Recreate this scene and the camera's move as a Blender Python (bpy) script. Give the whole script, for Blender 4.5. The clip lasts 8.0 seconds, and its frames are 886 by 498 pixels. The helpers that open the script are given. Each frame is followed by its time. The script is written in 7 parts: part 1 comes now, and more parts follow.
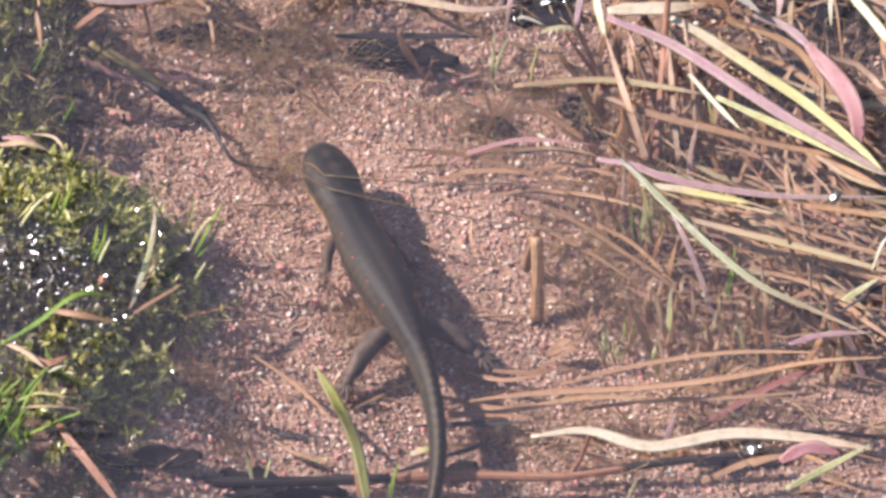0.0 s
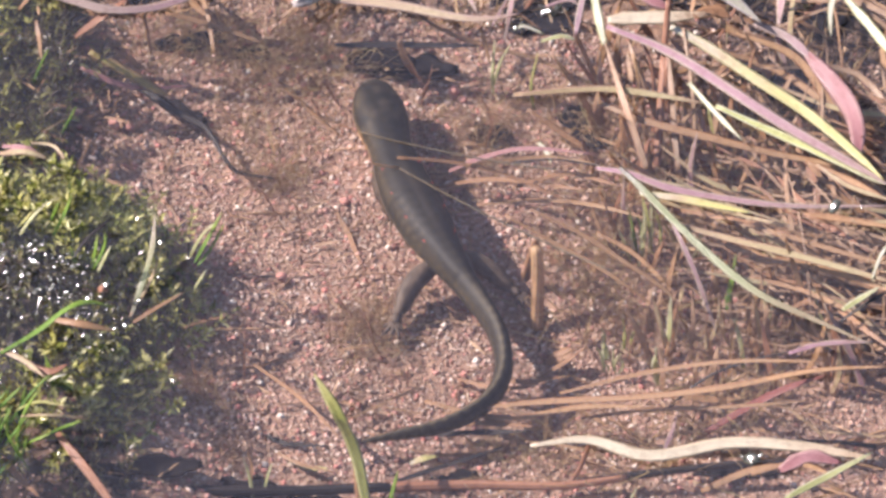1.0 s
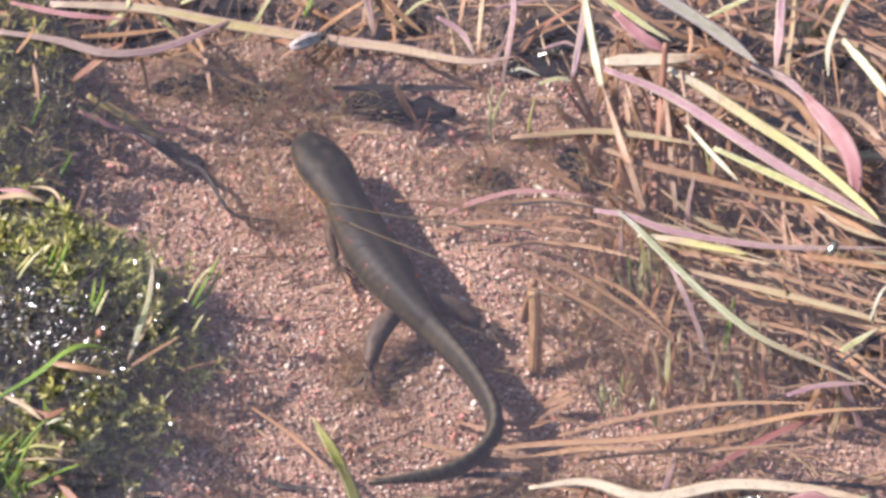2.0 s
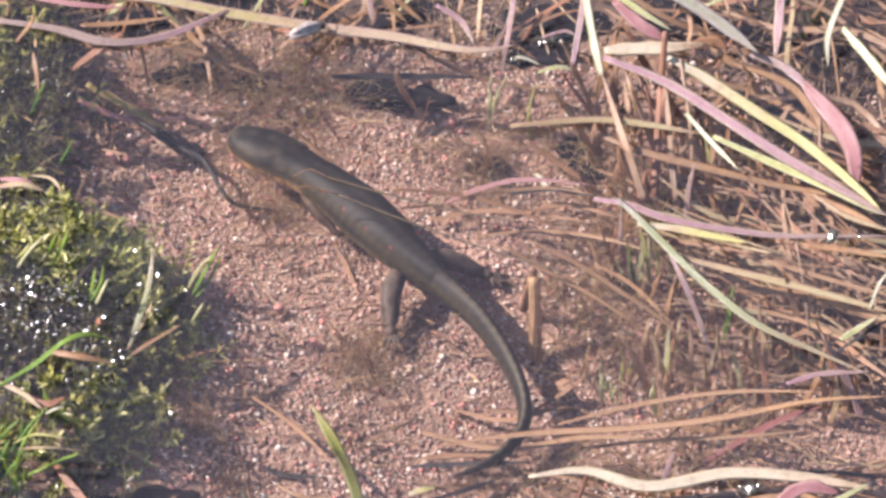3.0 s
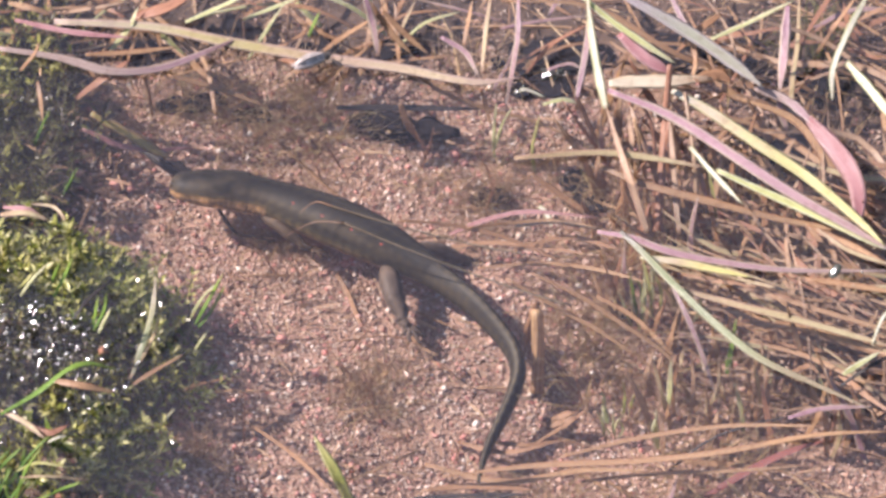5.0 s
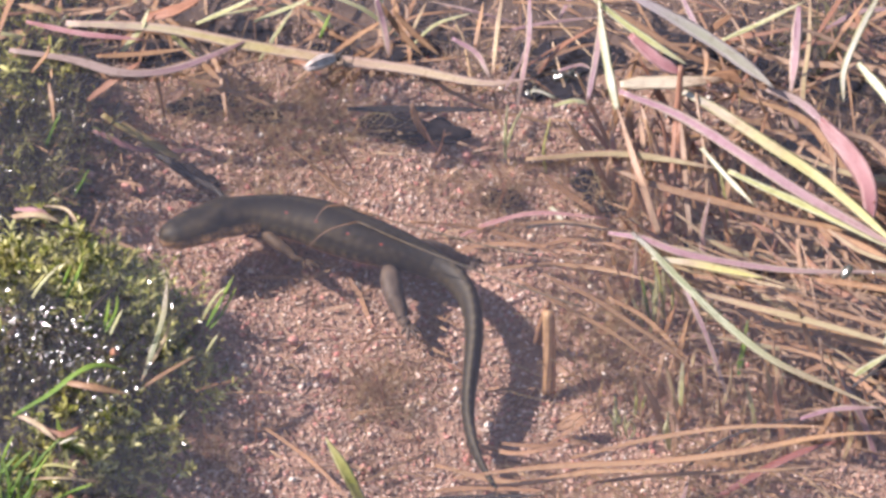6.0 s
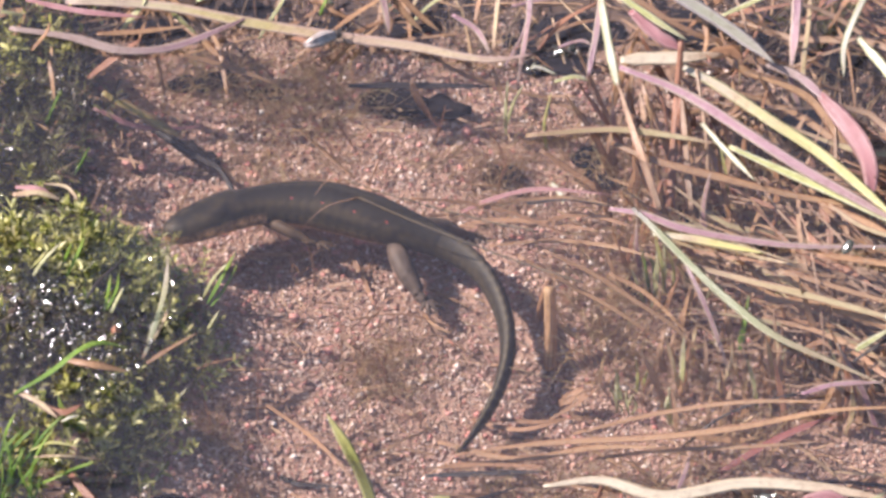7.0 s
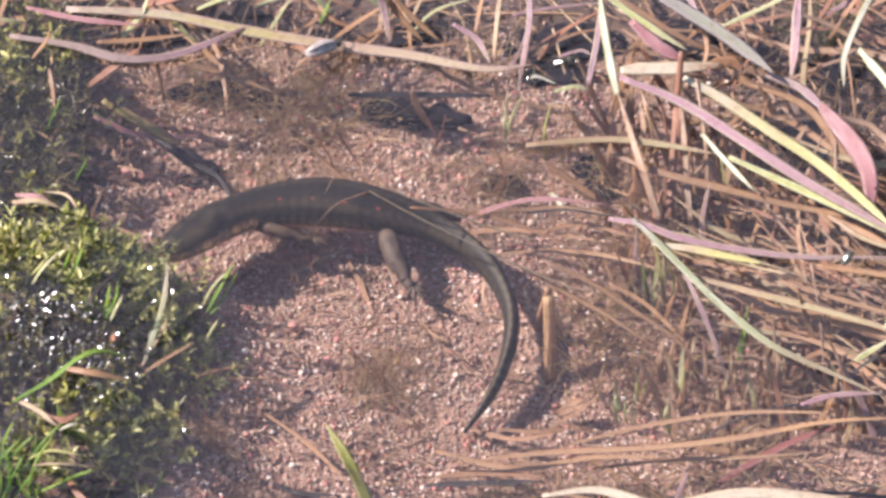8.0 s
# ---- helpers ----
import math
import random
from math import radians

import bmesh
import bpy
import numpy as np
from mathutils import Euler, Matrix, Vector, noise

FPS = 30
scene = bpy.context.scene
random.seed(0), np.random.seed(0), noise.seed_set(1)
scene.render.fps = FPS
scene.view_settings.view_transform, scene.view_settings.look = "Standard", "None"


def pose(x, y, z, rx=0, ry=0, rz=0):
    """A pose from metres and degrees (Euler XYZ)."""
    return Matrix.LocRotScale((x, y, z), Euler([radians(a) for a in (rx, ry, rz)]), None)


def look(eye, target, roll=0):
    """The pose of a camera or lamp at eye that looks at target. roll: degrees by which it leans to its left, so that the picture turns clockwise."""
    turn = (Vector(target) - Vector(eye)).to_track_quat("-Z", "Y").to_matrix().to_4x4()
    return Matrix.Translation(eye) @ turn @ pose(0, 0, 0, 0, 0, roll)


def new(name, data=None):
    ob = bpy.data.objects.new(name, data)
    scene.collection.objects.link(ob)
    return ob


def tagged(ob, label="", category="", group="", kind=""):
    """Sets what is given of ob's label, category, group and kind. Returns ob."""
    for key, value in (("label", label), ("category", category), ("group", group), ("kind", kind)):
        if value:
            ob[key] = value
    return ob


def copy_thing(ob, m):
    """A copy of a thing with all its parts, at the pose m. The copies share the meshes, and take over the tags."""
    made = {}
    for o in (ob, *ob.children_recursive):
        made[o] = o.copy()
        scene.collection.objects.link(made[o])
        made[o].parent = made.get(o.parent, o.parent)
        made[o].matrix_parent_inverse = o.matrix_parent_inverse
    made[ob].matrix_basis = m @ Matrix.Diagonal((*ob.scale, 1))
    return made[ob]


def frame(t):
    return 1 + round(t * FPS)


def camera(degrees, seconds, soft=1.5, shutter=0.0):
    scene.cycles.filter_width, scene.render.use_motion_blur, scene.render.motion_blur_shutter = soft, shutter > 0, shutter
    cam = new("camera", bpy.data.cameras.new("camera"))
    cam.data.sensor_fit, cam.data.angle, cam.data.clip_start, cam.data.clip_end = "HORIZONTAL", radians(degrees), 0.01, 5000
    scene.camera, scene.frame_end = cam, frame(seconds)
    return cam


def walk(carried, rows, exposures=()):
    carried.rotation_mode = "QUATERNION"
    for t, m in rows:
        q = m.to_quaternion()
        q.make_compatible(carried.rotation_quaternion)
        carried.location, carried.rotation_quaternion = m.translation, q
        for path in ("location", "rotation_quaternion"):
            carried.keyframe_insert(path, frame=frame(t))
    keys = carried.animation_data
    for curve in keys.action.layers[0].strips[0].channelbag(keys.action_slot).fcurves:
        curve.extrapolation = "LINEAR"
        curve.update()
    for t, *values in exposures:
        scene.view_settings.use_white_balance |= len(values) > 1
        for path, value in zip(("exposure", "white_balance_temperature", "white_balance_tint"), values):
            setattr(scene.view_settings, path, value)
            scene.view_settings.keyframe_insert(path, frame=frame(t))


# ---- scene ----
# Camera: a long lens on a hand, about 1.2 m from a shallow pool, looking down at 45 degrees.
WATER = 0.016
cam = camera(7.2, 8.0, soft=3.2, shutter=0.3)
HELD = look((0.0, -0.8485, 0.8485), (0.0, 0.0, 0.0))


def aim(t, up, left, lean):
    return (t, HELD @ pose(0, 0, 0, up, left, lean))


walk(cam, [
    aim(0.0, -0.4474, 0.0055, 0.10),
    aim(0.2, -0.4644, 0.0368, 0.12),
    aim(0.4, -0.4805, 0.0506, 0.17),
    aim(0.5, -0.4809, 0.0492, 0.18),
    aim(0.7, -0.4598, 0.0483, 0.17),
    aim(0.8, -0.4230, 0.0414, 0.15),
    aim(0.9, -0.3954, 0.0184, 0.13),
    aim(1.0, -0.3747, 0.0037, 0.12),
    aim(1.1, -0.3173, -0.0184, 0.10),
    aim(1.2, -0.2529, -0.0276, 0.08),
    aim(1.3, -0.1931, -0.0368, 0.06),
    aim(1.4, -0.1517, -0.0368, 0.04),
    aim(1.5, -0.1154, -0.0349, 0.03),
    aim(1.6, -0.0782, -0.0299, 0.02),
    aim(1.7, -0.0506, -0.0253, 0.01),
    aim(2.0, -0.0276, -0.0138, -0.02),
    aim(2.4, -0.0736, -0.0092, -0.05),
    aim(2.8, -0.1103, -0.0115, -0.05),
    aim(3.0, -0.1200, -0.0166, -0.05),
    aim(3.1, -0.0828, -0.0161, -0.04),
    aim(3.3, -0.0506, -0.0115, -0.02),
    aim(3.5, 0.0000, 0.0000, 0.00),
    aim(3.6, 0.0552, -0.0046, 0.02),
    aim(3.8, 0.1058, -0.0069, 0.06),
    aim(4.0, 0.1260, -0.0110, 0.10),
    aim(4.2, 0.1103, -0.0138, 0.20),
    aim(4.4, 0.1287, -0.0161, 0.30),
    aim(4.5, 0.1149, -0.0179, 0.38),
    aim(4.7, 0.1012, -0.0207, 0.39),
    aim(5.0, 0.1379, 0.0092, 0.37),
    aim(5.4, 0.2115, 0.0552, 0.34),
    aim(5.8, 0.2253, 0.0920, 0.31),
    aim(5.9, 0.1885, 0.0989, 0.30),
    aim(6.0, 0.1481, 0.1025, 0.30),
    aim(6.1, 0.1241, 0.1012, 0.28),
    aim(6.2, 0.1012, 0.0989, 0.26),
    aim(6.4, 0.0414, 0.0943, 0.20),
    aim(6.5, 0.0212, 0.0938, 0.18),
    aim(6.7, -0.0230, 0.0989, 0.14),
    aim(6.9, -0.0460, 0.1081, 0.09),
    aim(7.0, -0.0441, 0.1099, 0.09),
    aim(7.3, -0.0368, 0.1126, 0.08),
    aim(7.5, -0.0115, 0.1131, 0.07),
    aim(7.7, -0.0046, 0.1103, 0.15),
    aim(8.0, 0.0326, 0.1053, 0.30),
], exposures=[(0.0, 1.1, 6600, 21), (8.0, 1.1, 6600, 21)])

# ---- light: clear sky, low sun from the side ----
SUN_TO = Vector((-0.76, 0.17, 0.64)).normalized()
world = bpy.data.worlds.new("sky")
scene.world = world
world.use_nodes = True
wn = world.node_tree.nodes
sky = wn.new("ShaderNodeTexSky")
sky.sky_type = "NISHITA"
sky.sun_disc = False
sky.sun_elevation = math.asin(SUN_TO.z)
sky.sun_rotation = math.atan2(SUN_TO.x, SUN_TO.y)
wn["Background"].inputs["Strength"].default_value = 0.1
world.node_tree.links.new(sky.outputs[0], wn["Background"].inputs["Color"])
sun = new("sun", bpy.data.lights.new("sun", "SUN"))
sun.data.energy, sun.data.angle, sun.data.color = 5.0, radians(0.55), (1.0, 0.94, 0.9)
sun.matrix_world = look(SUN_TO * 3, (0, 0, 0))

rng = np.random.default_rng(7)


# ---- materials ----
def material(name, rough=0.6, spec=0.5):
    m = bpy.data.materials.new(name)
    m.use_nodes = True
    n, l = m.node_tree.nodes, m.node_tree.links
    b = n["Principled BSDF"]
    b.inputs["Roughness"].default_value = rough
    b.inputs["Specular IOR Level"].default_value = spec
    return m, n, l, b


def noise_node(n, l, scale, detail=4.0, vec=None, rough=0.6):
    t = n.new("ShaderNodeTexNoise")
    t.inputs["Scale"].default_value = scale
    t.inputs["Detail"].default_value = detail
    t.inputs["Roughness"].default_value = rough
    if vec is not None:
        l.new(vec, t.inputs["Vector"])
    return t


def ramp(n, l, fac, stops, mode="LINEAR"):
    r = n.new("ShaderNodeValToRGB")
    r.color_ramp.interpolation = mode
    e = r.color_ramp.elements
    while len(e) < len(stops):
        e.new(0.5)
    for el, (p, c) in zip(e, stops):
        el.position, el.color = p, (*c, 1)
    l.new(fac, r.inputs[0])
    return r


def mix(n, l, fac, a, b, mode="MIX"):
    x = n.new("ShaderNodeMix")
    x.data_type, x.blend_type = "RGBA", mode
    for sock, v in ((x.inputs[0], fac), (x.inputs[6], a), (x.inputs[7], b)):
        if isinstance(v, (int, float)):
            sock.default_value = v
        elif isinstance(v, tuple):
            sock.default_value = (*v, 1)
        else:
            l.new(v, sock)
    return x.outputs[2]


def bump(n, l, b, height, strength, dist):
    k = n.new("ShaderNodeBump")
    k.inputs["Strength"].default_value, k.inputs["Distance"].default_value = strength, dist
    l.new(height, k.inputs["Height"])
    l.new(k.outputs[0], b.inputs["Normal"])


def position(n):
    return n.new("ShaderNodeNewGeometry").outputs["Position"]


GRAIN_STOPS = [(0.0, (0.233, 0.150, 0.124)), (0.1, (0.427, 0.250, 0.196)), (0.25, (0.563, 0.370, 0.299)),
               (0.45, (0.611, 0.430, 0.361)), (0.62, (0.504, 0.400, 0.341)), (0.78, (0.698, 0.570, 0.496)),
               (0.9, (0.834, 0.750, 0.692)), (1.0, (0.582, 0.200, 0.186))]


def make_bed():
    m, n, l, b = material("silt_bed", 0.85, 0.3)
    p = position(n)
    a = noise_node(n, l, 45, 4, p)
    c = noise_node(n, l, 900, 3, p)
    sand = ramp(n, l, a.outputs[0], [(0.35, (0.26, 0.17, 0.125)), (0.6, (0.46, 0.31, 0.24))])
    # Dark tone: shade painted in under stems and far side, silt at the bank.
    mud_and_shade = ramp(n, l, a.outputs[0], [(0.35, (0.045, 0.032, 0.027)), (0.6, (0.14, 0.095, 0.07))])
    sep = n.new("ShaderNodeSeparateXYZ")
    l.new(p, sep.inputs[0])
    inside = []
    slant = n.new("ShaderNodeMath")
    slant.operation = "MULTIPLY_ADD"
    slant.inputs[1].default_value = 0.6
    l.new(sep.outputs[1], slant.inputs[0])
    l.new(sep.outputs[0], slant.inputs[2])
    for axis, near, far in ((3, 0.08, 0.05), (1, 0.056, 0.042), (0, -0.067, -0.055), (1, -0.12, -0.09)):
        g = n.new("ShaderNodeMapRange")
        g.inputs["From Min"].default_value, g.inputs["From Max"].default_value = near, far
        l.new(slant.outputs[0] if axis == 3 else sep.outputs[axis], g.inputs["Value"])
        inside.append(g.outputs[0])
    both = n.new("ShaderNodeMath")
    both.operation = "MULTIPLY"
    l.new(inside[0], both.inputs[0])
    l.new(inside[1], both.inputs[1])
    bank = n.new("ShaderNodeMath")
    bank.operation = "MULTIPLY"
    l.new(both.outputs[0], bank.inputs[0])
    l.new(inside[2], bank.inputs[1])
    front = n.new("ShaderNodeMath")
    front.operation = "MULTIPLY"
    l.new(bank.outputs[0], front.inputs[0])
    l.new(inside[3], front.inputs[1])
    base_colour = mix(n, l, front.outputs[0], mud_and_shade.outputs[0], sand.outputs[0])
    fine = ramp(n, l, c.outputs[0], [(0.3, (0.55, 0.5, 0.48)), (0.7, (1.1, 1.05, 1.0))])
    l.new(mix(n, l, 1.0, base_colour, fine.outputs[0], "MULTIPLY"), b.inputs["Base Color"])
    bump(n, l, b, c.outputs[0], 0.8, 0.0006)
    return m


def make_grains():
    m, n, l, b = material("gravel_grains", 0.42, 0.5)
    g = n.new("ShaderNodeNewGeometry")
    p = g.outputs["Position"]
    r = ramp(n, l, g.outputs["Random Per Island"], GRAIN_STOPS)
    big = noise_node(n, l, 60, 5, p, 0.7)
    tone = ramp(n, l, big.outputs[0], [(0.3, (0.52, 0.43, 0.33)), (0.42, (0.74, 0.68, 0.6)), (0.53, (0.87, 0.82, 0.77)), (0.7, (1.0, 0.91, 0.9))])
    mid = noise_node(n, l, 330, 3, p, 0.7)
    blotch = ramp(n, l, mid.outputs[0], [(0.32, (0.72, 0.64, 0.56)), (0.46, (0.96, 0.95, 0.94)), (0.58, (1.0, 0.98, 0.98)), (0.7, (1.18, 1.12, 1.12))])
    fine = noise_node(n, l, 2500, 2, p)
    sp = ramp(n, l, fine.outputs[0], [(0.3, (0.8, 0.8, 0.8)), (0.7, (1.15, 1.15, 1.15))])
    c = mix(n, l, 1.0, r.outputs[0], tone.outputs[0], "MULTIPLY")
    c = mix(n, l, 1.0, c, blotch.outputs[0], "MULTIPLY")
    l.new(mix(n, l, 1.0, c, sp.outputs[0], "MULTIPLY"), b.inputs["Base Color"])
    bump(n, l, b, fine.outputs[0], 0.4, 0.0002)
    return m


def make_water():
    m = bpy.data.materials.new("pool_water")
    m.use_nodes = True
    n, l = m.node_tree.nodes, m.node_tree.links
    n.remove(n["Principled BSDF"])
    p = position(n)
    a = noise_node(n, l, 60, 2, p)
    c = noise_node(n, l, 260, 2, p)
    s = n.new("ShaderNodeMath")
    s.operation = "MULTIPLY_ADD"
    s.inputs[1].default_value = 0.12
    l.new(c.outputs[0], s.inputs[0])
    l.new(a.outputs[0], s.inputs[2])
    k = n.new("ShaderNodeBump")
    k.inputs["Strength"].default_value, k.inputs["Distance"].default_value = 0.5, 0.0012
    l.new(s.outputs[0], k.inputs["Height"])
    clear = n.new("ShaderNodeBsdfTransparent")
    clear.inputs[0].default_value = (0.93, 0.93, 0.9, 1)
    gloss = n.new("ShaderNodeBsdfGlossy")
    gloss.inputs["Roughness"].default_value = 0.03
    l.new(k.outputs[0], gloss.inputs["Normal"])
    lw = n.new("ShaderNodeLayerWeight")
    lw.inputs["Blend"].default_value = 0.5
    l.new(k.outputs[0], lw.inputs["Normal"])
    fifth = n.new("ShaderNodeMath")
    fifth.operation = "POWER"
    fifth.inputs[1].default_value = 5
    l.new(lw.outputs["Facing"], fifth.inputs[0])
    f = n.new("ShaderNodeMath")
    f.operation = "MULTIPLY_ADD"
    f.inputs[1].default_value, f.inputs[2].default_value = 0.98, 0.02
    l.new(fifth.outputs[0], f.inputs[0])
    mx = n.new("ShaderNodeMixShader")
    l.new(f.outputs[0], mx.inputs[0])
    l.new(clear.outputs[0], mx.inputs[1])
    l.new(gloss.outputs[0], mx.inputs[2])
    # Pale diffuse veil: haze and glare painted in to lift the darks, besides silt.
    silt = n.new("ShaderNodeBsdfDiffuse")
    silt.inputs[0].default_value = (0.68, 0.68, 0.84, 1)
    veil = n.new("ShaderNodeMixShader")
    cloud = noise_node(n, l, 28, 3, p)
    thick = n.new("ShaderNodeMapRange")
    thick.inputs["To Min"].default_value, thick.inputs["To Max"].default_value = 0.015, 0.028
    l.new(cloud.outputs[0], thick.inputs["Value"])
    l.new(thick.outputs[0], veil.inputs[0])
    l.new(mx.outputs[0], veil.inputs[1])
    l.new(silt.outputs[0], veil.inputs[2])
    l.new(veil.outputs[0], n["Material Output"].inputs["Surface"])
    return m


def make_blade(name, stops, rough=0.5, through_light=0.35, stripe=0.22, edge=None):
    """Leaf blade: colour runs from root to tip, with veins along it and blotches of its own."""
    m, n, l, b = material(name, rough - 0.12, 0.45)
    uv = n.new("ShaderNodeUVMap")
    sep = n.new("ShaderNodeSeparateXYZ")
    l.new(uv.outputs[0], sep.inputs[0])
    info = n.new("ShaderNodeObjectInfo")
    p = position(n)
    blot = noise_node(n, l, 140, 4, p)
    along = n.new("ShaderNodeMath")
    along.operation = "MULTIPLY_ADD"
    along.inputs[1].default_value = 0.4
    l.new(blot.outputs[0], along.inputs[0])
    off = n.new("ShaderNodeMath")
    off.operation = "SUBTRACT"
    off.inputs[1].default_value = 0.2
    l.new(sep.outputs[1], off.inputs[0])
    l.new(off.outputs[0], along.inputs[2])
    col = ramp(n, l, along.outputs[0], stops).outputs[0]
    if edge:
        # the margins dry out first
        mid = n.new("ShaderNodeMath")
        mid.operation = "SUBTRACT"
        mid.inputs[1].default_value = 0.5
        l.new(sep.outputs[0], mid.inputs[0])
        far = n.new("ShaderNodeMath")
        far.operation = "ABSOLUTE"
        l.new(mid.outputs[0], far.inputs[0])
        rag = n.new("ShaderNodeMath")
        rag.operation = "MULTIPLY_ADD"
        rag.inputs[1].default_value = 0.45
        l.new(blot.outputs[0], rag.inputs[0])
        l.new(far.outputs[0], rag.inputs[2])
        dry = n.new("ShaderNodeMapRange")
        dry.inputs["From Min"].default_value, dry.inputs["From Max"].default_value = 0.42, 0.66
        dry.inputs["To Max"].default_value = 0.85
        l.new(rag.outputs[0], dry.inputs["Value"])
        col = mix(n, l, dry.outputs[0], col, edge)
    vein = n.new("ShaderNodeTexWave")
    vein.inputs["Scale"].default_value = 2.6
    vein.inputs["Distortion"].default_value = 1.5
    vein.inputs["Detail"].default_value = 3
    l.new(uv.outputs[0], vein.inputs["Vector"])
    vr = ramp(n, l, vein.outputs[0], [(0.2, (1 - stripe,) * 3), (0.75, (1 + stripe * 0.4,) * 3)])
    c = mix(n, l, 1.0, col, vr.outputs[0], "MULTIPLY")
    spots = noise_node(n, l, 700, 3, p)
    sr = ramp(n, l, spots.outputs[0], [(0.36, (0.55, 0.45, 0.4)), (0.48, (1, 1, 1))])
    c = mix(n, l, 0.35, c, sr.outputs[0], "MULTIPLY")
    hue = n.new("ShaderNodeHueSaturation")
    vary = n.new("ShaderNodeMapRange")
    vary.inputs["To Min"].default_value, vary.inputs["To Max"].default_value = 0.7, 0.93
    l.new(info.outputs["Random"], vary.inputs["Value"])
    l.new(vary.outputs[0], hue.inputs["Value"])
    l.new(c, hue.inputs["Color"])
    l.new(hue.outputs[0], b.inputs["Base Color"])
    bump(n, l, b, vein.outputs[0], 0.3, 0.0003)
    tl = n.new("ShaderNodeBsdfTranslucent")
    l.new(hue.outputs[0], tl.inputs[0])
    mx = n.new("ShaderNodeMixShader")
    mx.inputs[0].default_value = through_light
    l.new(b.outputs[0], mx.inputs[1])
    l.new(tl.outputs[0], mx.inputs[2])
    l.new(mx.outputs[0], n["Material Output"].inputs["Surface"])
    return m


def make_island(name, stops, rough=0.5, scale=300, through_light=0.2, clumps=0.0):
    """Many small pieces in one mesh, each with a tone of its own."""
    m, n, l, b = material(name, rough, 0.5)
    g = n.new("ShaderNodeNewGeometry")
    r = ramp(n, l, g.outputs["Random Per Island"], stops)
    t = noise_node(n, l, scale, 3, g.outputs["Position"])
    tr = ramp(n, l, t.outputs[0], [(0.3, (0.65, 0.65, 0.65)), (0.7, (1.2, 1.2, 1.2))])
    c = mix(n, l, 1.0, r.outputs[0], tr.outputs[0], "MULTIPLY")
    if clumps:
        wide = noise_node(n, l, 75, 3, g.outputs["Position"])
        wr = ramp(n, l, wide.outputs[0], [(0.34, (0.6, 0.48, 0.34)), (0.45, (0.85, 0.8, 0.7)), (0.54, (1.05, 1.05, 1)), (0.7, (1.3, 1.25, 1.35))])
        c = mix(n, l, clumps, c, wr.outputs[0], "MULTIPLY")
    l.new(c, b.inputs["Base Color"])
    tl = n.new("ShaderNodeBsdfTranslucent")
    l.new(c, tl.inputs[0])
    mx = n.new("ShaderNodeMixShader")
    mx.inputs[0].default_value = through_light
    l.new(b.outputs[0], mx.inputs[1])
    l.new(tl.outputs[0], mx.inputs[2])
    l.new(mx.outputs[0], n["Material Output"].inputs["Surface"])
    return m


def make_plain(name, dark, light, scale, rough=0.6, relief=0.3, spec=0.5):
    m, n, l, b = material(name, rough, spec)
    co = n.new("ShaderNodeTexCoord").outputs["Object"]
    a = noise_node(n, l, scale, 5, co)
    l.new(ramp(n, l, a.outputs[0], [(0.3, dark), (0.7, light)]).outputs[0], b.inputs["Base Color"])
    bump(n, l, b, a.outputs[0], relief, 0.0004)
    return m


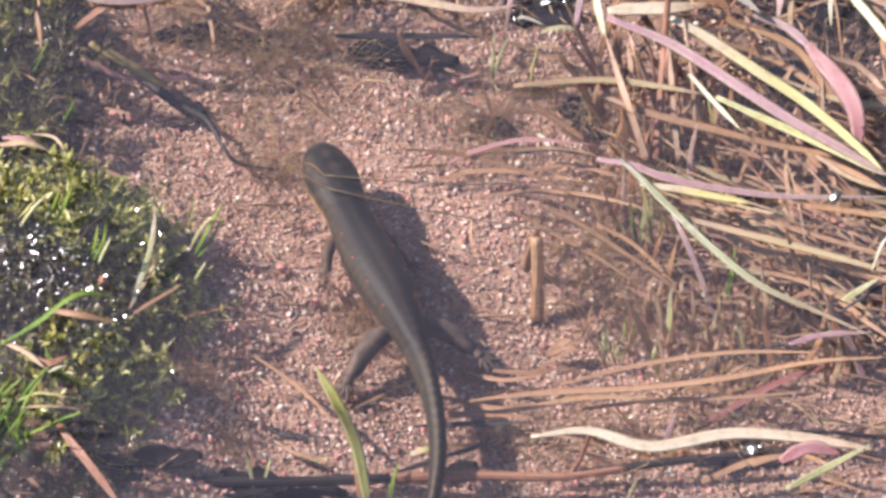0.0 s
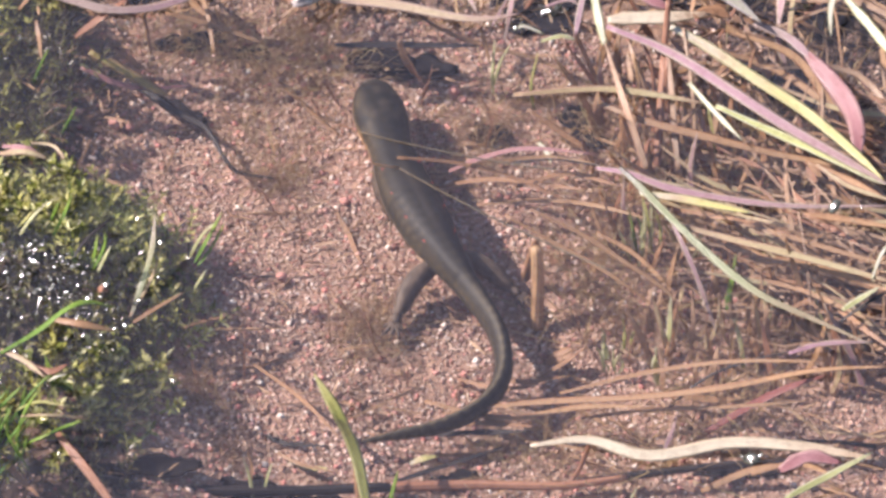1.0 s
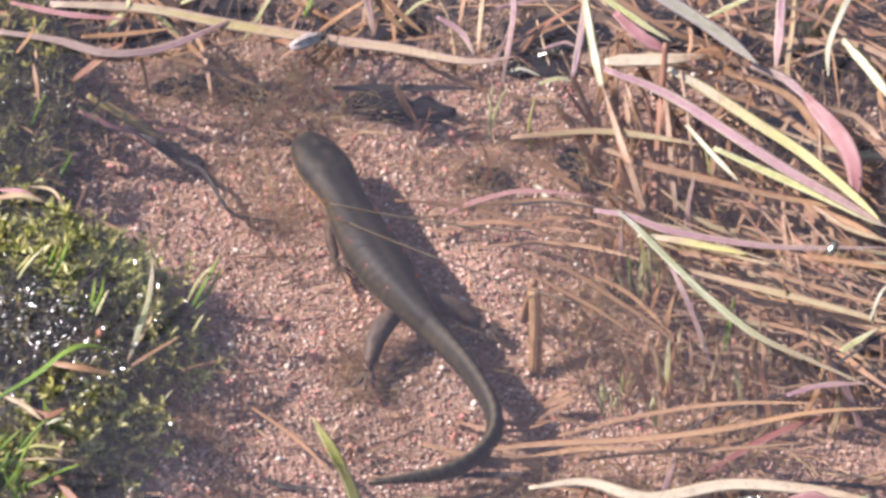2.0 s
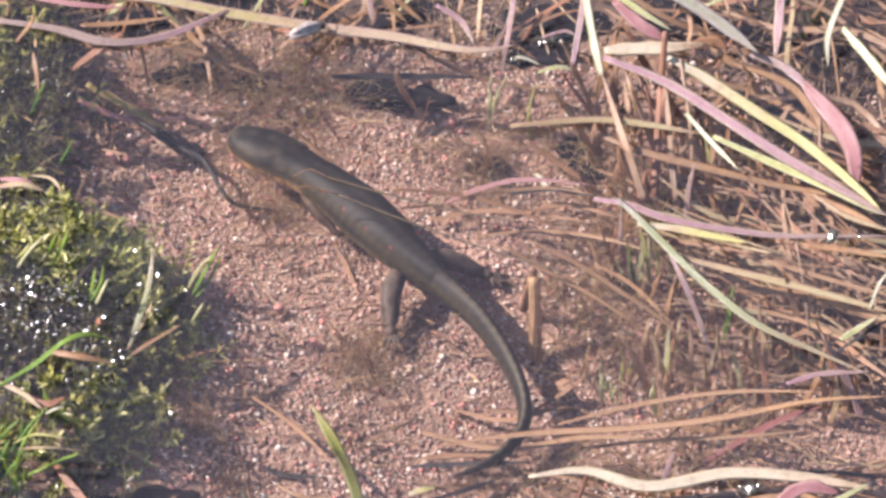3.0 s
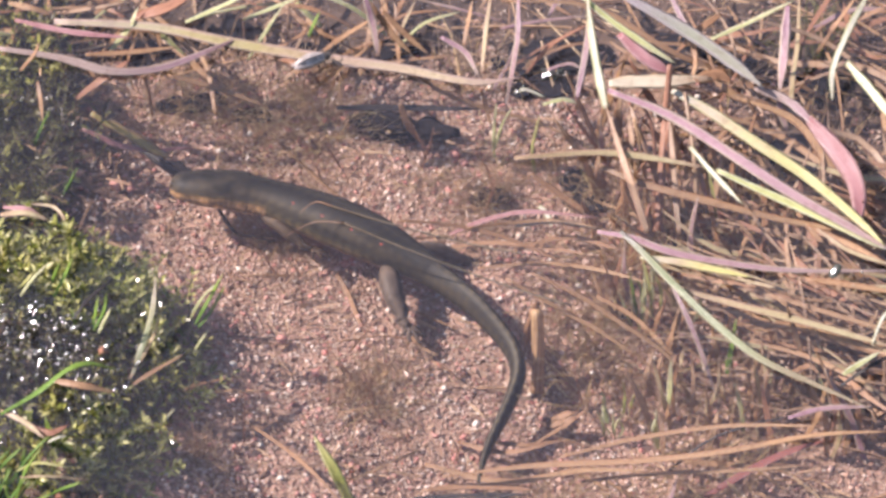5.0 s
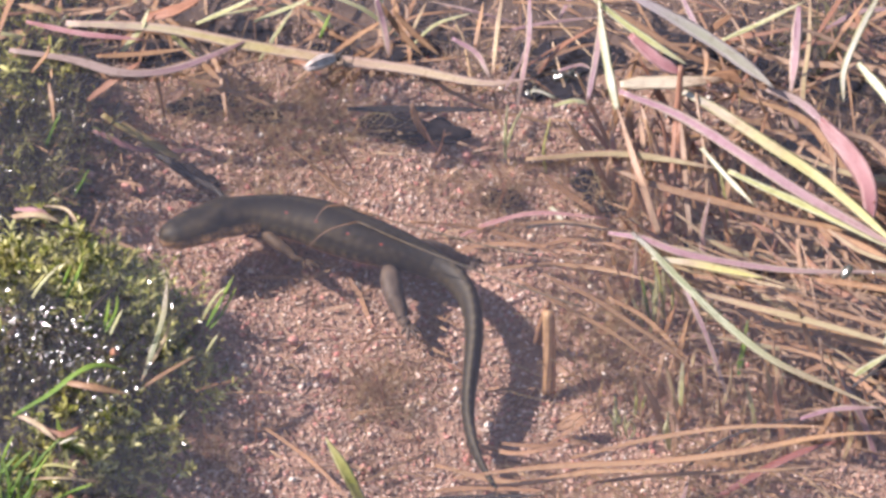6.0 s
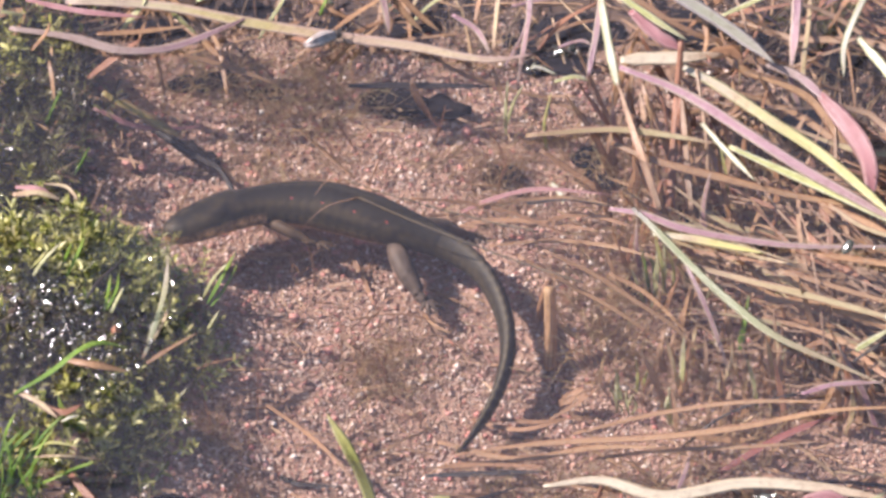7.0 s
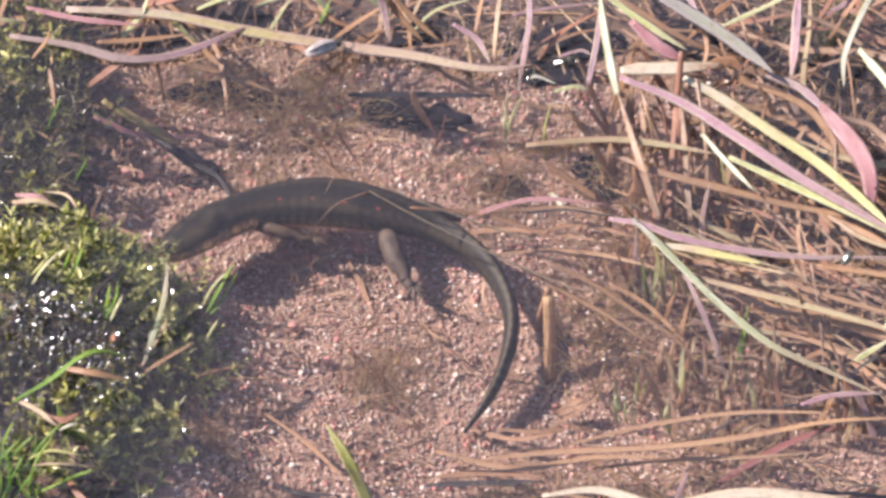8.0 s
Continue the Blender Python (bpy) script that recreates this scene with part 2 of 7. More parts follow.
def make_newt_skin(name, darker, tint=(1.0, 1.0, 1.0), stripe=0.3, throat=False):
    """Olive back, paler speckled flank, dull yellow belly with dark dots."""
    m, n, l, b = material(name, 0.55, 0.16)
    co = n.new("ShaderNodeTexCoord").outputs["Object"]
    sep = n.new("ShaderNodeSeparateXYZ")
    l.new(co, sep.inputs[0])
    p = position(n)
    h = n.new("ShaderNodeMapRange")
    h.inputs["From Min"].default_value, h.inputs["From Max"].default_value = -0.004, 0.004
    wob = noise_node(n, l, 500, 3, co)
    l.new(sep.outputs[2], h.inputs["Value"])
    ad = n.new("ShaderNodeMath")
    ad.operation = "MULTIPLY_ADD"
    ad.inputs[1].default_value = 0.12
    l.new(wob.outputs[0], ad.inputs[0])
    up = n.new("ShaderNodeMath")
    up.inputs[1].default_value = darker
    l.new(h.outputs[0], up.inputs[0])
    l.new(up.outputs[0], ad.inputs[2])
    tone = ramp(n, l, ad.outputs[0], [(0.17, (0.36, 0.26, 0.17)), (0.24, (0.25, 0.165, 0.1)), (0.29, (0.06, 0.05, 0.036)), (0.4, (0.021, 0.0195, 0.017)),
                                      (0.7, (0.0158, 0.015, 0.0142))] if throat else [(0.1, (0.6, 0.4, 0.22)), (0.18, (0.36, 0.24, 0.12)), (0.25, (0.1, 0.082, 0.05)), (0.42, (0.044, 0.041, 0.031)),
                                      (0.6, (0.025, 0.0235, 0.0195)), (0.8, (0.0155, 0.0148, 0.014))])
    # Pale line down the back; its extra strength on the tail paints in a sheen.
    ab = n.new("ShaderNodeMath")
    ab.operation = "ABSOLUTE"
    l.new(sep.outputs[1], ab.inputs[0])
    back = n.new("ShaderNodeMapRange")
    back.inputs["From Min"].default_value, back.inputs["From Max"].default_value = 0.0001, 0.0009
    back.inputs["To Min"].default_value, back.inputs["To Max"].default_value = stripe, 0.0
    l.new(ab.outputs[0], back.inputs["Value"])
    striped = mix(n, l, back.outputs[0], tone.outputs[0], (0.06, 0.057, 0.05))
    striped = mix(n, l, 1.0, striped, tint, "MULTIPLY")
    dots = n.new("ShaderNodeTexVoronoi")
    dots.inputs["Scale"].default_value = 900
    l.new(co, dots.inputs["Vector"])
    patches = noise_node(n, l, 420, 4, co, 0.7)
    mottle = ramp(n, l, patches.outputs[0], [(0.36, (0.38, 0.38, 0.4)), (0.5, (0.95, 0.93, 0.88)), (0.62, (2.1, 1.9, 1.5)), (0.72, (3.0, 2.6, 1.9))])
    dr = ramp(n, l, dots.outputs["Distance"], [(0.12, (0.35, 0.35, 0.35)), (0.26, (1, 1, 1))])
    l.new(mix(n, l, 0.7, mix(n, l, 1.0, striped, mottle.outputs[0], "MULTIPLY"), dr.outputs[0], "MULTIPLY"), b.inputs["Base Color"])
    fine = noise_node(n, l, 2600, 2, co)
    bump(n, l, b, fine.outputs[0], 0.25, 0.0002)
    return m


# Dark gloss for the added beads that stand in for sun glints.
def make_glint_bead():
    m, n, l, b = material("glint_bead", 0.12, 0.6)
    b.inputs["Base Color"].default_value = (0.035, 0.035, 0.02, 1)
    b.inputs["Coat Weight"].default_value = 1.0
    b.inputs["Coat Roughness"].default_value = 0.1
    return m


M_HIP, M_TAIL = make_newt_skin("newt_hip_skin", 0.03, (1.25, 1.12, 0.95)), make_newt_skin("newt_tail_skin", 0.1, (1.5, 1.33, 1.08), 0.6)
M_HEAD = make_newt_skin("newt_head_skin", -0.30, (1.15, 1.02, 0.86), 0.1, True)
M_FORELEG = make_plain("newt_foreleg_skin", (0.03, 0.02, 0.013), (0.1, 0.062, 0.034), 900, 0.6, 0.3, 0.2)
M_LEG = make_plain("newt_leg_skin", (0.04, 0.029, 0.022), (0.13, 0.092, 0.068), 650, 0.6, 0.2, 0.2)
M_BED, M_GRAIN, M_WATER, M_SKIN, M_GLINT = make_bed(), make_grains(), make_water(), make_newt_skin("newt_skin", -0.1, (1.15, 1.02, 0.88)), make_glint_bead()
M_GRIT = make_island("coarse_grit", [(0.0, (0.1, 0.06, 0.045)), (0.22, (0.3, 0.13, 0.1)), (0.4, (0.52, 0.2, 0.17)), (0.6, (0.6, 0.3, 0.25)), (0.75, (0.64, 0.46, 0.38)), (1.0, (0.85, 0.78, 0.7))], 0.4, 900, 0.05)
M_WEED = make_island("weed_threads", [(0.0, (0.06, 0.055, 0.02)), (0.5, (0.14, 0.13, 0.05)), (1.0, (0.3, 0.3, 0.1))], 0.6, 300, 0.4)
STRAW = make_blade("straw_blade", [(0.0, (0.506, 0.360, 0.207)), (0.35, (0.638, 0.525, 0.297)), (0.7, (0.715, 0.618, 0.360)), (1.0, (0.561, 0.412, 0.252))], edge=(0.605, 0.381, 0.288))
PINK = make_blade("pink_blade", [(0.0, (0.45, 0.25, 0.31)), (0.4, (0.50, 0.31, 0.34)), (0.75, (0.52, 0.34, 0.34)), (1.0, (0.48, 0.36, 0.31))], edge=(0.58, 0.48, 0.36))
SALMON = make_blade("salmon_blade", [(0.0, (0.475, 0.211, 0.210)), (0.5, (0.551, 0.290, 0.294)), (1.0, (0.427, 0.176, 0.179))], edge=(0.627, 0.405, 0.378))
YELLOW = make_blade("yellow_blade", [(0.0, (0.82, 0.8, 0.66)), (0.25, (0.66, 0.54, 0.36)), (0.5, (0.8, 0.72, 0.32)), (1.0, (0.88, 0.82, 0.3))], edge=(0.66, 0.62, 0.34))
GREEN = make_blade("green_blade", [(0.0, (0.136, 0.260, 0.034)), (0.45, (0.224, 0.383, 0.054)), (0.8, (0.299, 0.436, 0.082)), (1.0, (0.367, 0.428, 0.136))])
LIME = make_blade("yellow_green_blade", [(0.0, (0.5, 0.52, 0.22)), (0.5, (0.62, 0.64, 0.28)), (1.0, (0.68, 0.66, 0.4))], edge=(0.74, 0.72, 0.52))
GREY = make_blade("grey_green_blade", [(0.0, (0.310, 0.289, 0.264)), (0.15, (0.310, 0.340, 0.194)), (0.4, (0.292, 0.348, 0.176)), (0.65, (0.361, 0.365, 0.211)), (0.85, (0.430, 0.340, 0.220)), (1.0, (0.533, 0.425, 0.299))], edge=(0.473, 0.442, 0.282))
ORANGE = make_blade("orange_tan_blade", [(0.0, (0.446, 0.287, 0.176)), (0.5, (0.603, 0.408, 0.264)), (1.0, (0.692, 0.508, 0.352))], edge=(0.469, 0.276, 0.187))
SAGE = make_blade("pale_lilac_green_blade", [(0.0, (0.56, 0.48, 0.5)), (0.4, (0.5, 0.51, 0.38)), (0.75, (0.56, 0.54, 0.42)), (1.0, (0.7, 0.64, 0.52))], edge=(0.68, 0.6, 0.58))
CREAM = make_blade("cream_leaf", [(0.0, (0.82, 0.74, 0.56)), (0.6, (0.84, 0.75, 0.56)), (0.85, (0.66, 0.5, 0.34)), (1.0, (0.42, 0.27, 0.18))], edge=(0.74, 0.62, 0.44))
MAUVE = make_blade("mauve_blade", [(0.0, (0.450, 0.332, 0.284)), (0.35, (0.480, 0.370, 0.323)), (0.65, (0.380, 0.247, 0.265)), (1.0, (0.290, 0.162, 0.167))], edge=(0.520, 0.408, 0.343))
OLIVE = make_blade("olive_straw_blade", [(0.0, (0.450, 0.354, 0.302)), (0.15, (0.596, 0.522, 0.331)), (0.35, (0.539, 0.458, 0.207)), (0.5, (0.596, 0.438, 0.321)), (0.75, (0.663, 0.553, 0.359)), (1.0, (0.539, 0.364, 0.321))], edge=(0.631, 0.458, 0.396))
FRESH = make_blade("new_growth_blade", [(0.0, (0.34, 0.36, 0.1)), (0.5, (0.54, 0.55, 0.15)), (1.0, (0.68, 0.62, 0.25))], edge=(0.62, 0.6, 0.3))
WHITE = make_blade("bleached_blade", [(0.0, (0.7, 0.68, 0.5)), (0.5, (0.8, 0.78, 0.68)), (1.0, (0.76, 0.72, 0.52))], edge=(0.6, 0.62, 0.3))
TAN = make_blade("tan_blade", [(0.0, (0.408, 0.241, 0.127)), (0.5, (0.576, 0.356, 0.198)), (1.0, (0.648, 0.425, 0.231))], edge=(0.480, 0.253, 0.143))
BROWN = make_blade("brown_blade", [(0.0, (0.300, 0.161, 0.083)), (0.5, (0.432, 0.236, 0.127)), (1.0, (0.384, 0.207, 0.116))], 0.6, 0.2)
RUST = make_blade("rust_blade", [(0.0, (0.335, 0.155, 0.094)), (0.5, (0.453, 0.228, 0.138)), (1.0, (0.413, 0.207, 0.132))], 0.5, 0.25)
WET_STEM = make_blade("wet_stem", [(0.0, (0.320, 0.246, 0.162)), (0.5, (0.240, 0.197, 0.128)), (1.0, (0.192, 0.139, 0.085))], 0.4, 0.1)
OCHRE = make_blade("ochre_blade", [(0.0, (0.5, 0.42, 0.14)), (0.5, (0.62, 0.48, 0.18)), (1.0, (0.5, 0.33, 0.16))], edge=(0.5, 0.3, 0.17))
CRIMSON = make_blade("dark_red_blade", [(0.0, (0.24, 0.07, 0.06)), (0.5, (0.33, 0.1, 0.085)), (1.0, (0.28, 0.1, 0.08))], 0.5, 0.25)
DEEP = make_blade("deep_green_blade", [(0.0, (0.05, 0.12, 0.02)), (0.5, (0.11, 0.23, 0.035)), (1.0, (0.26, 0.36, 0.09))])
DARK = make_blade("dark_stem", [(0.0, (0.014, 0.011, 0.011)), (0.5, (0.03, 0.021, 0.019)), (1.0, (0.022, 0.016, 0.014))], 0.6, 0.05)
M_LEAF = make_island("small_leaves", [(0.0, (0.09, 0.11, 0.025)), (0.3, (0.36, 0.4, 0.09)), (0.6, (0.66, 0.65, 0.24)), (1.0, (0.86, 0.84, 0.52))], 0.16, 300, 0.4, 0.5)
M_LITTER_LEAF = make_island("dying_leaves", [(0.0, (0.04, 0.03, 0.025)), (0.4, (0.1, 0.075, 0.045)), (0.75, (0.17, 0.15, 0.06)), (1.0, (0.3, 0.3, 0.1))], 0.3, 300, 0.2, 0.5)
M_SHOOT = make_island("olive_shoots", [(0.0, (0.1, 0.08, 0.035)), (0.4, (0.22, 0.21, 0.06)), (0.75, (0.42, 0.42, 0.1)), (1.0, (0.7, 0.68, 0.32))], 0.18, 300, 0.35, 0.8)
M_DARK_MAT = make_plain("dark_mat", (0.014, 0.013, 0.014), (0.055, 0.045, 0.036), 420, 0.5, 1.0, 0.3)
M_DARK_MAT.node_tree.nodes["Principled BSDF"].inputs["Coat Weight"].default_value = 0.25
M_DARK_MAT.node_tree.nodes["Principled BSDF"].inputs["Coat Roughness"].default_value = 0.12
M_ALGAE = make_island("algae_threads", [(0.0, (0.5, 0.36, 0.23)), (0.6, (0.66, 0.51, 0.33)), (1.0, (0.72, 0.63, 0.39))], 0.7, 300, 0.75)
M_ALGAE_BROWN = make_island("brown_algae_threads", [(0.0, (0.26, 0.16, 0.09)), (0.6, (0.44, 0.28, 0.16)), (1.0, (0.56, 0.4, 0.21))], 0.7, 300, 0.6)
M_LITTER = make_island("litter_bits", [(0.0, (0.17, 0.09, 0.05)), (0.35, (0.34, 0.2, 0.11)), (0.75, (0.48, 0.3, 0.17)), (1.0, (0.6, 0.43, 0.25))], 0.6, 300, 0.15)
M_SPOT = make_plain("red_spot", (0.3, 0.035, 0.02), (0.45, 0.06, 0.03), 900, 0.4, 0.1)
M_EYE = make_plain("newt_eye", (0.01, 0.01, 0.008), (0.03, 0.025, 0.01), 900, 0.08, 0.0)
M_WING = make_plain("insect_wing", (0.14, 0.115, 0.1), (0.46, 0.4, 0.36), 1500, 0.45, 0.4)
M_SHELL = make_plain("insect_body", (0.02, 0.018, 0.016), (0.09, 0.075, 0.06), 700, 0.35, 0.3)
M_SHADE_PATCH = make_plain("shade_patch", (0.004, 0.004, 0.0055), (0.02, 0.016, 0.017), 500, 0.85, 0.6, 0.1)
M_PEBBLE = make_plain("pink_pebble", (0.4, 0.17, 0.14), (0.56, 0.3, 0.25), 700, 0.75, 0.5, 0.2)
LABELS = {STRAW: "pale straw-coloured dry grass blade lying over the water", PINK: "long pinkish purple sedge blade over the pool",
          SALMON: "salmon pink dying grass blade", YELLOW: "yellow dying grass blade with a pale base",
          GREEN: "fresh green grass blade at the water's edge", LIME: "bright yellow-green grass blade",
          GREY: "grey-green grass blade with a bleached tip", ORANGE: "orange-tan dead blade standing in the water",
          MAUVE: "dull mauve and tan sedge blade afloat", OLIVE: "long olive and pinkish straw blade afloat",
          CREAM: "cream-coloured dry leaf piece", DEEP: "deep green grass blade growing from the plant mat", OCHRE: "ochre yellow dying blade slanting into the water", CRIMSON: "dark red dead blade under water", SAGE: "pale lilac and grey-green sedge blade", FRESH: "new yellow-green grass blade rising from the bed", WHITE: "sun-bleached white grass blade",
          TAN: "tan dead grass blade in shallow water", BROWN: "brown sunken grass blade under water",
          RUST: "reddish brown dead stem in shallow water", DARK: "thin dark sodden twig on the gravel"}


# ---- mesh helpers ----
def mesh_object(name, verts, faces, mat, smooth=True, uvs=None):
    me = bpy.data.meshes.new(name)
    me.from_pydata([tuple(v) for v in verts], [], faces)
    me.materials.append(mat)
    if smooth:
        me.polygons.foreach_set("use_smooth", [True] * len(me.polygons))
    if uvs is not None:
        lay = me.uv_layers.new(name="UVMap")
        idx = np.empty(len(me.loops), int)
        me.loops.foreach_get("vertex_index", idx)
        lay.data.foreach_set("uv", np.asarray(uvs, float)[idx].ravel())
    me.update()
    return new(name, me)


def glide(points, count):
    """Points along a smooth curve through the given ones."""
    p = [Vector(q) for q in points]
    p = [2 * p[0] - p[1]] + p + [2 * p[-1] - p[-2]]
    spans, res = len(p) - 3, []
    for i in range(count + 1):
        u = i / count * spans
        k = min(int(u), spans - 1)
        u -= k
        a, b, c, d = p[k:k + 4]
        res.append(0.5 * (2 * b + (c - a) * u + (2 * a - 5 * b + 4 * c - d) * u * u + (3 * b - a - 3 * c + d) * u ** 3))
    return res


def ribbon(points, width, thick=0.00022, face=(-0.3, -0.25, 0.95), count=20, root=0.55, fold=0.16, twist=0.0):
    """A grass blade: a folded strip with a midrib, narrow at the root and pointed at the tip."""
    line = glide(points, count)
    verts, uvs, faces = [], [], []
    for i, q in enumerate(line):
        t = (line[min(i + 1, count)] - line[max(i - 1, 0)]).normalized()
        f = Vector(face) + Vector((0.25 * math.sin(i * 0.5 + twist), 0, 0))
        if twist:
            f.rotate(Matrix.Rotation(twist * (i / count - 0.5), 3, t))
        s = t.cross(f).normalized()
        nrm = s.cross(t).normalized()
        v = i / count
        w = width / 2 * min(1, root + (1 - root) * v / 0.25) * (1 - max(0, (v - 0.6) / 0.4) ** 1.7 * 0.93)
        w *= 1 + 0.06 * math.sin(v * 17 + width * 9000)
        for a, b, u in ((-1, 0, 0), (-0.5, -fold * 0.7, 0.25), (0, -fold, 0.5), (0.5, -fold * 0.7, 0.75), (1, 0, 1)):
            verts.append(q + s * a * w + nrm * b * w)
            uvs.append((u, v))
        for a, b, u in ((0.5, -fold * 0.7, 0.75), (0, -fold, 0.5), (-0.5, -fold * 0.7, 0.25)):
            verts.append(q + s * a * w + nrm * (b * w - thick))
            uvs.append((u, v))
    for i in range(count):
        for k in range(8):
            faces.append((i * 8 + k, i * 8 + (k + 1) % 8, i * 8 + 8 + (k + 1) % 8, i * 8 + 8 + k))
    faces.append(tuple(range(7, -1, -1)))
    faces.append(tuple(count * 8 + k for k in range(8)))
    return verts, faces, uvs


def tube(points, radii, sides=8, count=14):
    line = glide(points, count)
    verts, uvs, faces = [], [], []
    for i, q in enumerate(line):
        t = (line[min(i + 1, count)] - line[max(i - 1, 0)]).normalized()
        s = t.cross(Vector((0.13, 0.2, 0.97))).normalized()
        u = s.cross(t)
        r = float(np.interp(i / count, np.linspace(0, 1, len(radii)), radii))
        for k in range(sides):
            a = 2 * math.pi * k / sides
            verts.append(q + (s * math.cos(a) + u * math.sin(a)) * r)
            uvs.append((k / sides, i / count))
    for i in range(count):
        for k in range(sides):
            faces.append((i * sides + k, i * sides + (k + 1) % sides, (i + 1) * sides + (k + 1) % sides, (i + 1) * sides + k))
    faces.append(tuple(range(sides - 1, -1, -1)))
    faces.append(tuple(count * sides + k for k in range(sides)))
    return verts, faces, uvs


def blade(mat, width, *points, face=(-0.3, -0.25, 0.95), twist=0.0, name="grass_blade", label="", root=0.55):
    v, f, uv = ribbon(points, width, face=face, twist=twist, root=root, count=max(14, 6 * (len(points) - 1)))
    ob = mesh_object(name, v, f, mat, uvs=uv)
    return tagged(ob, label or LABELS[mat], "grass blade", "grass blades of the pool")


tangle = ([], [], [], [])


def tangled(mat, width, *points, twist=0.0, root=0.55):
    """One more blade for the tangle, which nobody could count."""
    v, f, uv = ribbon(points, width, twist=twist, root=root, count=12)
    k = len(tangle[0])
    tangle[0].extend(v)
    tangle[1].extend(tuple(i + k for i in p) for p in f)
    tangle[2].extend(uv)
    tangle[3].extend([(TAN, BROWN, RUST, STRAW, PINK, LIME, ORANGE).index(mat)] * len(f))


def stem(mat, radius, *points, name="dead_stem", label="", taper=0.6):
    v, f, uv = tube(points, [radius, radius * (1 + taper) / 2, radius * taper], count=max(12, 6 * (len(points) - 1)))
    ob = mesh_object(name, v, f, mat, uvs=uv)
    return tagged(ob, label or LABELS[mat], "stem", "stems in the pool")


# ---- the pool bed and the water ----
def bed_height(x, y):
    h = 0.0012 * np.sin(x * 70 + 1) * np.cos(y * 55) + 0.0006 * np.sin(x * 190 + y * 140)
    # the bed climbs towards the bank under the plants
    u, v = np.clip((-0.028 - x) / 0.026, 0, 1), np.clip((-0.001 - y) / 0.016, 0, 1)
    return h + 0.006 * u * u * (3 - 2 * u) * v * v * (3 - 2 * v)


def build_bed():
    near = np.linspace(-0.13, 0.13, 131)
    far = np.array([0.16, 0.22, 0.35, 0.6, 1.2, 3, 8, 25])
    ax = np.concatenate([-far[::-1], near, far])
    X, Y = np.meshgrid(ax, ax, indexing="ij")
    Z = bed_height(X, Y) * np.clip(1.6 - np.hypot(X, Y) / 0.2, 0, 1) - 0.0003
    k = len(ax)
    idx = np.arange(k * k).reshape(k, k)
    faces = np.stack([idx[:-1, :-1], idx[1:, :-1], idx[1:, 1:], idx[:-1, 1:]], -1).reshape(-1, 4)
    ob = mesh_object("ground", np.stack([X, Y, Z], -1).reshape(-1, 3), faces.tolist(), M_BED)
    tagged(ob, "brown silt bed of a shallow sunlit pool", "ground", kind="structure")


def pieces_mesh(name, verts, faces, centres, scales, turns, mat, smooth=True):
    """One mesh of many copies of a small shape, each with its own size and turn."""
    n, k = len(centres), len(verts)
    q = np.einsum("nij,kj->nki", turns, verts) if turns.ndim == 3 else np.broadcast_to(verts, (n, k, 3))
    if scales.ndim == 1:
        scales = scales[:, None].repeat(3, 1)
    base = np.asarray(verts)[None] * scales[:, None, :]
    q = np.einsum("nij,nkj->nki", turns, base) + centres[:, None, :]
    f = (np.asarray(faces)[None] + (np.arange(n) * k)[:, None, None]).reshape(-1, len(faces[0]))
    me = bpy.data.meshes.new(name)
    m = f.shape[1]
    me.vertices.add(n * k)
    me.vertices.foreach_set("co", q.astype(np.float32).ravel())
    me.loops.add(f.size)
    me.loops.foreach_set("vertex_index", f.astype(np.int32).ravel())
    me.polygons.add(len(f))
    me.polygons.foreach_set("loop_start", np.arange(len(f), dtype=np.int32) * m)
    me.polygons.foreach_set("use_smooth", np.full(len(f), smooth))
    me.materials.append(mat)
    me.update(calc_edges=True)
    me.validate()
    return new(name, me)


def random_turns(n, lean=math.pi):
    """Rotation matrices with any spin, leaning up to the given angle."""
    spin, tip, way = rng.uniform(0, 2 * math.pi, n), rng.uniform(0, lean, n), rng.uniform(0, 2 * math.pi, n)
    res = np.empty((n, 3, 3))
    for i in range(n):
        m = Matrix.Rotation(tip[i], 3, (math.cos(way[i]), math.sin(way[i]), 0)) @ Matrix.Rotation(spin[i], 3, "Z")
        res[i] = np.array(m)
    return res


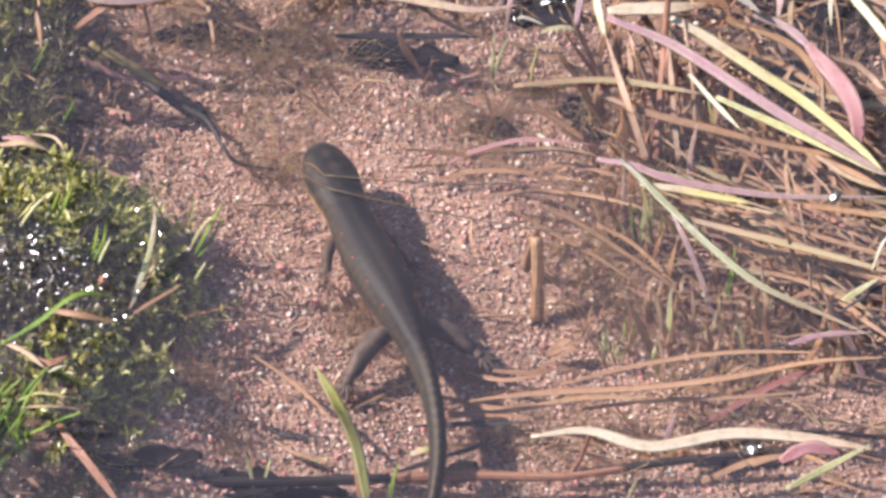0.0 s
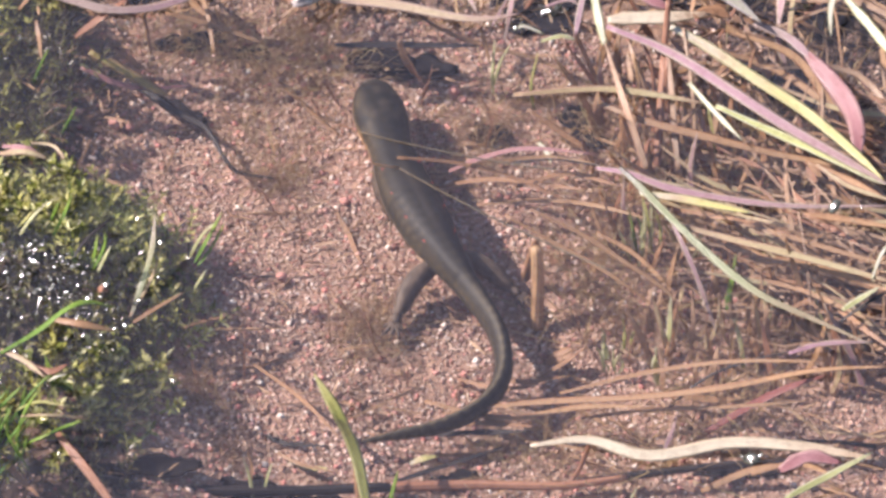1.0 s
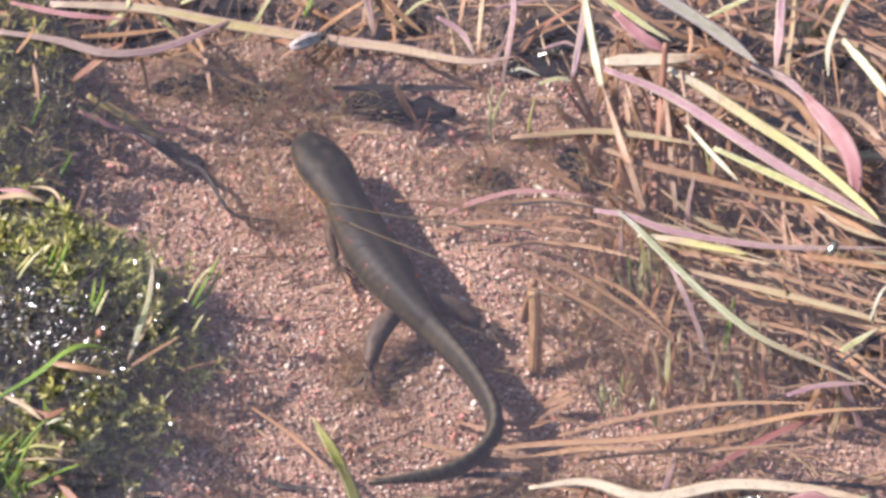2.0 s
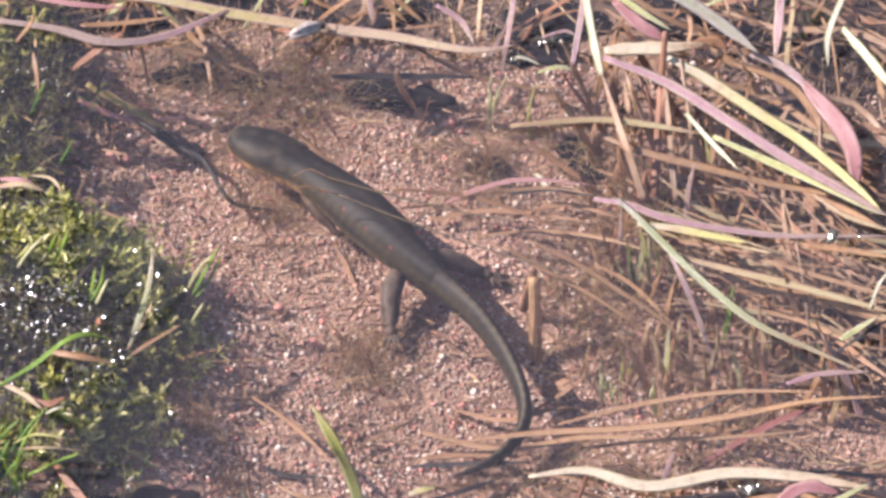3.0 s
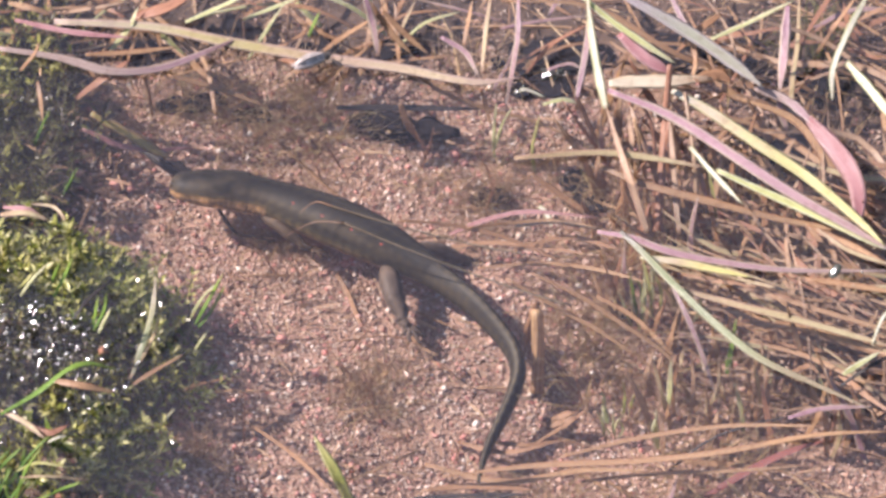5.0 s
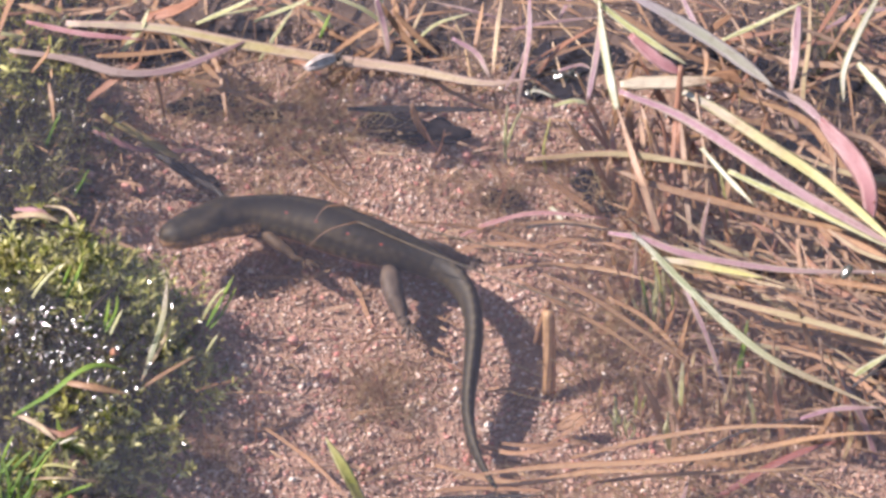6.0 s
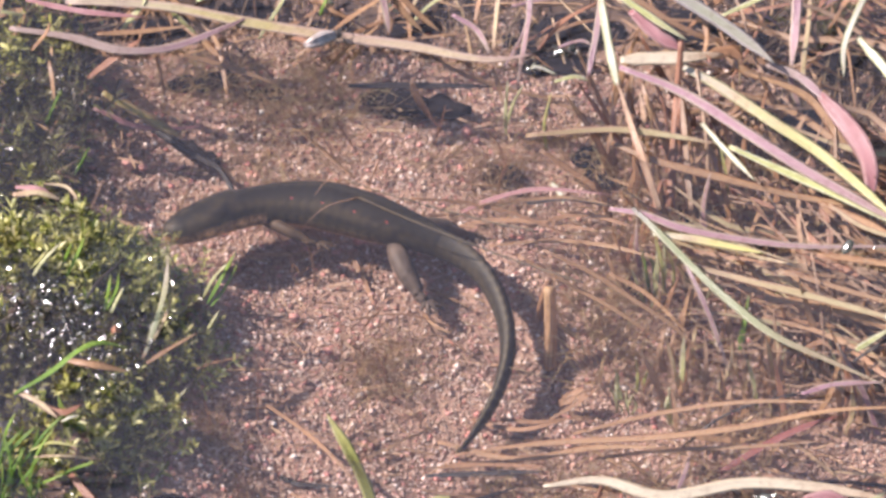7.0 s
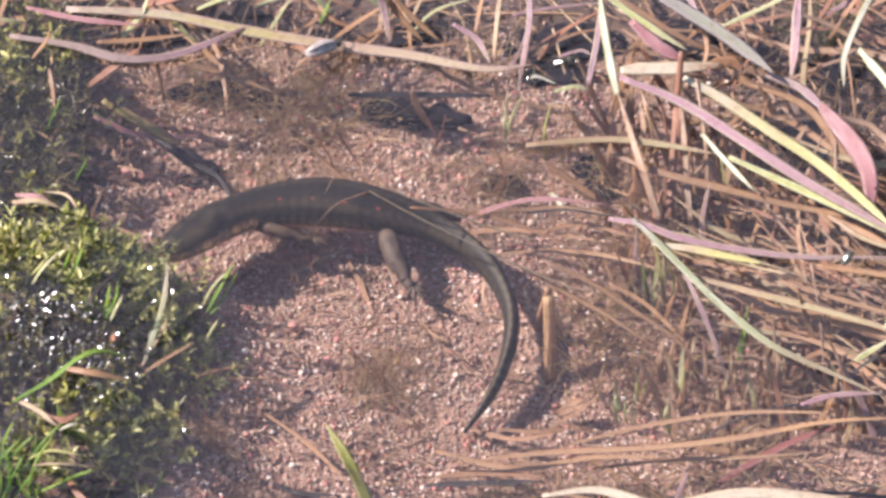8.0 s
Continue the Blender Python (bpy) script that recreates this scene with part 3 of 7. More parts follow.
def build_gravel():
    v = np.array([(1, 0, 0.1), (0.2, 0.95, 0), (-0.9, 0.15, 0.1), (-0.1, -1, 0), (0.1, 0.05, 0.95), (0, 0, -0.9)])
    f = [(0, 1, 4), (1, 2, 4), (2, 3, 4), (3, 0, 4), (1, 0, 5), (2, 1, 5), (3, 2, 5), (0, 3, 5)]
    n = 260000
    x, y = rng.uniform(-0.092, 0.092, n), rng.uniform(-0.085, 0.085, n)
    # thick on the open bed, thin under the plants and along the far side
    edge = (0.15 + 0.85 * np.clip((0.066 - x - 0.6 * y) / 0.025, 0, 1)) * np.clip((0.056 - y) / 0.014, 0, 1) * np.clip((x + np.where(y < -0.03, 0.063, 0.062 + 0.1 * np.abs(y - 0.02))) / 0.012, 0, 1)
    patch = np.array([noise.noise((p * 55, q * 55, 9)) for p, q in zip(x, y)])
    keep = rng.random(n) < np.clip(0.08 + 0.92 * edge + 0.35 * patch, 0.04, 1)
    x, y = x[keep], y[keep]
    n = len(x)
    size = np.exp(rng.normal(math.log(0.000165), 0.5, n)).clip(0.0001, 0.00095)
    s = size[:, None] * rng.uniform(0.75, 1.25, (n, 3)) * np.array([1, 1, 0.42])
    c = np.stack([x, y, bed_height(x, y) + size * 0.12], 1)
    ob = pieces_mesh("gravel", v, f, c, s, random_turns(n, 0.6), M_GRAIN)
    tagged(ob, "fine pink and tan granite gravel under clear water", "gravel", kind="stuff")
    n = 5200
    x, y = rng.uniform(-0.07, 0.05, n), rng.uniform(-0.075, 0.046, n)
    size = np.exp(rng.normal(math.log(0.00034), 0.38, n)).clip(0.00018, 0.0008)
    s = size[:, None] * rng.uniform(0.7, 1.3, (n, 3)) * np.array([1, 1, 0.6])
    ob = pieces_mesh("coarse_grit", v, f, np.stack([x, y, bed_height(x, y) + size * 0.3], 1), s, random_turns(n, 0.7), M_GRIT)
    tagged(ob, "scattered coarse red, white and dark grit on the bed", "grit", kind="stuff")


def build_water():
    bm = bmesh.new()
    bmesh.ops.create_grid(bm, x_segments=2, y_segments=2, size=9)
    me = bpy.data.meshes.new("water")
    bm.to_mesh(me)
    bm.free()
    me.materials.append(M_WATER)
    ob = new("water", me)
    ob.location.z = WATER
    tagged(ob, "clear shallow still pool water", "water", kind="structure")


build_bed()
build_gravel()
build_water()


# ---- grass blades, stems and twigs ----
# floating blades along the far side
blade(OLIVE, 0.00212, (-0.0677, 0.0422, 0.0170), (-0.0510, 0.0405, 0.0175), (-0.0373, 0.0367, 0.0175), (-0.0216, 0.0330, 0.0175), (-0.0080, 0.0305, 0.0175), (0.0046, 0.0272, 0.0175), (0.0133, 0.0285, 0.0175))
blade(MAUVE, 0.00164, (-0.0772, 0.0359, 0.0165), (-0.0664, 0.0331, 0.0170), (-0.0575, 0.0298, 0.0170), (-0.0488, 0.0307, 0.0170), (-0.0401, 0.0350, 0.0175), (-0.0354, 0.0379, 0.0177))
blade(TAN, 0.00106, (-0.0620, 0.0339, 0.0170), (-0.0547, 0.0345, 0.0170), (-0.0460, 0.0360, 0.0170))
blade(SALMON, 0.00116, (-0.0747, 0.0436, 0.0160), (-0.0647, 0.0401, 0.0165), (-0.0539, 0.0387, 0.0165))
blade(RUST, 0.00144, (-0.0636, 0.0281, 0.0120), (-0.0585, 0.0293, 0.0160), (-0.0542, 0.0328, 0.0170))
blade(OCHRE, 0.00190, (-0.0607, 0.0225, 0.0140), (-0.0553, 0.0203, 0.0120), (-0.0497, 0.0187, 0.0090), (-0.0467, 0.0186, 0.0070))
blade(SALMON, 0.00116, (-0.0621, 0.0208, 0.0120), (-0.0563, 0.0190, 0.0100), (-0.0504, 0.0198, 0.0080), (-0.0434, 0.0225, 0.0060))
blade(TAN, 0.00087, (-0.0479, 0.0321, 0.0140), (-0.0392, 0.0309, 0.0120), (-0.0304, 0.0294, 0.0090))
blade(LIME, 0.00087, (-0.0450, 0.0415, 0.0177), (-0.0393, 0.0426, 0.0201), (-0.0345, 0.0438, 0.0221))
blade(LIME, 0.00077, (-0.0351, 0.0422, 0.0177), (-0.0296, 0.0437, 0.0193), (-0.0257, 0.0443, 0.0209))
blade(RUST, 0.00231, (-0.0541, 0.0435, 0.0170), (-0.0482, 0.0438, 0.0190), (-0.0434, 0.0476, 0.0193))
blade(PINK, 0.00144, (-0.0139, 0.0413, 0.0241), (-0.0125, 0.0376, 0.0209), (-0.0116, 0.0338, 0.0170))
blade(TAN, 0.00106, (-0.0132, 0.0416, 0.0225), (-0.0090, 0.0368, 0.0193), (-0.0057, 0.0344, 0.0170))
blade(TAN, 0.00106, (-0.0112, 0.0401, 0.0225), (-0.0071, 0.0369, 0.0197), (-0.0028, 0.0344, 0.0170))
blade(TAN, 0.00096, (-0.0217, 0.0345, 0.0170), (-0.0168, 0.0380, 0.0185), (-0.0120, 0.0406, 0.0201))
blade(PINK, 0.00116, (-0.0008, 0.0365, 0.0193), (0.0034, 0.0335, 0.0185), (0.0058, 0.0289, 0.0170))
blade(STRAW, 0.00087, (0.0077, 0.0432, 0.0225), (0.0068, 0.0358, 0.0201), (0.0062, 0.0294, 0.0170))
blade(PINK, 0.00106, (0.0125, 0.0415, 0.0241), (0.0124, 0.0350, 0.0209), (0.0114, 0.0299, 0.0170), (0.0103, 0.0260, 0.0120))
blade(TAN, 0.00087, (0.0062, 0.0265, 0.0160), (0.0072, 0.0249, 0.0130), (0.0079, 0.0238, 0.0100))
blade(LIME, 0.00077, (0.0085, 0.0244, 0.0020), (0.0084, 0.0242, 0.0090), (0.0087, 0.0245, 0.0150))
blade(LIME, 0.00067, (0.0083, 0.0251, 0.0020), (0.0096, 0.0249, 0.0090), (0.0114, 0.0246, 0.0140))
blade(TAN, 0.00087, (-0.0061, 0.0304, 0.0170), (-0.0002, 0.0291, 0.0130), (0.0076, 0.0281, 0.0100), (0.0154, 0.0274, 0.0080), (0.0222, 0.0253, 0.0060))
blade(PINK, 0.00125, (0.0225, 0.0237, 0.0170), (0.0240, 0.0317, 0.0201), (0.0250, 0.0411, 0.0233))
blade(BROWN, 0.00125, (-0.0078, 0.0286, 0.0110), (-0.0064, 0.0266, 0.0080), (-0.0041, 0.0258, 0.0040))
# the sheaf of blades that stands and leans in the water
blade(WHITE, 0.00154, (0.0274, 0.0210, 0.0175), (0.0265, 0.0268, 0.0181), (0.0254, 0.0323, 0.0209), (0.0242, 0.0422, 0.0249))
blade(ORANGE, 0.00135, (0.0343, -0.0039, 0.0120), (0.0326, 0.0012, 0.0145), (0.0303, 0.0080, 0.0175), (0.0274, 0.0217, 0.0176), root=0.8)
blade(ORANGE, 0.00106, (0.0397, -0.0031, 0.0110), (0.0391, 0.0034, 0.0140), (0.0386, 0.0113, 0.0170), (0.0382, 0.0195, 0.0185), root=0.8)
stem(ORANGE, 0.00048, (0.0423, 0.0009, 0.0090), (0.0427, 0.0058, 0.0130), (0.0421, 0.0127, 0.0170), (0.0409, 0.0220, 0.0201))
blade(ORANGE, 0.00096, (0.0371, 0.0102, 0.0060), (0.0355, 0.0123, 0.0120), (0.0326, 0.0175, 0.0170), (0.0315, 0.0212, 0.0181))
blade(FRESH, 0.00067, (0.0464, 0.0037, 0.0030), (0.0457, 0.0042, 0.0120), (0.0446, 0.0072, 0.0170))
blade(FRESH, 0.00058, (0.0155, 0.0210, 0.0020), (0.0150, 0.0211, 0.0080), (0.0161, 0.0215, 0.0150))
blade(LIME, 0.00125, (0.0230, 0.0423, 0.0241), (0.0288, 0.0370, 0.0225), (0.0346, 0.0325, 0.0213), (0.0395, 0.0293, 0.0201))
blade(SALMON, 0.00231, (0.0298, 0.0350, 0.0217), (0.0346, 0.0299, 0.0205), (0.0390, 0.0276, 0.0193))
blade(SAGE, 0.00231, (0.0293, 0.0414, 0.0257), (0.0404, 0.0345, 0.0237), (0.0491, 0.0280, 0.0217), (0.0543, 0.0235, 0.0201))
blade(CREAM, 0.00260, (0.0280, 0.0264, 0.0181), (0.0327, 0.0264, 0.0185), (0.0385, 0.0262, 0.0189), (0.0457, 0.0271, 0.0189), face=(0, -0.3, 0.95), label='broad dry cream-coloured leaf piece lying among the blades')
blade(BROWN, 0.00250, (0.0428, 0.0264, 0.0189), (0.0464, 0.0278, 0.0189), (0.0491, 0.0270, 0.0181))
stem(RUST, 0.00082, (0.0362, 0.0006, 0.0080), (0.0369, 0.0099, 0.0130), (0.0376, 0.0189, 0.0170), (0.0383, 0.0248, 0.0241))
stem(RUST, 0.00043, (0.0357, 0.0084, 0.0010), (0.0361, 0.0150, 0.0080), (0.0354, 0.0200, 0.0140), (0.0327, 0.0244, 0.0177))
stem(TAN, 0.00043, (0.0420, 0.0077, 0.0010), (0.0405, 0.0130, 0.0060), (0.0395, 0.0179, 0.0120), (0.0384, 0.0210, 0.0170))
blade(PINK, 0.00202, (0.0278, 0.0243, 0.0185), (0.0383, 0.0177, 0.0189), (0.0496, 0.0073, 0.0189), (0.0589, -0.0010, 0.0185), (0.0682, -0.0083, 0.0181), (0.0765, -0.0148, 0.0177))
blade(YELLOW, 0.00202, (0.0387, 0.0230, 0.0197), (0.0441, 0.0188, 0.0197), (0.0525, 0.0106, 0.0197), (0.0609, 0.0029, 0.0193), (0.0692, -0.0070, 0.0189), (0.0737, -0.0130, 0.0185))
blade(LIME, 0.00144, (0.0460, 0.0057, 0.0177), (0.0533, 0.0009, 0.0177), (0.0617, -0.0045, 0.0177), (0.0710, -0.0109, 0.0177), (0.0765, -0.0142, 0.0177))
blade(WHITE, 0.00096, (0.0416, 0.0113, 0.0177), (0.0459, 0.0041, 0.0177), (0.0503, -0.0027, 0.0177), root=0.8)
blade(STRAW, 0.00135, (0.0118, 0.0090, 0.0170), (0.0258, 0.0105, 0.0170), (0.0353, 0.0092, 0.0170), (0.0444, 0.0070, 0.0170))
blade(TAN, 0.00144, (0.0263, 0.0104, 0.0140), (0.0334, 0.0051, 0.0150), (0.0447, -0.0002, 0.0160), (0.0589, -0.0050, 0.0160), (0.0758, -0.0095, 0.0170))
blade(BROWN, 0.00116, (0.0144, 0.0148, 0.0080), (0.0212, 0.0100, 0.0060), (0.0269, 0.0066, 0.0040))
blade(SALMON, 0.00347, (0.0619, 0.0180, 0.0181), (0.0664, 0.0098, 0.0185), (0.0695, 0.0012, 0.0185), (0.0696, -0.0086, 0.0181), face=(-0.3, -0.5, 0.8), root=0.4)
blade(MAUVE, 0.00164, (0.0530, 0.0256, 0.0181), (0.0587, 0.0222, 0.0181), (0.0638, 0.0153, 0.0181))
blade(WHITE, 0.00173, (0.0689, 0.0317, 0.0185), (0.0732, 0.0240, 0.0185), (0.0777, 0.0146, 0.0185))
blade(WHITE, 0.00125, (0.0728, 0.0437, 0.0233), (0.0689, 0.0362, 0.0205), (0.0665, 0.0298, 0.0185), (0.0662, 0.0234, 0.0170))
blade(PINK, 0.00183, (0.0589, 0.0415, 0.0225), (0.0581, 0.0324, 0.0197), (0.0573, 0.0257, 0.0170))
blade(PINK, 0.00125, (0.0570, 0.0267, 0.0160), (0.0578, 0.0240, 0.0130), (0.0592, 0.0218, 0.0100))
blade(LIME, 0.00096, (0.0455, 0.0370, 0.0185), (0.0523, 0.0402, 0.0197), (0.0602, 0.0438, 0.0217))
blade(PINK, 0.00125, (0.0387, 0.0442, 0.0225), (0.0413, 0.0375, 0.0209), (0.0419, 0.0347, 0.0201))
blade(TAN, 0.00087, (0.0421, 0.0378, 0.0185), (0.0430, 0.0330, 0.0177), (0.0423, 0.0291, 0.0160))
blade(BROWN, 0.00135, (0.0475, 0.0427, 0.0193), (0.0436, 0.0393, 0.0185), (0.0396, 0.0340, 0.0181))
blade(TAN, 0.00077, (0.0644, 0.0407, 0.0120), (0.0681, 0.0432, 0.0177), (0.0711, 0.0473, 0.0193))
# blades that reach over the open gravel
blade(GREY, 0.00135, (0.0295, -0.0092, 0.0177), (0.0330, -0.0140, 0.0178), (0.0386, -0.0221, 0.0177), (0.0450, -0.0306, 0.0175), (0.0522, -0.0388, 0.0177), (0.0604, -0.0442, 0.0177), (0.0704, -0.0505, 0.0177))
blade(PINK, 0.00144, (0.0256, -0.0076, 0.0160), (0.0312, -0.0099, 0.0170), (0.0378, -0.0133, 0.0170), (0.0472, -0.0158, 0.0170), (0.0585, -0.0175, 0.0170), (0.0764, -0.0174, 0.0170))
blade(YELLOW, 0.00144, (0.0329, -0.0141, 0.0165), (0.0387, -0.0156, 0.0170), (0.0453, -0.0174, 0.0170), (0.0514, -0.0187, 0.0165))
blade(STRAW, 0.00144, (0.0396, -0.0202, 0.0150), (0.0489, -0.0252, 0.0165), (0.0581, -0.0289, 0.0170), (0.0674, -0.0325, 0.0170), (0.0756, -0.0359, 0.0170))
blade(TAN, 0.00144, (0.0490, -0.0251, 0.0120), (0.0583, -0.0278, 0.0140), (0.0675, -0.0321, 0.0150), (0.0756, -0.0372, 0.0160))
blade(TAN, 0.00116, (0.0603, -0.0189, 0.0165), (0.0678, -0.0209, 0.0170), (0.0762, -0.0228, 0.0170))
blade(STRAW, 0.00096, (0.0678, -0.0209, 0.0170), (0.0715, -0.0213, 0.0170), (0.0763, -0.0211, 0.0170))
blade(TAN, 0.00125, (0.0608, -0.0059, 0.0160), (0.0682, -0.0110, 0.0165), (0.0764, -0.0182, 0.0170))
blade(STRAW, 0.00087, (0.0625, -0.0083, 0.0177), (0.0680, -0.0136, 0.0177), (0.0764, -0.0175, 0.0177))
blade(FRESH, 0.00058, (0.0299, -0.0365, 0.0010), (0.0302, -0.0349, 0.0040), (0.0296, -0.0360, 0.0090))
blade(FRESH, 0.00058, (0.0310, -0.0365, 0.0010), (0.0314, -0.0355, 0.0040), (0.0324, -0.0361, 0.0080))
blade(FRESH, 0.00067, (0.0353, -0.0153, 0.0030), (0.0343, -0.0162, 0.0120), (0.0331, -0.0146, 0.0170))
blade(FRESH, 0.00058, (0.0362, -0.0153, 0.0030), (0.0364, -0.0162, 0.0100), (0.0350, -0.0152, 0.0150))
blade(ORANGE, 0.00087, (0.0512, -0.0275, 0.0020), (0.0516, -0.0264, 0.0090), (0.0510, -0.0250, 0.0150))
blade(ORANGE, 0.00087, (0.0554, -0.0314, 0.0020), (0.0558, -0.0293, 0.0080), (0.0551, -0.0280, 0.0140))
blade(ORANGE, 0.00077, (0.0477, -0.0364, 0.0010), (0.0480, -0.0353, 0.0060), (0.0474, -0.0336, 0.0110))
blade(STRAW, 0.00067, (0.0534, -0.0353, 0.0020), (0.0536, -0.0339, 0.0080), (0.0527, -0.0306, 0.0120))
blade(PINK, 0.00096, (0.0380, -0.0212, 0.0170), (0.0406, -0.0276, 0.0155), (0.0432, -0.0336, 0.0120), (0.0453, -0.0386, 0.0080), label='pale pinkish dead blade hanging down into the water')
blade(GREEN, 0.00116, (0.0473, -0.0295, 0.0040), (0.0478, -0.0291, 0.0090), (0.0486, -0.0270, 0.0150))
blade(LIME, 0.00125, (0.0657, -0.0427, 0.0181), (0.0684, -0.0407, 0.0185), (0.0719, -0.0382, 0.0189))
blade(DARK, 0.00067, (0.0652, -0.0425, 0.0150), (0.0708, -0.0399, 0.0177), (0.0755, -0.0374, 0.0185))
blade(WHITE, 0.00058, (0.0708, -0.0347, 0.0170), (0.0725, -0.0303, 0.0185), (0.0744, -0.0281, 0.0197))
blade(PINK, 0.00106, (0.0565, -0.0516, 0.0170), (0.0621, -0.0501, 0.0177), (0.0704, -0.0496, 0.0177))
blade(BROWN, 0.00116, (0.0564, -0.0352, 0.0100), (0.0629, -0.0345, 0.0120), (0.0690, -0.0428, 0.0140), (0.0752, -0.0502, 0.0150))
blade(TAN, 0.00087, (0.0146, -0.0165, 0.0150), (0.0227, -0.0210, 0.0140), (0.0302, -0.0258, 0.0120), (0.0358, -0.0291, 0.0100), (0.0410, -0.0327, 0.0070))
blade(TAN, 0.00077, (0.0104, -0.0168, 0.0140), (0.0189, -0.0217, 0.0120), (0.0265, -0.0256, 0.0100), (0.0359, -0.0308, 0.0060))
blade(BROWN, 0.00077, (-0.0077, -0.0057, 0.0165), (0.0019, -0.0044, 0.0140), (0.0114, -0.0057, 0.0120), (0.0219, -0.0103, 0.0100))
blade(TAN, 0.00067, (0.0038, -0.0048, 0.0140), (0.0114, -0.0016, 0.0120), (0.0191, -0.0009, 0.0120), (0.0266, -0.0039, 0.0130))
blade(BROWN, 0.00087, (-0.0019, 0.0005, 0.0030), (0.0067, -0.0004, 0.0060), (0.0162, -0.0032, 0.0080), (0.0267, -0.0076, 0.0100))
blade(TAN, 0.00087, (0.0057, -0.0055, 0.0050), (0.0153, -0.0063, 0.0070), (0.0248, -0.0093, 0.0090), (0.0360, -0.0162, 0.0120))
blade(BROWN, 0.00087, (0.0115, -0.0024, 0.0060), (0.0210, -0.0009, 0.0080), (0.0305, -0.0062, 0.0100))
blade(SALMON, 0.00096, (0.0009, 0.0016, 0.0060), (0.0067, 0.0020, 0.0090), (0.0143, 0.0011, 0.0120), (0.0257, -0.0032, 0.0150))
stem(DARK, 0.00024, (0.0119, -0.0023, 0.0120), (0.0190, -0.0036, 0.0140), (0.0266, -0.0061, 0.0150))
stem(TAN, 0.00120, (0.0157, -0.0298, -0.0000), (0.0158, -0.0264, 0.0060), (0.0155, -0.0234, 0.0130), taper=0.8, label='stout brown broken stem standing in the gravel')
stem(BROWN, 0.00077, (0.0139, -0.0199, 0.0020), (0.0147, -0.0204, 0.0080), (0.0156, -0.0204, 0.0120), taper=0.7)
blade(WHITE, 0.00096, (0.0161, 0.0056, 0.0090), (0.0174, 0.0035, 0.0090), (0.0183, 0.0004, 0.0090), root=0.8, name='leaf_scrap', label='small curled white leaf scrap')
blade(LIME, 0.00116, (0.0273, -0.0379, 0.0010), (0.0269, -0.0368, 0.0030), (0.0264, -0.0368, 0.0060), root=0.8, name='leaf_scrap', label='small pale green leaf scrap')
blade(GREEN, 0.00077, (0.0327, -0.0144, 0.0020), (0.0320, -0.0146, 0.0070), (0.0311, -0.0146, 0.0130))
for i in range(12):
    # young yellow-green sprouts between the dead stems
    g = random.Random(2500 + i)
    x, y = ((0.0328, -0.0150), (0.0280, -0.0405))[i % 2]
    foot = Vector((x + g.gauss(0, 0.0013), y + g.gauss(0, 0.0012), 0.0010))
    rise = Vector((g.gauss(-0.0006, 0.0012), g.gauss(0.0, 0.0008), g.uniform(0.0070, 0.0140) if i % 2 == 0 else g.uniform(0.0040, 0.0080)))
    blade(LIME, g.uniform(0.0004, 0.0007), foot, foot + rise * 0.5 + Vector((g.gauss(0, 0.0004), 0, 0)), foot + rise)
blade(GREEN, 0.00058, (0.0334, -0.0144, 0.0020), (0.0334, -0.0130, 0.0060), (0.0325, -0.0129, 0.0100))
blade(TAN, 0.00067, (0.0295, -0.0164, 0.0040), (0.0266, -0.0150, 0.0080), (0.0247, -0.0123, 0.0120))
blade(BROWN, 0.00240, (0.0171, -0.0386, 0.0010), (0.0199, -0.0386, 0.0030), (0.0222, -0.0382, 0.0040))
# stems under the near edge
blade(CREAM, 0.00215, (0.0141, -0.0728, 0.0175), (0.0234, -0.0717, 0.0177), (0.0334, -0.0750, 0.0175), (0.0462, -0.0723, 0.0177), (0.0571, -0.0730, 0.0177), (0.0644, -0.0745, 0.0177), (0.0707, -0.0761, 0.0177), root=0.25)
blade(LIME, 0.00135, (0.0549, -0.0844, 0.0177), (0.0623, -0.0796, 0.0181), (0.0693, -0.0750, 0.0185))
blade(SALMON, 0.00250, (0.0543, -0.0772, 0.0165), (0.0589, -0.0751, 0.0175), (0.0643, -0.0761, 0.0170))
blade(TAN, 0.00120, (-0.0003, -0.0531, 0.0040), (0.0145, -0.0543, 0.0080), (0.0329, -0.0567, 0.0120), (0.0467, -0.0572, 0.0150), (0.0605, -0.0555, 0.0170), (0.0734, -0.0551, 0.0177), root=0.2)
blade(TAN, 0.00087, (0.0192, -0.0522, 0.0080), (0.0330, -0.0514, 0.0120), (0.0468, -0.0516, 0.0150), (0.0624, -0.0534, 0.0170))
blade(CRIMSON, 0.00140, (0.0410, -0.0591, 0.0040), (0.0497, -0.0564, 0.0090), (0.0560, -0.0558, 0.0130), (0.0623, -0.0566, 0.0170))
stem(DARK, 0.00024, (0.0373, -0.0533, 0.0060), (0.0428, -0.0509, 0.0100), (0.0497, -0.0497, 0.0130), (0.0580, -0.0500, 0.0160))
blade(BROWN, 0.00116, (-0.0031, -0.0542, 0.0020), (0.0053, -0.0542, 0.0030), (0.0155, -0.0560, 0.0040))
blade(DARK, 0.00106, (-0.0050, -0.0556, 0.0015), (0.0053, -0.0564, 0.0030), (0.0145, -0.0569, 0.0040))
blade(BROWN, 0.00087, (0.0072, -0.0432, 0.0020), (0.0137, -0.0448, 0.0030), (0.0212, -0.0435, 0.0030))
blade(BROWN, 0.00077, (0.0156, -0.0432, 0.0020), (0.0203, -0.0412, 0.0040), (0.0240, -0.0392, 0.0060))
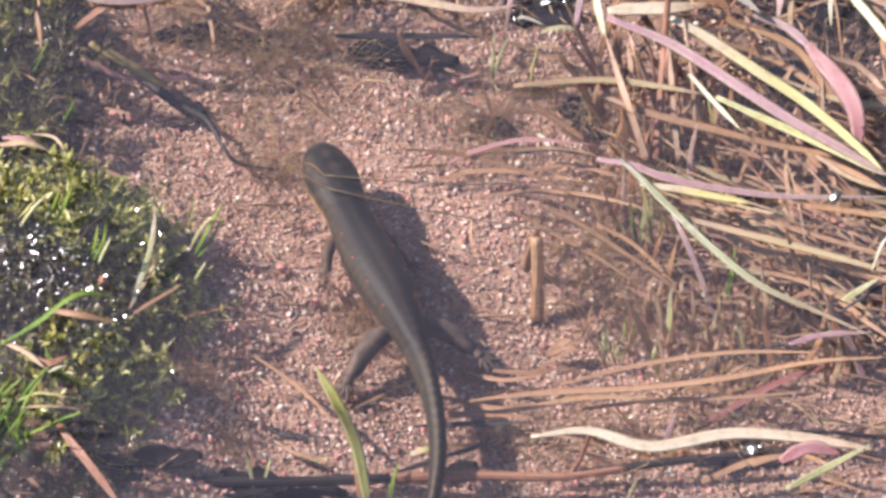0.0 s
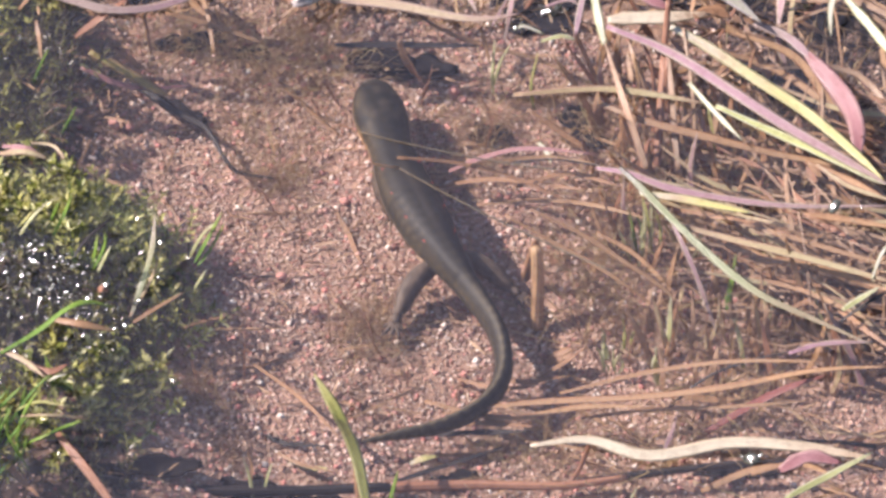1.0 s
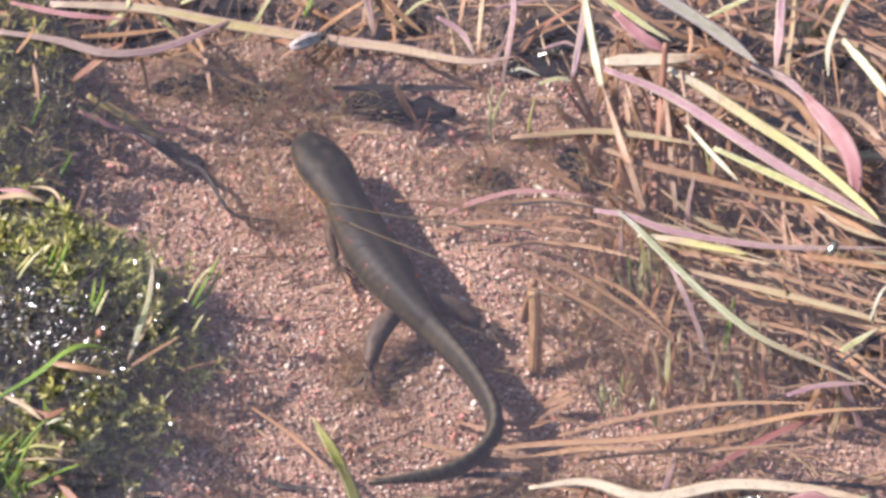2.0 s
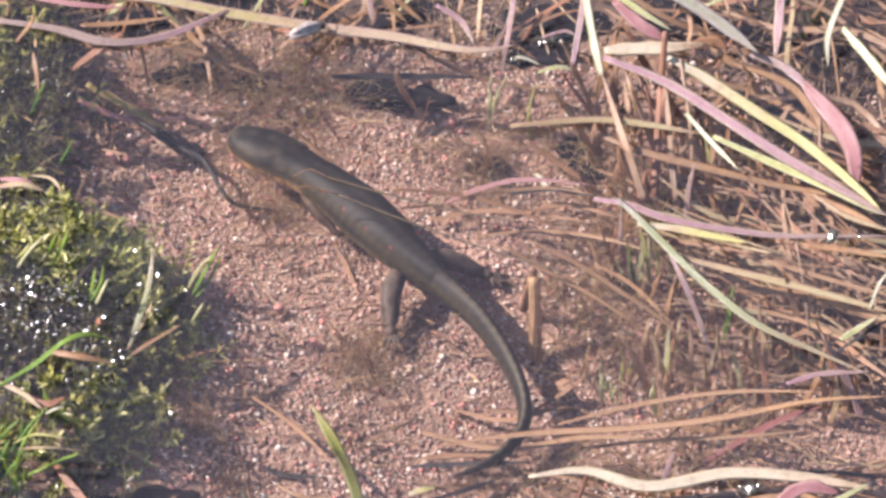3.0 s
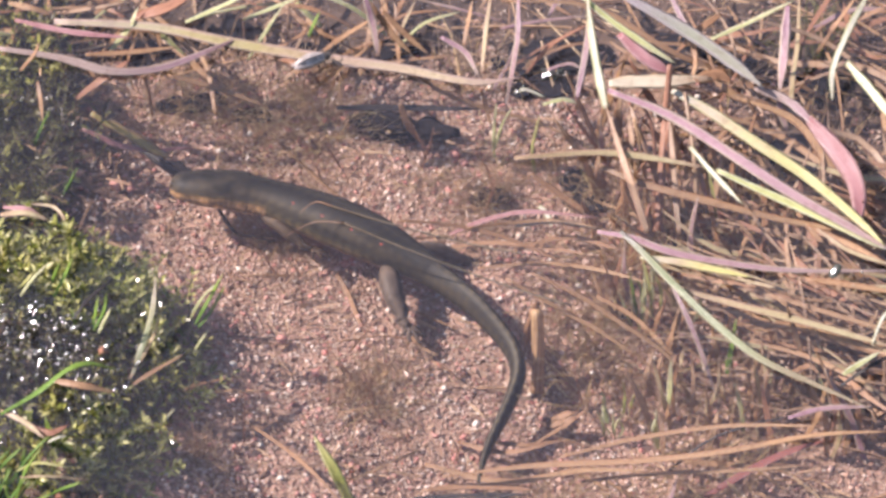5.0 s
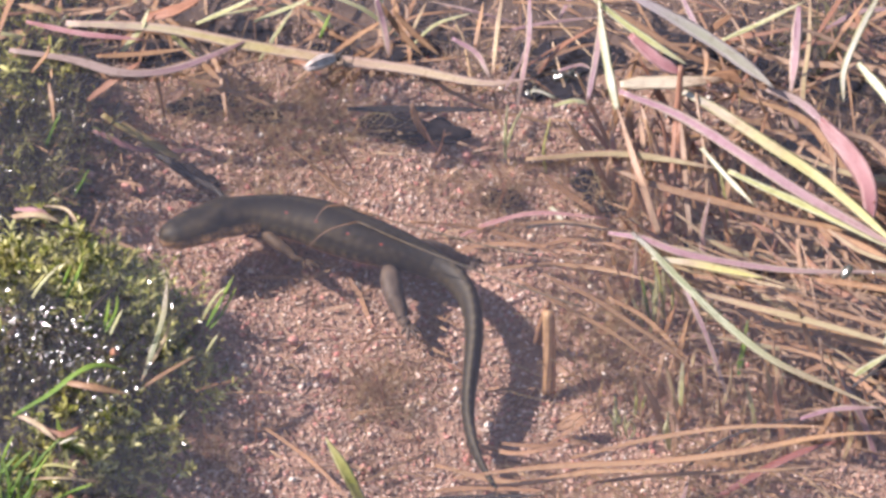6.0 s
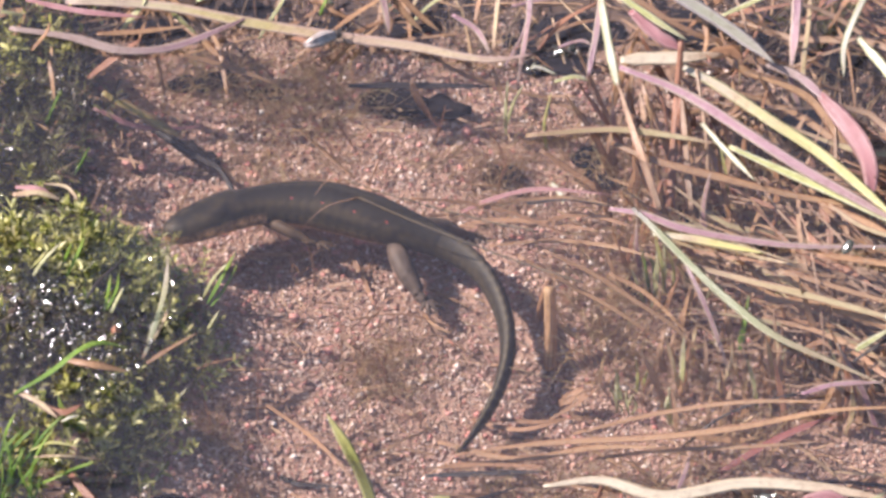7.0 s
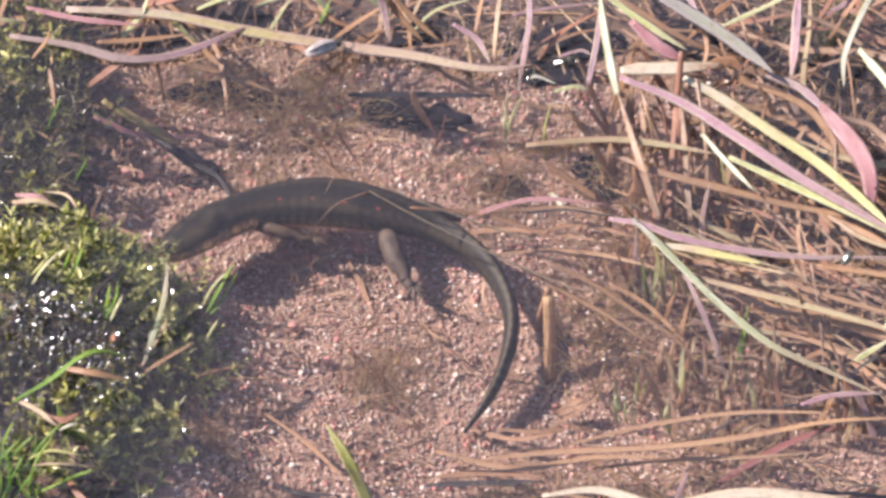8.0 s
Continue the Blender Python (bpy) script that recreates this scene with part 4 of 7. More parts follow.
stem(DARK, 0.00095, (-0.0571, -0.0724, 0.0090), (-0.0454, -0.0701, 0.0040), (-0.0270, -0.0695, 0.0030), (-0.0086, -0.0687, 0.0030), taper=0.9, name='sunken_stick', label='long dark sodden stick lying on the pool bed')
stem(RUST, 0.00096, (-0.0095, -0.0678, 0.0020), (0.0053, -0.0681, 0.0030), (0.0191, -0.0692, 0.0040), (0.0301, -0.0682, 0.0050), taper=0.6, name='sunken_stick', label='reddish brown sodden stick on the pool bed')
stem(DARK, 0.00077, (0.0191, -0.0674, 0.0020), (0.0357, -0.0660, 0.0040), (0.0495, -0.0659, 0.0060), (0.0633, -0.0662, 0.0070), taper=0.6, name='sunken_stick', label='long dark sodden stick lying on the pool bed')
stem(RUST, 0.00053, (0.0200, -0.0680, 0.0020), (0.0223, -0.0664, 0.0050), (0.0240, -0.0666, 0.0120))
blade(DARK, 0.00096, (-0.0086, -0.0669, 0.0020), (-0.0021, -0.0644, 0.0025), (0.0043, -0.0621, 0.0030), (0.0099, -0.0595, 0.0030))
stem(DARK, 0.00043, (0.0711, -0.0593, 0.0030), (0.0637, -0.0592, 0.0040), (0.0543, -0.0606, 0.0050))
blade(TAN, 0.00135, (0.0421, -0.0704, 0.0040), (0.0494, -0.0688, 0.0070), (0.0558, -0.0687, 0.0090))
blade(FRESH, 0.00212, (-0.0122, -0.0750, 0.0040), (-0.0141, -0.0680, 0.0100), (-0.0174, -0.0652, 0.0177), (-0.0210, -0.0601, 0.0209))
blade(TAN, 0.00144, (-0.0131, -0.0750, 0.0020), (-0.0139, -0.0696, 0.0070), (-0.0145, -0.0658, 0.0110))
blade(GREEN, 0.00087, (-0.0087, -0.0738, 0.0020), (-0.0082, -0.0734, 0.0070), (-0.0073, -0.0733, 0.0120))
blade(BROWN, 0.00067, (-0.0342, -0.0385, 0.0030), (-0.0264, -0.0494, 0.0070), (-0.0207, -0.0577, 0.0090), (-0.0150, -0.0656, 0.0080))
blade(RUST, 0.00154, (-0.0624, -0.0698, 0.0170), (-0.0576, -0.0767, 0.0160), (-0.0510, -0.0862, 0.0140))
blade(BROWN, 0.00116, (-0.0727, -0.0689, 0.0120), (-0.0688, -0.0745, 0.0120), (-0.0650, -0.0785, 0.0110))
blade(TAN, 0.00067, (-0.0272, -0.0600, 0.0020), (-0.0234, -0.0635, 0.0030), (-0.0179, -0.0653, 0.0030))
blade(YELLOW, 0.00096, (-0.0253, -0.0610, 0.0010), (-0.0216, -0.0635, 0.0020), (-0.0188, -0.0635, 0.0020))
blade(YELLOW, 0.00125, (-0.0054, -0.0615, 0.0010), (-0.0031, -0.0617, 0.0025), (-0.0008, -0.0608, 0.0020), name='leaf_scrap', label='small yellow leaf scrap on the gravel')
blade(DARK, 0.00087, (-0.0292, -0.0553, 0.0010), (-0.0254, -0.0576, 0.0015), (-0.0189, -0.0585, 0.0020))
blade(LIME, 0.00058, (-0.0307, -0.0717, 0.0010), (-0.0314, -0.0691, 0.0050), (-0.0325, -0.0678, 0.0090))
blade(LIME, 0.00058, (-0.0298, -0.0704, 0.0010), (-0.0288, -0.0691, 0.0050), (-0.0279, -0.0681, 0.0080))
blade(TAN, 0.00048, (-0.0319, -0.0679, 0.0010), (-0.0312, -0.0657, 0.0040), (-0.0321, -0.0644, 0.0080))
blade(LIME, 0.00058, (0.0301, -0.0721, 0.0010), (0.0305, -0.0723, 0.0040), (0.0313, -0.0735, 0.0080))
# the plants at the near bank
blade(GREEN, 0.00095, (-0.0721, -0.0548, 0.0200), (-0.0660, -0.0537, 0.0240), (-0.0614, -0.0517, 0.0270), (-0.0578, -0.0499, 0.0270), (-0.0534, -0.0482, 0.0240))
blade(TAN, 0.00125, (-0.0642, -0.0470, 0.0200), (-0.0590, -0.0492, 0.0210), (-0.0535, -0.0488, 0.0190))
blade(STRAW, 0.00096, (-0.0721, -0.0540, 0.0200), (-0.0680, -0.0575, 0.0210), (-0.0645, -0.0613, 0.0210))
blade(RUST, 0.00144, (-0.0679, -0.0563, 0.0190), (-0.0641, -0.0590, 0.0200), (-0.0610, -0.0572, 0.0200))
blade(WHITE, 0.00048, (-0.0641, -0.0620, 0.0210), (-0.0625, -0.0619, 0.0220), (-0.0610, -0.0614, 0.0220))
blade(DEEP, 0.00055, (-0.0700, -0.0683, 0.0180), (-0.0666, -0.0667, 0.0230), (-0.0634, -0.0662, 0.0270))
blade(GREEN, 0.00050, (-0.0691, -0.0717, 0.0170), (-0.0674, -0.0695, 0.0220), (-0.0647, -0.0690, 0.0270))
blade(GREEN, 0.00058, (-0.0644, -0.0704, 0.0170), (-0.0609, -0.0702, 0.0190), (-0.0581, -0.0698, 0.0200))
blade(FRESH, 0.00048, (-0.0692, -0.0677, 0.0200), (-0.0655, -0.0676, 0.0220), (-0.0604, -0.0685, 0.0220))
blade(STRAW, 0.00048, (-0.0681, -0.0698, 0.0210), (-0.0635, -0.0705, 0.0220), (-0.0572, -0.0694, 0.0200))
blade(GREY, 0.00106, (-0.0515, -0.0407, 0.0140), (-0.0495, -0.0361, 0.0180), (-0.0481, -0.0302, 0.0200), (-0.0478, -0.0246, 0.0220))
blade(STRAW, 0.00058, (-0.0519, -0.0411, 0.0140), (-0.0483, -0.0351, 0.0170), (-0.0471, -0.0319, 0.0190))
blade(TAN, 0.00077, (-0.0510, -0.0430, 0.0150), (-0.0474, -0.0407, 0.0160), (-0.0429, -0.0360, 0.0150))
blade(BROWN, 0.00058, (-0.0430, -0.0374, 0.0080), (-0.0393, -0.0347, 0.0070), (-0.0329, -0.0302, 0.0040))
blade(GREEN, 0.00077, (-0.0416, -0.0243, 0.0100), (-0.0397, -0.0236, 0.0140), (-0.0369, -0.0207, 0.0185))
blade(LIME, 0.00067, (-0.0424, -0.0230, 0.0100), (-0.0405, -0.0222, 0.0140), (-0.0383, -0.0226, 0.0177))
blade(GREEN, 0.00067, (-0.0410, -0.0249, 0.0100), (-0.0388, -0.0239, 0.0130), (-0.0365, -0.0219, 0.0170))
blade(LIME, 0.00048, (-0.0418, -0.0301, 0.0090), (-0.0405, -0.0302, 0.0120), (-0.0392, -0.0295, 0.0140))
blade(GREEN, 0.00067, (-0.0646, -0.0278, 0.0200), (-0.0627, -0.0254, 0.0230), (-0.0615, -0.0245, 0.0260))
blade(LIME, 0.00058, (-0.0702, -0.0278, 0.0200), (-0.0682, -0.0268, 0.0230), (-0.0654, -0.0248, 0.0250))
blade(GREEN, 0.00058, (-0.0577, -0.0356, 0.0200), (-0.0560, -0.0339, 0.0230), (-0.0556, -0.0330, 0.0260))
blade(LIME, 0.00058, (-0.0569, -0.0362, 0.0200), (-0.0558, -0.0349, 0.0220), (-0.0548, -0.0342, 0.0240))
blade(DARK, 0.00067, (-0.0610, -0.0340, 0.0210), (-0.0588, -0.0303, 0.0220), (-0.0548, -0.0254, 0.0220))
blade(STRAW, 0.00116, (-0.0747, -0.0055, 0.0170), (-0.0703, -0.0060, 0.0180), (-0.0665, -0.0067, 0.0170))
blade(SALMON, 0.00096, (-0.0743, -0.0037, 0.0170), (-0.0704, -0.0051, 0.0180), (-0.0675, -0.0061, 0.0170))
blade(STRAW, 0.00058, (-0.0637, -0.0067, 0.0170), (-0.0657, -0.0036, 0.0170), (-0.0696, -0.0028, 0.0170))
blade(DEEP, 0.00041, (-0.0698, 0.0127, 0.0160), (-0.0684, 0.0145, 0.0190), (-0.0672, 0.0158, 0.0210))
blade(DEEP, 0.00041, (-0.0646, 0.0014, 0.0150), (-0.0632, 0.0018, 0.0180), (-0.0620, 0.0018, 0.0210))
blade(TAN, 0.00067, (-0.0731, 0.0308, 0.0160), (-0.0706, 0.0319, 0.0190), (-0.0699, 0.0326, 0.0210))
blade(TAN, 0.00077, (-0.0700, 0.0281, 0.0160), (-0.0694, 0.0249, 0.0150), (-0.0689, 0.0214, 0.0130))
stem(BROWN, 0.00039, (-0.0518, 0.0318, 0.0140), (-0.0511, 0.0317, 0.0100), (-0.0506, 0.0313, 0.0050))
blade(GREEN, 0.00067, (-0.0741, -0.0611, 0.0130), (-0.0731, -0.0612, 0.0180), (-0.0716, -0.0600, 0.0210))
blade(DEEP, 0.00067, (-0.0741, -0.0634, 0.0130), (-0.0712, -0.0640, 0.0180), (-0.0682, -0.0631, 0.0210))
blade(DEEP, 0.00070, (-0.0732, -0.0698, 0.0130), (-0.0714, -0.0693, 0.0180), (-0.0696, -0.0675, 0.0210))
blade(GREEN, 0.00049, (-0.0691, -0.0690, 0.0130), (-0.0662, -0.0724, 0.0180), (-0.0632, -0.0737, 0.0210))
blade(DEEP, 0.00065, (-0.0755, -0.0723, 0.0130), (-0.0758, -0.0714, 0.0180), (-0.0769, -0.0700, 0.0210))
blade(DEEP, 0.00064, (-0.0717, -0.0723, 0.0130), (-0.0721, -0.0681, 0.0180), (-0.0736, -0.0639, 0.0210))
blade(GREEN, 0.00040, (-0.0669, -0.0743, 0.0130), (-0.0692, -0.0736, 0.0180), (-0.0707, -0.0721, 0.0210))
blade(DEEP, 0.00055, (-0.0724, -0.0709, 0.0130), (-0.0692, -0.0706, 0.0180), (-0.0669, -0.0694, 0.0210))
blade(DEEP, 0.00070, (-0.0765, -0.0559, 0.0130), (-0.0757, -0.0563, 0.0180), (-0.0753, -0.0544, 0.0210))
for i in range(34):
    # the dark young grass that grows out of the mat at the near bank
    g = random.Random(2300 + i)
    foot = Vector((g.uniform(-0.0785, -0.0690), g.uniform(-0.0760, -0.0600), 0.0120))
    rise = Vector((g.gauss(0.0005, 0.0014), g.gauss(0.0010, 0.0012), g.uniform(0.0040, 0.0085)))
    bow = Vector((g.gauss(0, 0.0004), g.gauss(0, 0.0004), 0))
    blade(DEEP, g.uniform(0.00045, 0.00080), foot, foot + rise * 0.55 + bow, foot + rise)
blade(GREEN, 0.00069, (-0.0663, -0.0198, 0.0130), (-0.0649, -0.0205, 0.0180), (-0.0640, -0.0210, 0.0210))
blade(FRESH, 0.00083, (-0.0719, -0.0198, 0.0130), (-0.0696, -0.0221, 0.0180), (-0.0682, -0.0230, 0.0210))
blade(GREEN, 0.00064, (-0.0587, -0.0293, 0.0130), (-0.0578, -0.0302, 0.0180), (-0.0572, -0.0285, 0.0210))
blade(GREEN, 0.00054, (-0.0601, -0.0287, 0.0130), (-0.0613, -0.0310, 0.0180), (-0.0616, -0.0312, 0.0210))
blade(LIME, 0.00051, (-0.0534, -0.0326, 0.0060), (-0.0539, -0.0313, 0.0100), (-0.0551, -0.0290, 0.0120))
blade(LIME, 0.00052, (-0.0486, -0.0489, 0.0060), (-0.0465, -0.0476, 0.0100), (-0.0442, -0.0454, 0.0120))
blade(FRESH, 0.00079, (-0.0567, -0.0489, 0.0060), (-0.0554, -0.0478, 0.0100), (-0.0543, -0.0467, 0.0120))
blade(GREEN, 0.00075, (-0.0630, -0.0573, 0.0130), (-0.0639, -0.0577, 0.0180), (-0.0649, -0.0557, 0.0210))
blade(RUST, 0.00130, (-0.0570, -0.0378, 0.0170), (-0.0562, -0.0380, 0.0180), (-0.0552, -0.0377, 0.0170), root=0.9, name='leaf_scrap', label='small curled red-brown dead leaf on the plant mat')
blade(RUST, 0.00150, (-0.0786, -0.0557, 0.0180), (-0.0776, -0.0559, 0.0190), (-0.0767, -0.0557, 0.0180), root=0.9, name='leaf_scrap', label='small curled red-brown dead leaf on the plant mat')
# twigs on the gravel
stem(DARK, 0.00048, (-0.0432, 0.0163, 0.0040), (-0.0404, 0.0135, 0.0040), (-0.0372, 0.0072, 0.0030), (-0.0352, 0.0052, 0.0020), taper=0.7, name='twig')
stem(DARK, 0.00034, (-0.0357, 0.0055, 0.0020), (-0.0328, 0.0046, 0.0020), (-0.0289, 0.0039, 0.0020), taper=0.5, name='twig')
blade(DARK, 0.00144, (-0.0188, 0.0326, 0.0060), (-0.0080, 0.0327, 0.0060), (0.0067, 0.0325, 0.0060), name='bark_strip', label='dark flat bark strip lying just above the gravel', face=(0, -0.2, 1))
blade(BROWN, 0.00087, (-0.0183, -0.0029, 0.0008), (-0.0161, -0.0085, 0.0010), (-0.0133, -0.0176, 0.0008))
blade(TAN, 0.00048, (-0.0056, -0.0178, 0.0010), (-0.0037, -0.0214, 0.0020), (-0.0009, -0.0233, 0.0020))
stem(BROWN, 0.00019, (-0.0180, -0.0192, 0.0010), (-0.0094, -0.0188, 0.0020), (-0.0018, -0.0204, 0.0010))
stem(DARK, 0.00014, (-0.0337, -0.0180, 0.0010), (-0.0266, -0.0190, 0.0010), (-0.0190, -0.0179, 0.0010))
blade(DARK, 0.00077, (0.0077, 0.0139, 0.0010), (0.0096, 0.0112, 0.0020), (0.0120, 0.0116, 0.0010))
blade(WHITE, 0.00058, (0.0119, 0.0250, 0.0170), (0.0138, 0.0253, 0.0175), (0.0172, 0.0239, 0.0170))
blade(LIME, 0.00087, (0.0167, 0.0222, 0.0170), (0.0201, 0.0229, 0.0175), (0.0225, 0.0226, 0.0170))
stem(DARK, 0.00024, (0.0114, 0.0285, 0.0170), (0.0172, 0.0296, 0.0177), (0.0259, 0.0251, 0.0177))
stem(RUST, 0.00058, (0.0392, 0.0067, 0.0010), (0.0386, 0.0109, 0.0080), (0.0379, 0.0144, 0.0160), (0.0384, 0.0195, 0.0185))
stem(TAN, 0.00048, (0.0351, 0.0081, 0.0010), (0.0344, 0.0109, 0.0080), (0.0333, 0.0133, 0.0150), (0.0322, 0.0177, 0.0181))
stem(ORANGE, 0.00039, (0.0413, 0.0084, 0.0010), (0.0416, 0.0106, 0.0070), (0.0408, 0.0127, 0.0130))
blade(ORANGE, 0.00106, (0.0307, 0.0109, 0.0120), (0.0318, 0.0137, 0.0160), (0.0312, 0.0180, 0.0185))
blade(PINK, 0.00087, (0.0447, 0.0062, 0.0100), (0.0439, 0.0072, 0.0130), (0.0426, 0.0083, 0.0160))
stem(ORANGE, 0.00048, (0.0625, -0.0317, 0.0010), (0.0632, -0.0233, 0.0060), (0.0624, -0.0186, 0.0120), taper=0.8)
stem(BROWN, 0.00048, (0.0579, -0.0343, 0.0010), (0.0582, -0.0303, 0.0050), (0.0576, -0.0263, 0.0090), taper=0.8)
blade(TAN, 0.00116, (0.0667, -0.0446, 0.0010), (0.0671, -0.0423, 0.0040), (0.0660, -0.0413, 0.0090))
blade(RUST, 0.00087, (0.0544, -0.0080, 0.0080), (0.0626, -0.0150, 0.0110), (0.0715, -0.0258, 0.0140))
blade(TAN, 0.00096, (0.0483, -0.0161, 0.0120), (0.0566, -0.0213, 0.0140), (0.0658, -0.0262, 0.0150), (0.0759, -0.0310, 0.0160))
blade(BROWN, 0.00106, (0.0400, -0.0095, 0.0080), (0.0493, -0.0151, 0.0110), (0.0604, -0.0210, 0.0130))
blade(TAN, 0.00087, (0.0257, -0.0150, 0.0080), (0.0323, -0.0193, 0.0070), (0.0398, -0.0269, 0.0040))
blade(TAN, 0.00096, (0.0508, -0.0293, 0.0120), (0.0600, -0.0335, 0.0130), (0.0708, -0.0425, 0.0150))
blade(TAN, 0.00116, (-0.0031, -0.0484, 0.0020), (0.0099, -0.0541, 0.0040), (0.0229, -0.0543, 0.0070), (0.0339, -0.0562, 0.0090))
blade(BROWN, 0.00087, (0.0025, -0.0423, 0.0010), (0.0099, -0.0465, 0.0030), (0.0174, -0.0467, 0.0050))
blade(TAN, 0.00077, (0.0229, -0.0559, 0.0060), (0.0339, -0.0568, 0.0090), (0.0467, -0.0589, 0.0120), (0.0596, -0.0595, 0.0140))
blade(PINK, 0.00087, (0.0354, -0.0703, 0.0120), (0.0375, -0.0612, 0.0090), (0.0387, -0.0533, 0.0060))
blade(TAN, 0.00087, (0.0502, -0.0703, 0.0080), (0.0575, -0.0696, 0.0100), (0.0646, -0.0752, 0.0120))
stem(DARK, 0.00091, (-0.0534, 0.0256, 0.0040), (-0.0482, 0.0200, 0.0040), (-0.0437, 0.0163, 0.0040), (-0.0407, 0.0139, 0.0040), taper=0.35, name='twig', label='thick dark sodden twig on the gravel')
blade(PINK, 0.00067, (0.0095, 0.0412, 0.0170), (0.0163, 0.0426, 0.0175), (0.0261, 0.0439, 0.0177))
blade(RUST, 0.00077, (0.0139, 0.0310, 0.0160), (0.0182, 0.0359, 0.0181), (0.0251, 0.0404, 0.0193))
blade(PINK, 0.00058, (0.0172, 0.0307, 0.0170), (0.0211, 0.0319, 0.0175), (0.0231, 0.0309, 0.0175))
blade(TAN, 0.00077, (0.0031, 0.0369, 0.0170), (0.0038, 0.0403, 0.0185), (0.0046, 0.0450, 0.0201))
blade(STRAW, 0.00067, (-0.0081, 0.0382, 0.0177), (-0.0069, 0.0416, 0.0185), (-0.0052, 0.0454, 0.0197))
blade(TAN, 0.00077, (-0.0178, 0.0385, 0.0160), (-0.0218, 0.0402, 0.0170), (-0.0247, 0.0437, 0.0177))
blade(GREEN, 0.00058, (-0.0237, 0.0398, 0.0160), (-0.0229, 0.0409, 0.0177), (-0.0218, 0.0436, 0.0185))


def shade_patch(x, y, z, length, width, turn, seed):
    """A dark leaf-shaped sheet in place of a shaded hollow, ragged at its rim and warped, with some thickness."""
    g = random.Random(seed)
    along, across = 12, 6
    rim = [1 + g.gauss(0, 0.26) for _ in range(2 * along + 2)]
    top = []
    for i in range(along + 1):
        v = i / along
        w = width / 2 * max(0.04, math.sin(math.pi * min(0.98, max(0.02, v))) ** 0.55)
        for k in range(across + 1):
            u = k / across * 2 - 1
            e = w * (rim[i] if u < 0 else rim[along + 1 + i])
            top.append(Vector(((v - 0.5) * length, u * e, 0.0003 * u * u + 0.0002 * math.sin(v * 7 + seed) * u + 0.00015 * math.sin(v * 13 + u * 3))))
    n = len(top)
    verts = top + [p - Vector((0, 0, 0.00025)) for p in top]
    idx = lambda i, k: i * (across + 1) + k
    faces = []
    for i in range(along):
        for k in range(across):
            q = (idx(i, k), idx(i + 1, k), idx(i + 1, k + 1), idx(i, k + 1))
            faces += [q, tuple(n + j for j in reversed(q))]
    loop = [idx(i, 0) for i in range(along + 1)] + [idx(along, k) for k in range(1, across + 1)] + [idx(i, across) for i in range(along - 1, -1, -1)] + [idx(0, k) for k in range(across - 1, 0, -1)]
    faces += [(b, a, n + a, n + b) for a, b in zip(loop, loop[1:] + loop[:1])]
    ob = mesh_object("shade_patch", verts, faces, M_SHADE_PATCH)
    ob.matrix_basis = Matrix.Translation((x, y, z if z > 0.004 else float(bed_height(x, y)) + 0.0007)) @ Matrix.Rotation(radians(turn), 4, "Z")
    tagged(ob, "blackish leaf-shaped sheet standing in for a shaded hollow in the bed", "dead leaf", "sodden leaves")


# Black sheets put in for shaded hollows and dark water between the stems.
shade_patch(-0.0066, 0.0326, 0.0011, 0.0185, 0.0066, -3, 0)
shade_patch(-0.0110, 0.0343, 0.0011, 0.0120, 0.0050, -6, 1)
shade_patch(0.0160, 0.0511, 0.0011, 0.0160, 0.0110, 5, 2)
shade_patch(0.0218, 0.0541, 0.0011, 0.0120, 0.0090, -20, 3)
shade_patch(0.0415, 0.0520, 0.0011, 0.0100, 0.0100, 60, 4)
shade_patch(0.0608, 0.0189, 0.0090, 0.0135, 0.0090, -5, 5)
shade_patch(0.0507, 0.0514, 0.0011, 0.0100, 0.0080, 20, 6)
shade_patch(0.0651, 0.0445, 0.0011, 0.0120, 0.0080, 10, 7)
shade_patch(-0.0442, 0.0384, 0.0011, 0.0125, 0.0045, 8, 8)
shade_patch(-0.0336, 0.0361, 0.0011, 0.0070, 0.0035, -12, 9)
shade_patch(-0.0452, 0.0217, 0.0011, 0.0110, 0.0030, -38, 10)
shade_patch(0.0078, 0.0152, 0.0011, 0.0070, 0.0055, 10, 11)
shade_patch(0.0237, 0.0187, 0.0011, 0.0080, 0.0050, -5, 12)
shade_patch(0.0247, 0.0139, 0.0011, 0.0090, 0.0035, -10, 13)
shade_patch(-0.0235, 0.0514, 0.0011, 0.0100, 0.0050, 15, 14)
shade_patch(-0.0534, 0.0514, 0.0011, 0.0120, 0.0060, -10, 15)
shade_patch(-0.0678, 0.0383, 0.0060, 0.0120, 0.0060, 5, 16)
shade_patch(-0.0370, 0.0554, 0.0011, 0.0100, 0.0060, -5, 17)
shade_patch(-0.0081, 0.0541, 0.0011, 0.0090, 0.0060, 20, 18)
shade_patch(0.0396, 0.0023, 0.0011, 0.0080, 0.0040, -25, 19)
shade_patch(0.0295, -0.0113, 0.0011, 0.0060, 0.0035, -30, 20)
shade_patch(0.0613, -0.0045, 0.0011, 0.0100, 0.0050, -15, 21)
shade_patch(0.0420, 0.0064, 0.0011, 0.0090, 0.0050, -20, 22)
shade_patch(-0.0467, -0.0675, 0.0011, 0.0150, 0.0050, 3, 23)
shade_patch(-0.0335, -0.0690, 0.0011, 0.0160, 0.0055, -4, 24)
shade_patch(-0.0217, -0.0703, 0.0011, 0.0120, 0.0045, 6, 25)
shade_patch(-0.0560, -0.0690, 0.0011, 0.0110, 0.0050, -12, 26)
shade_patch(0.0010, -0.0640, 0.0011, 0.0100, 0.0036, 18, 27)
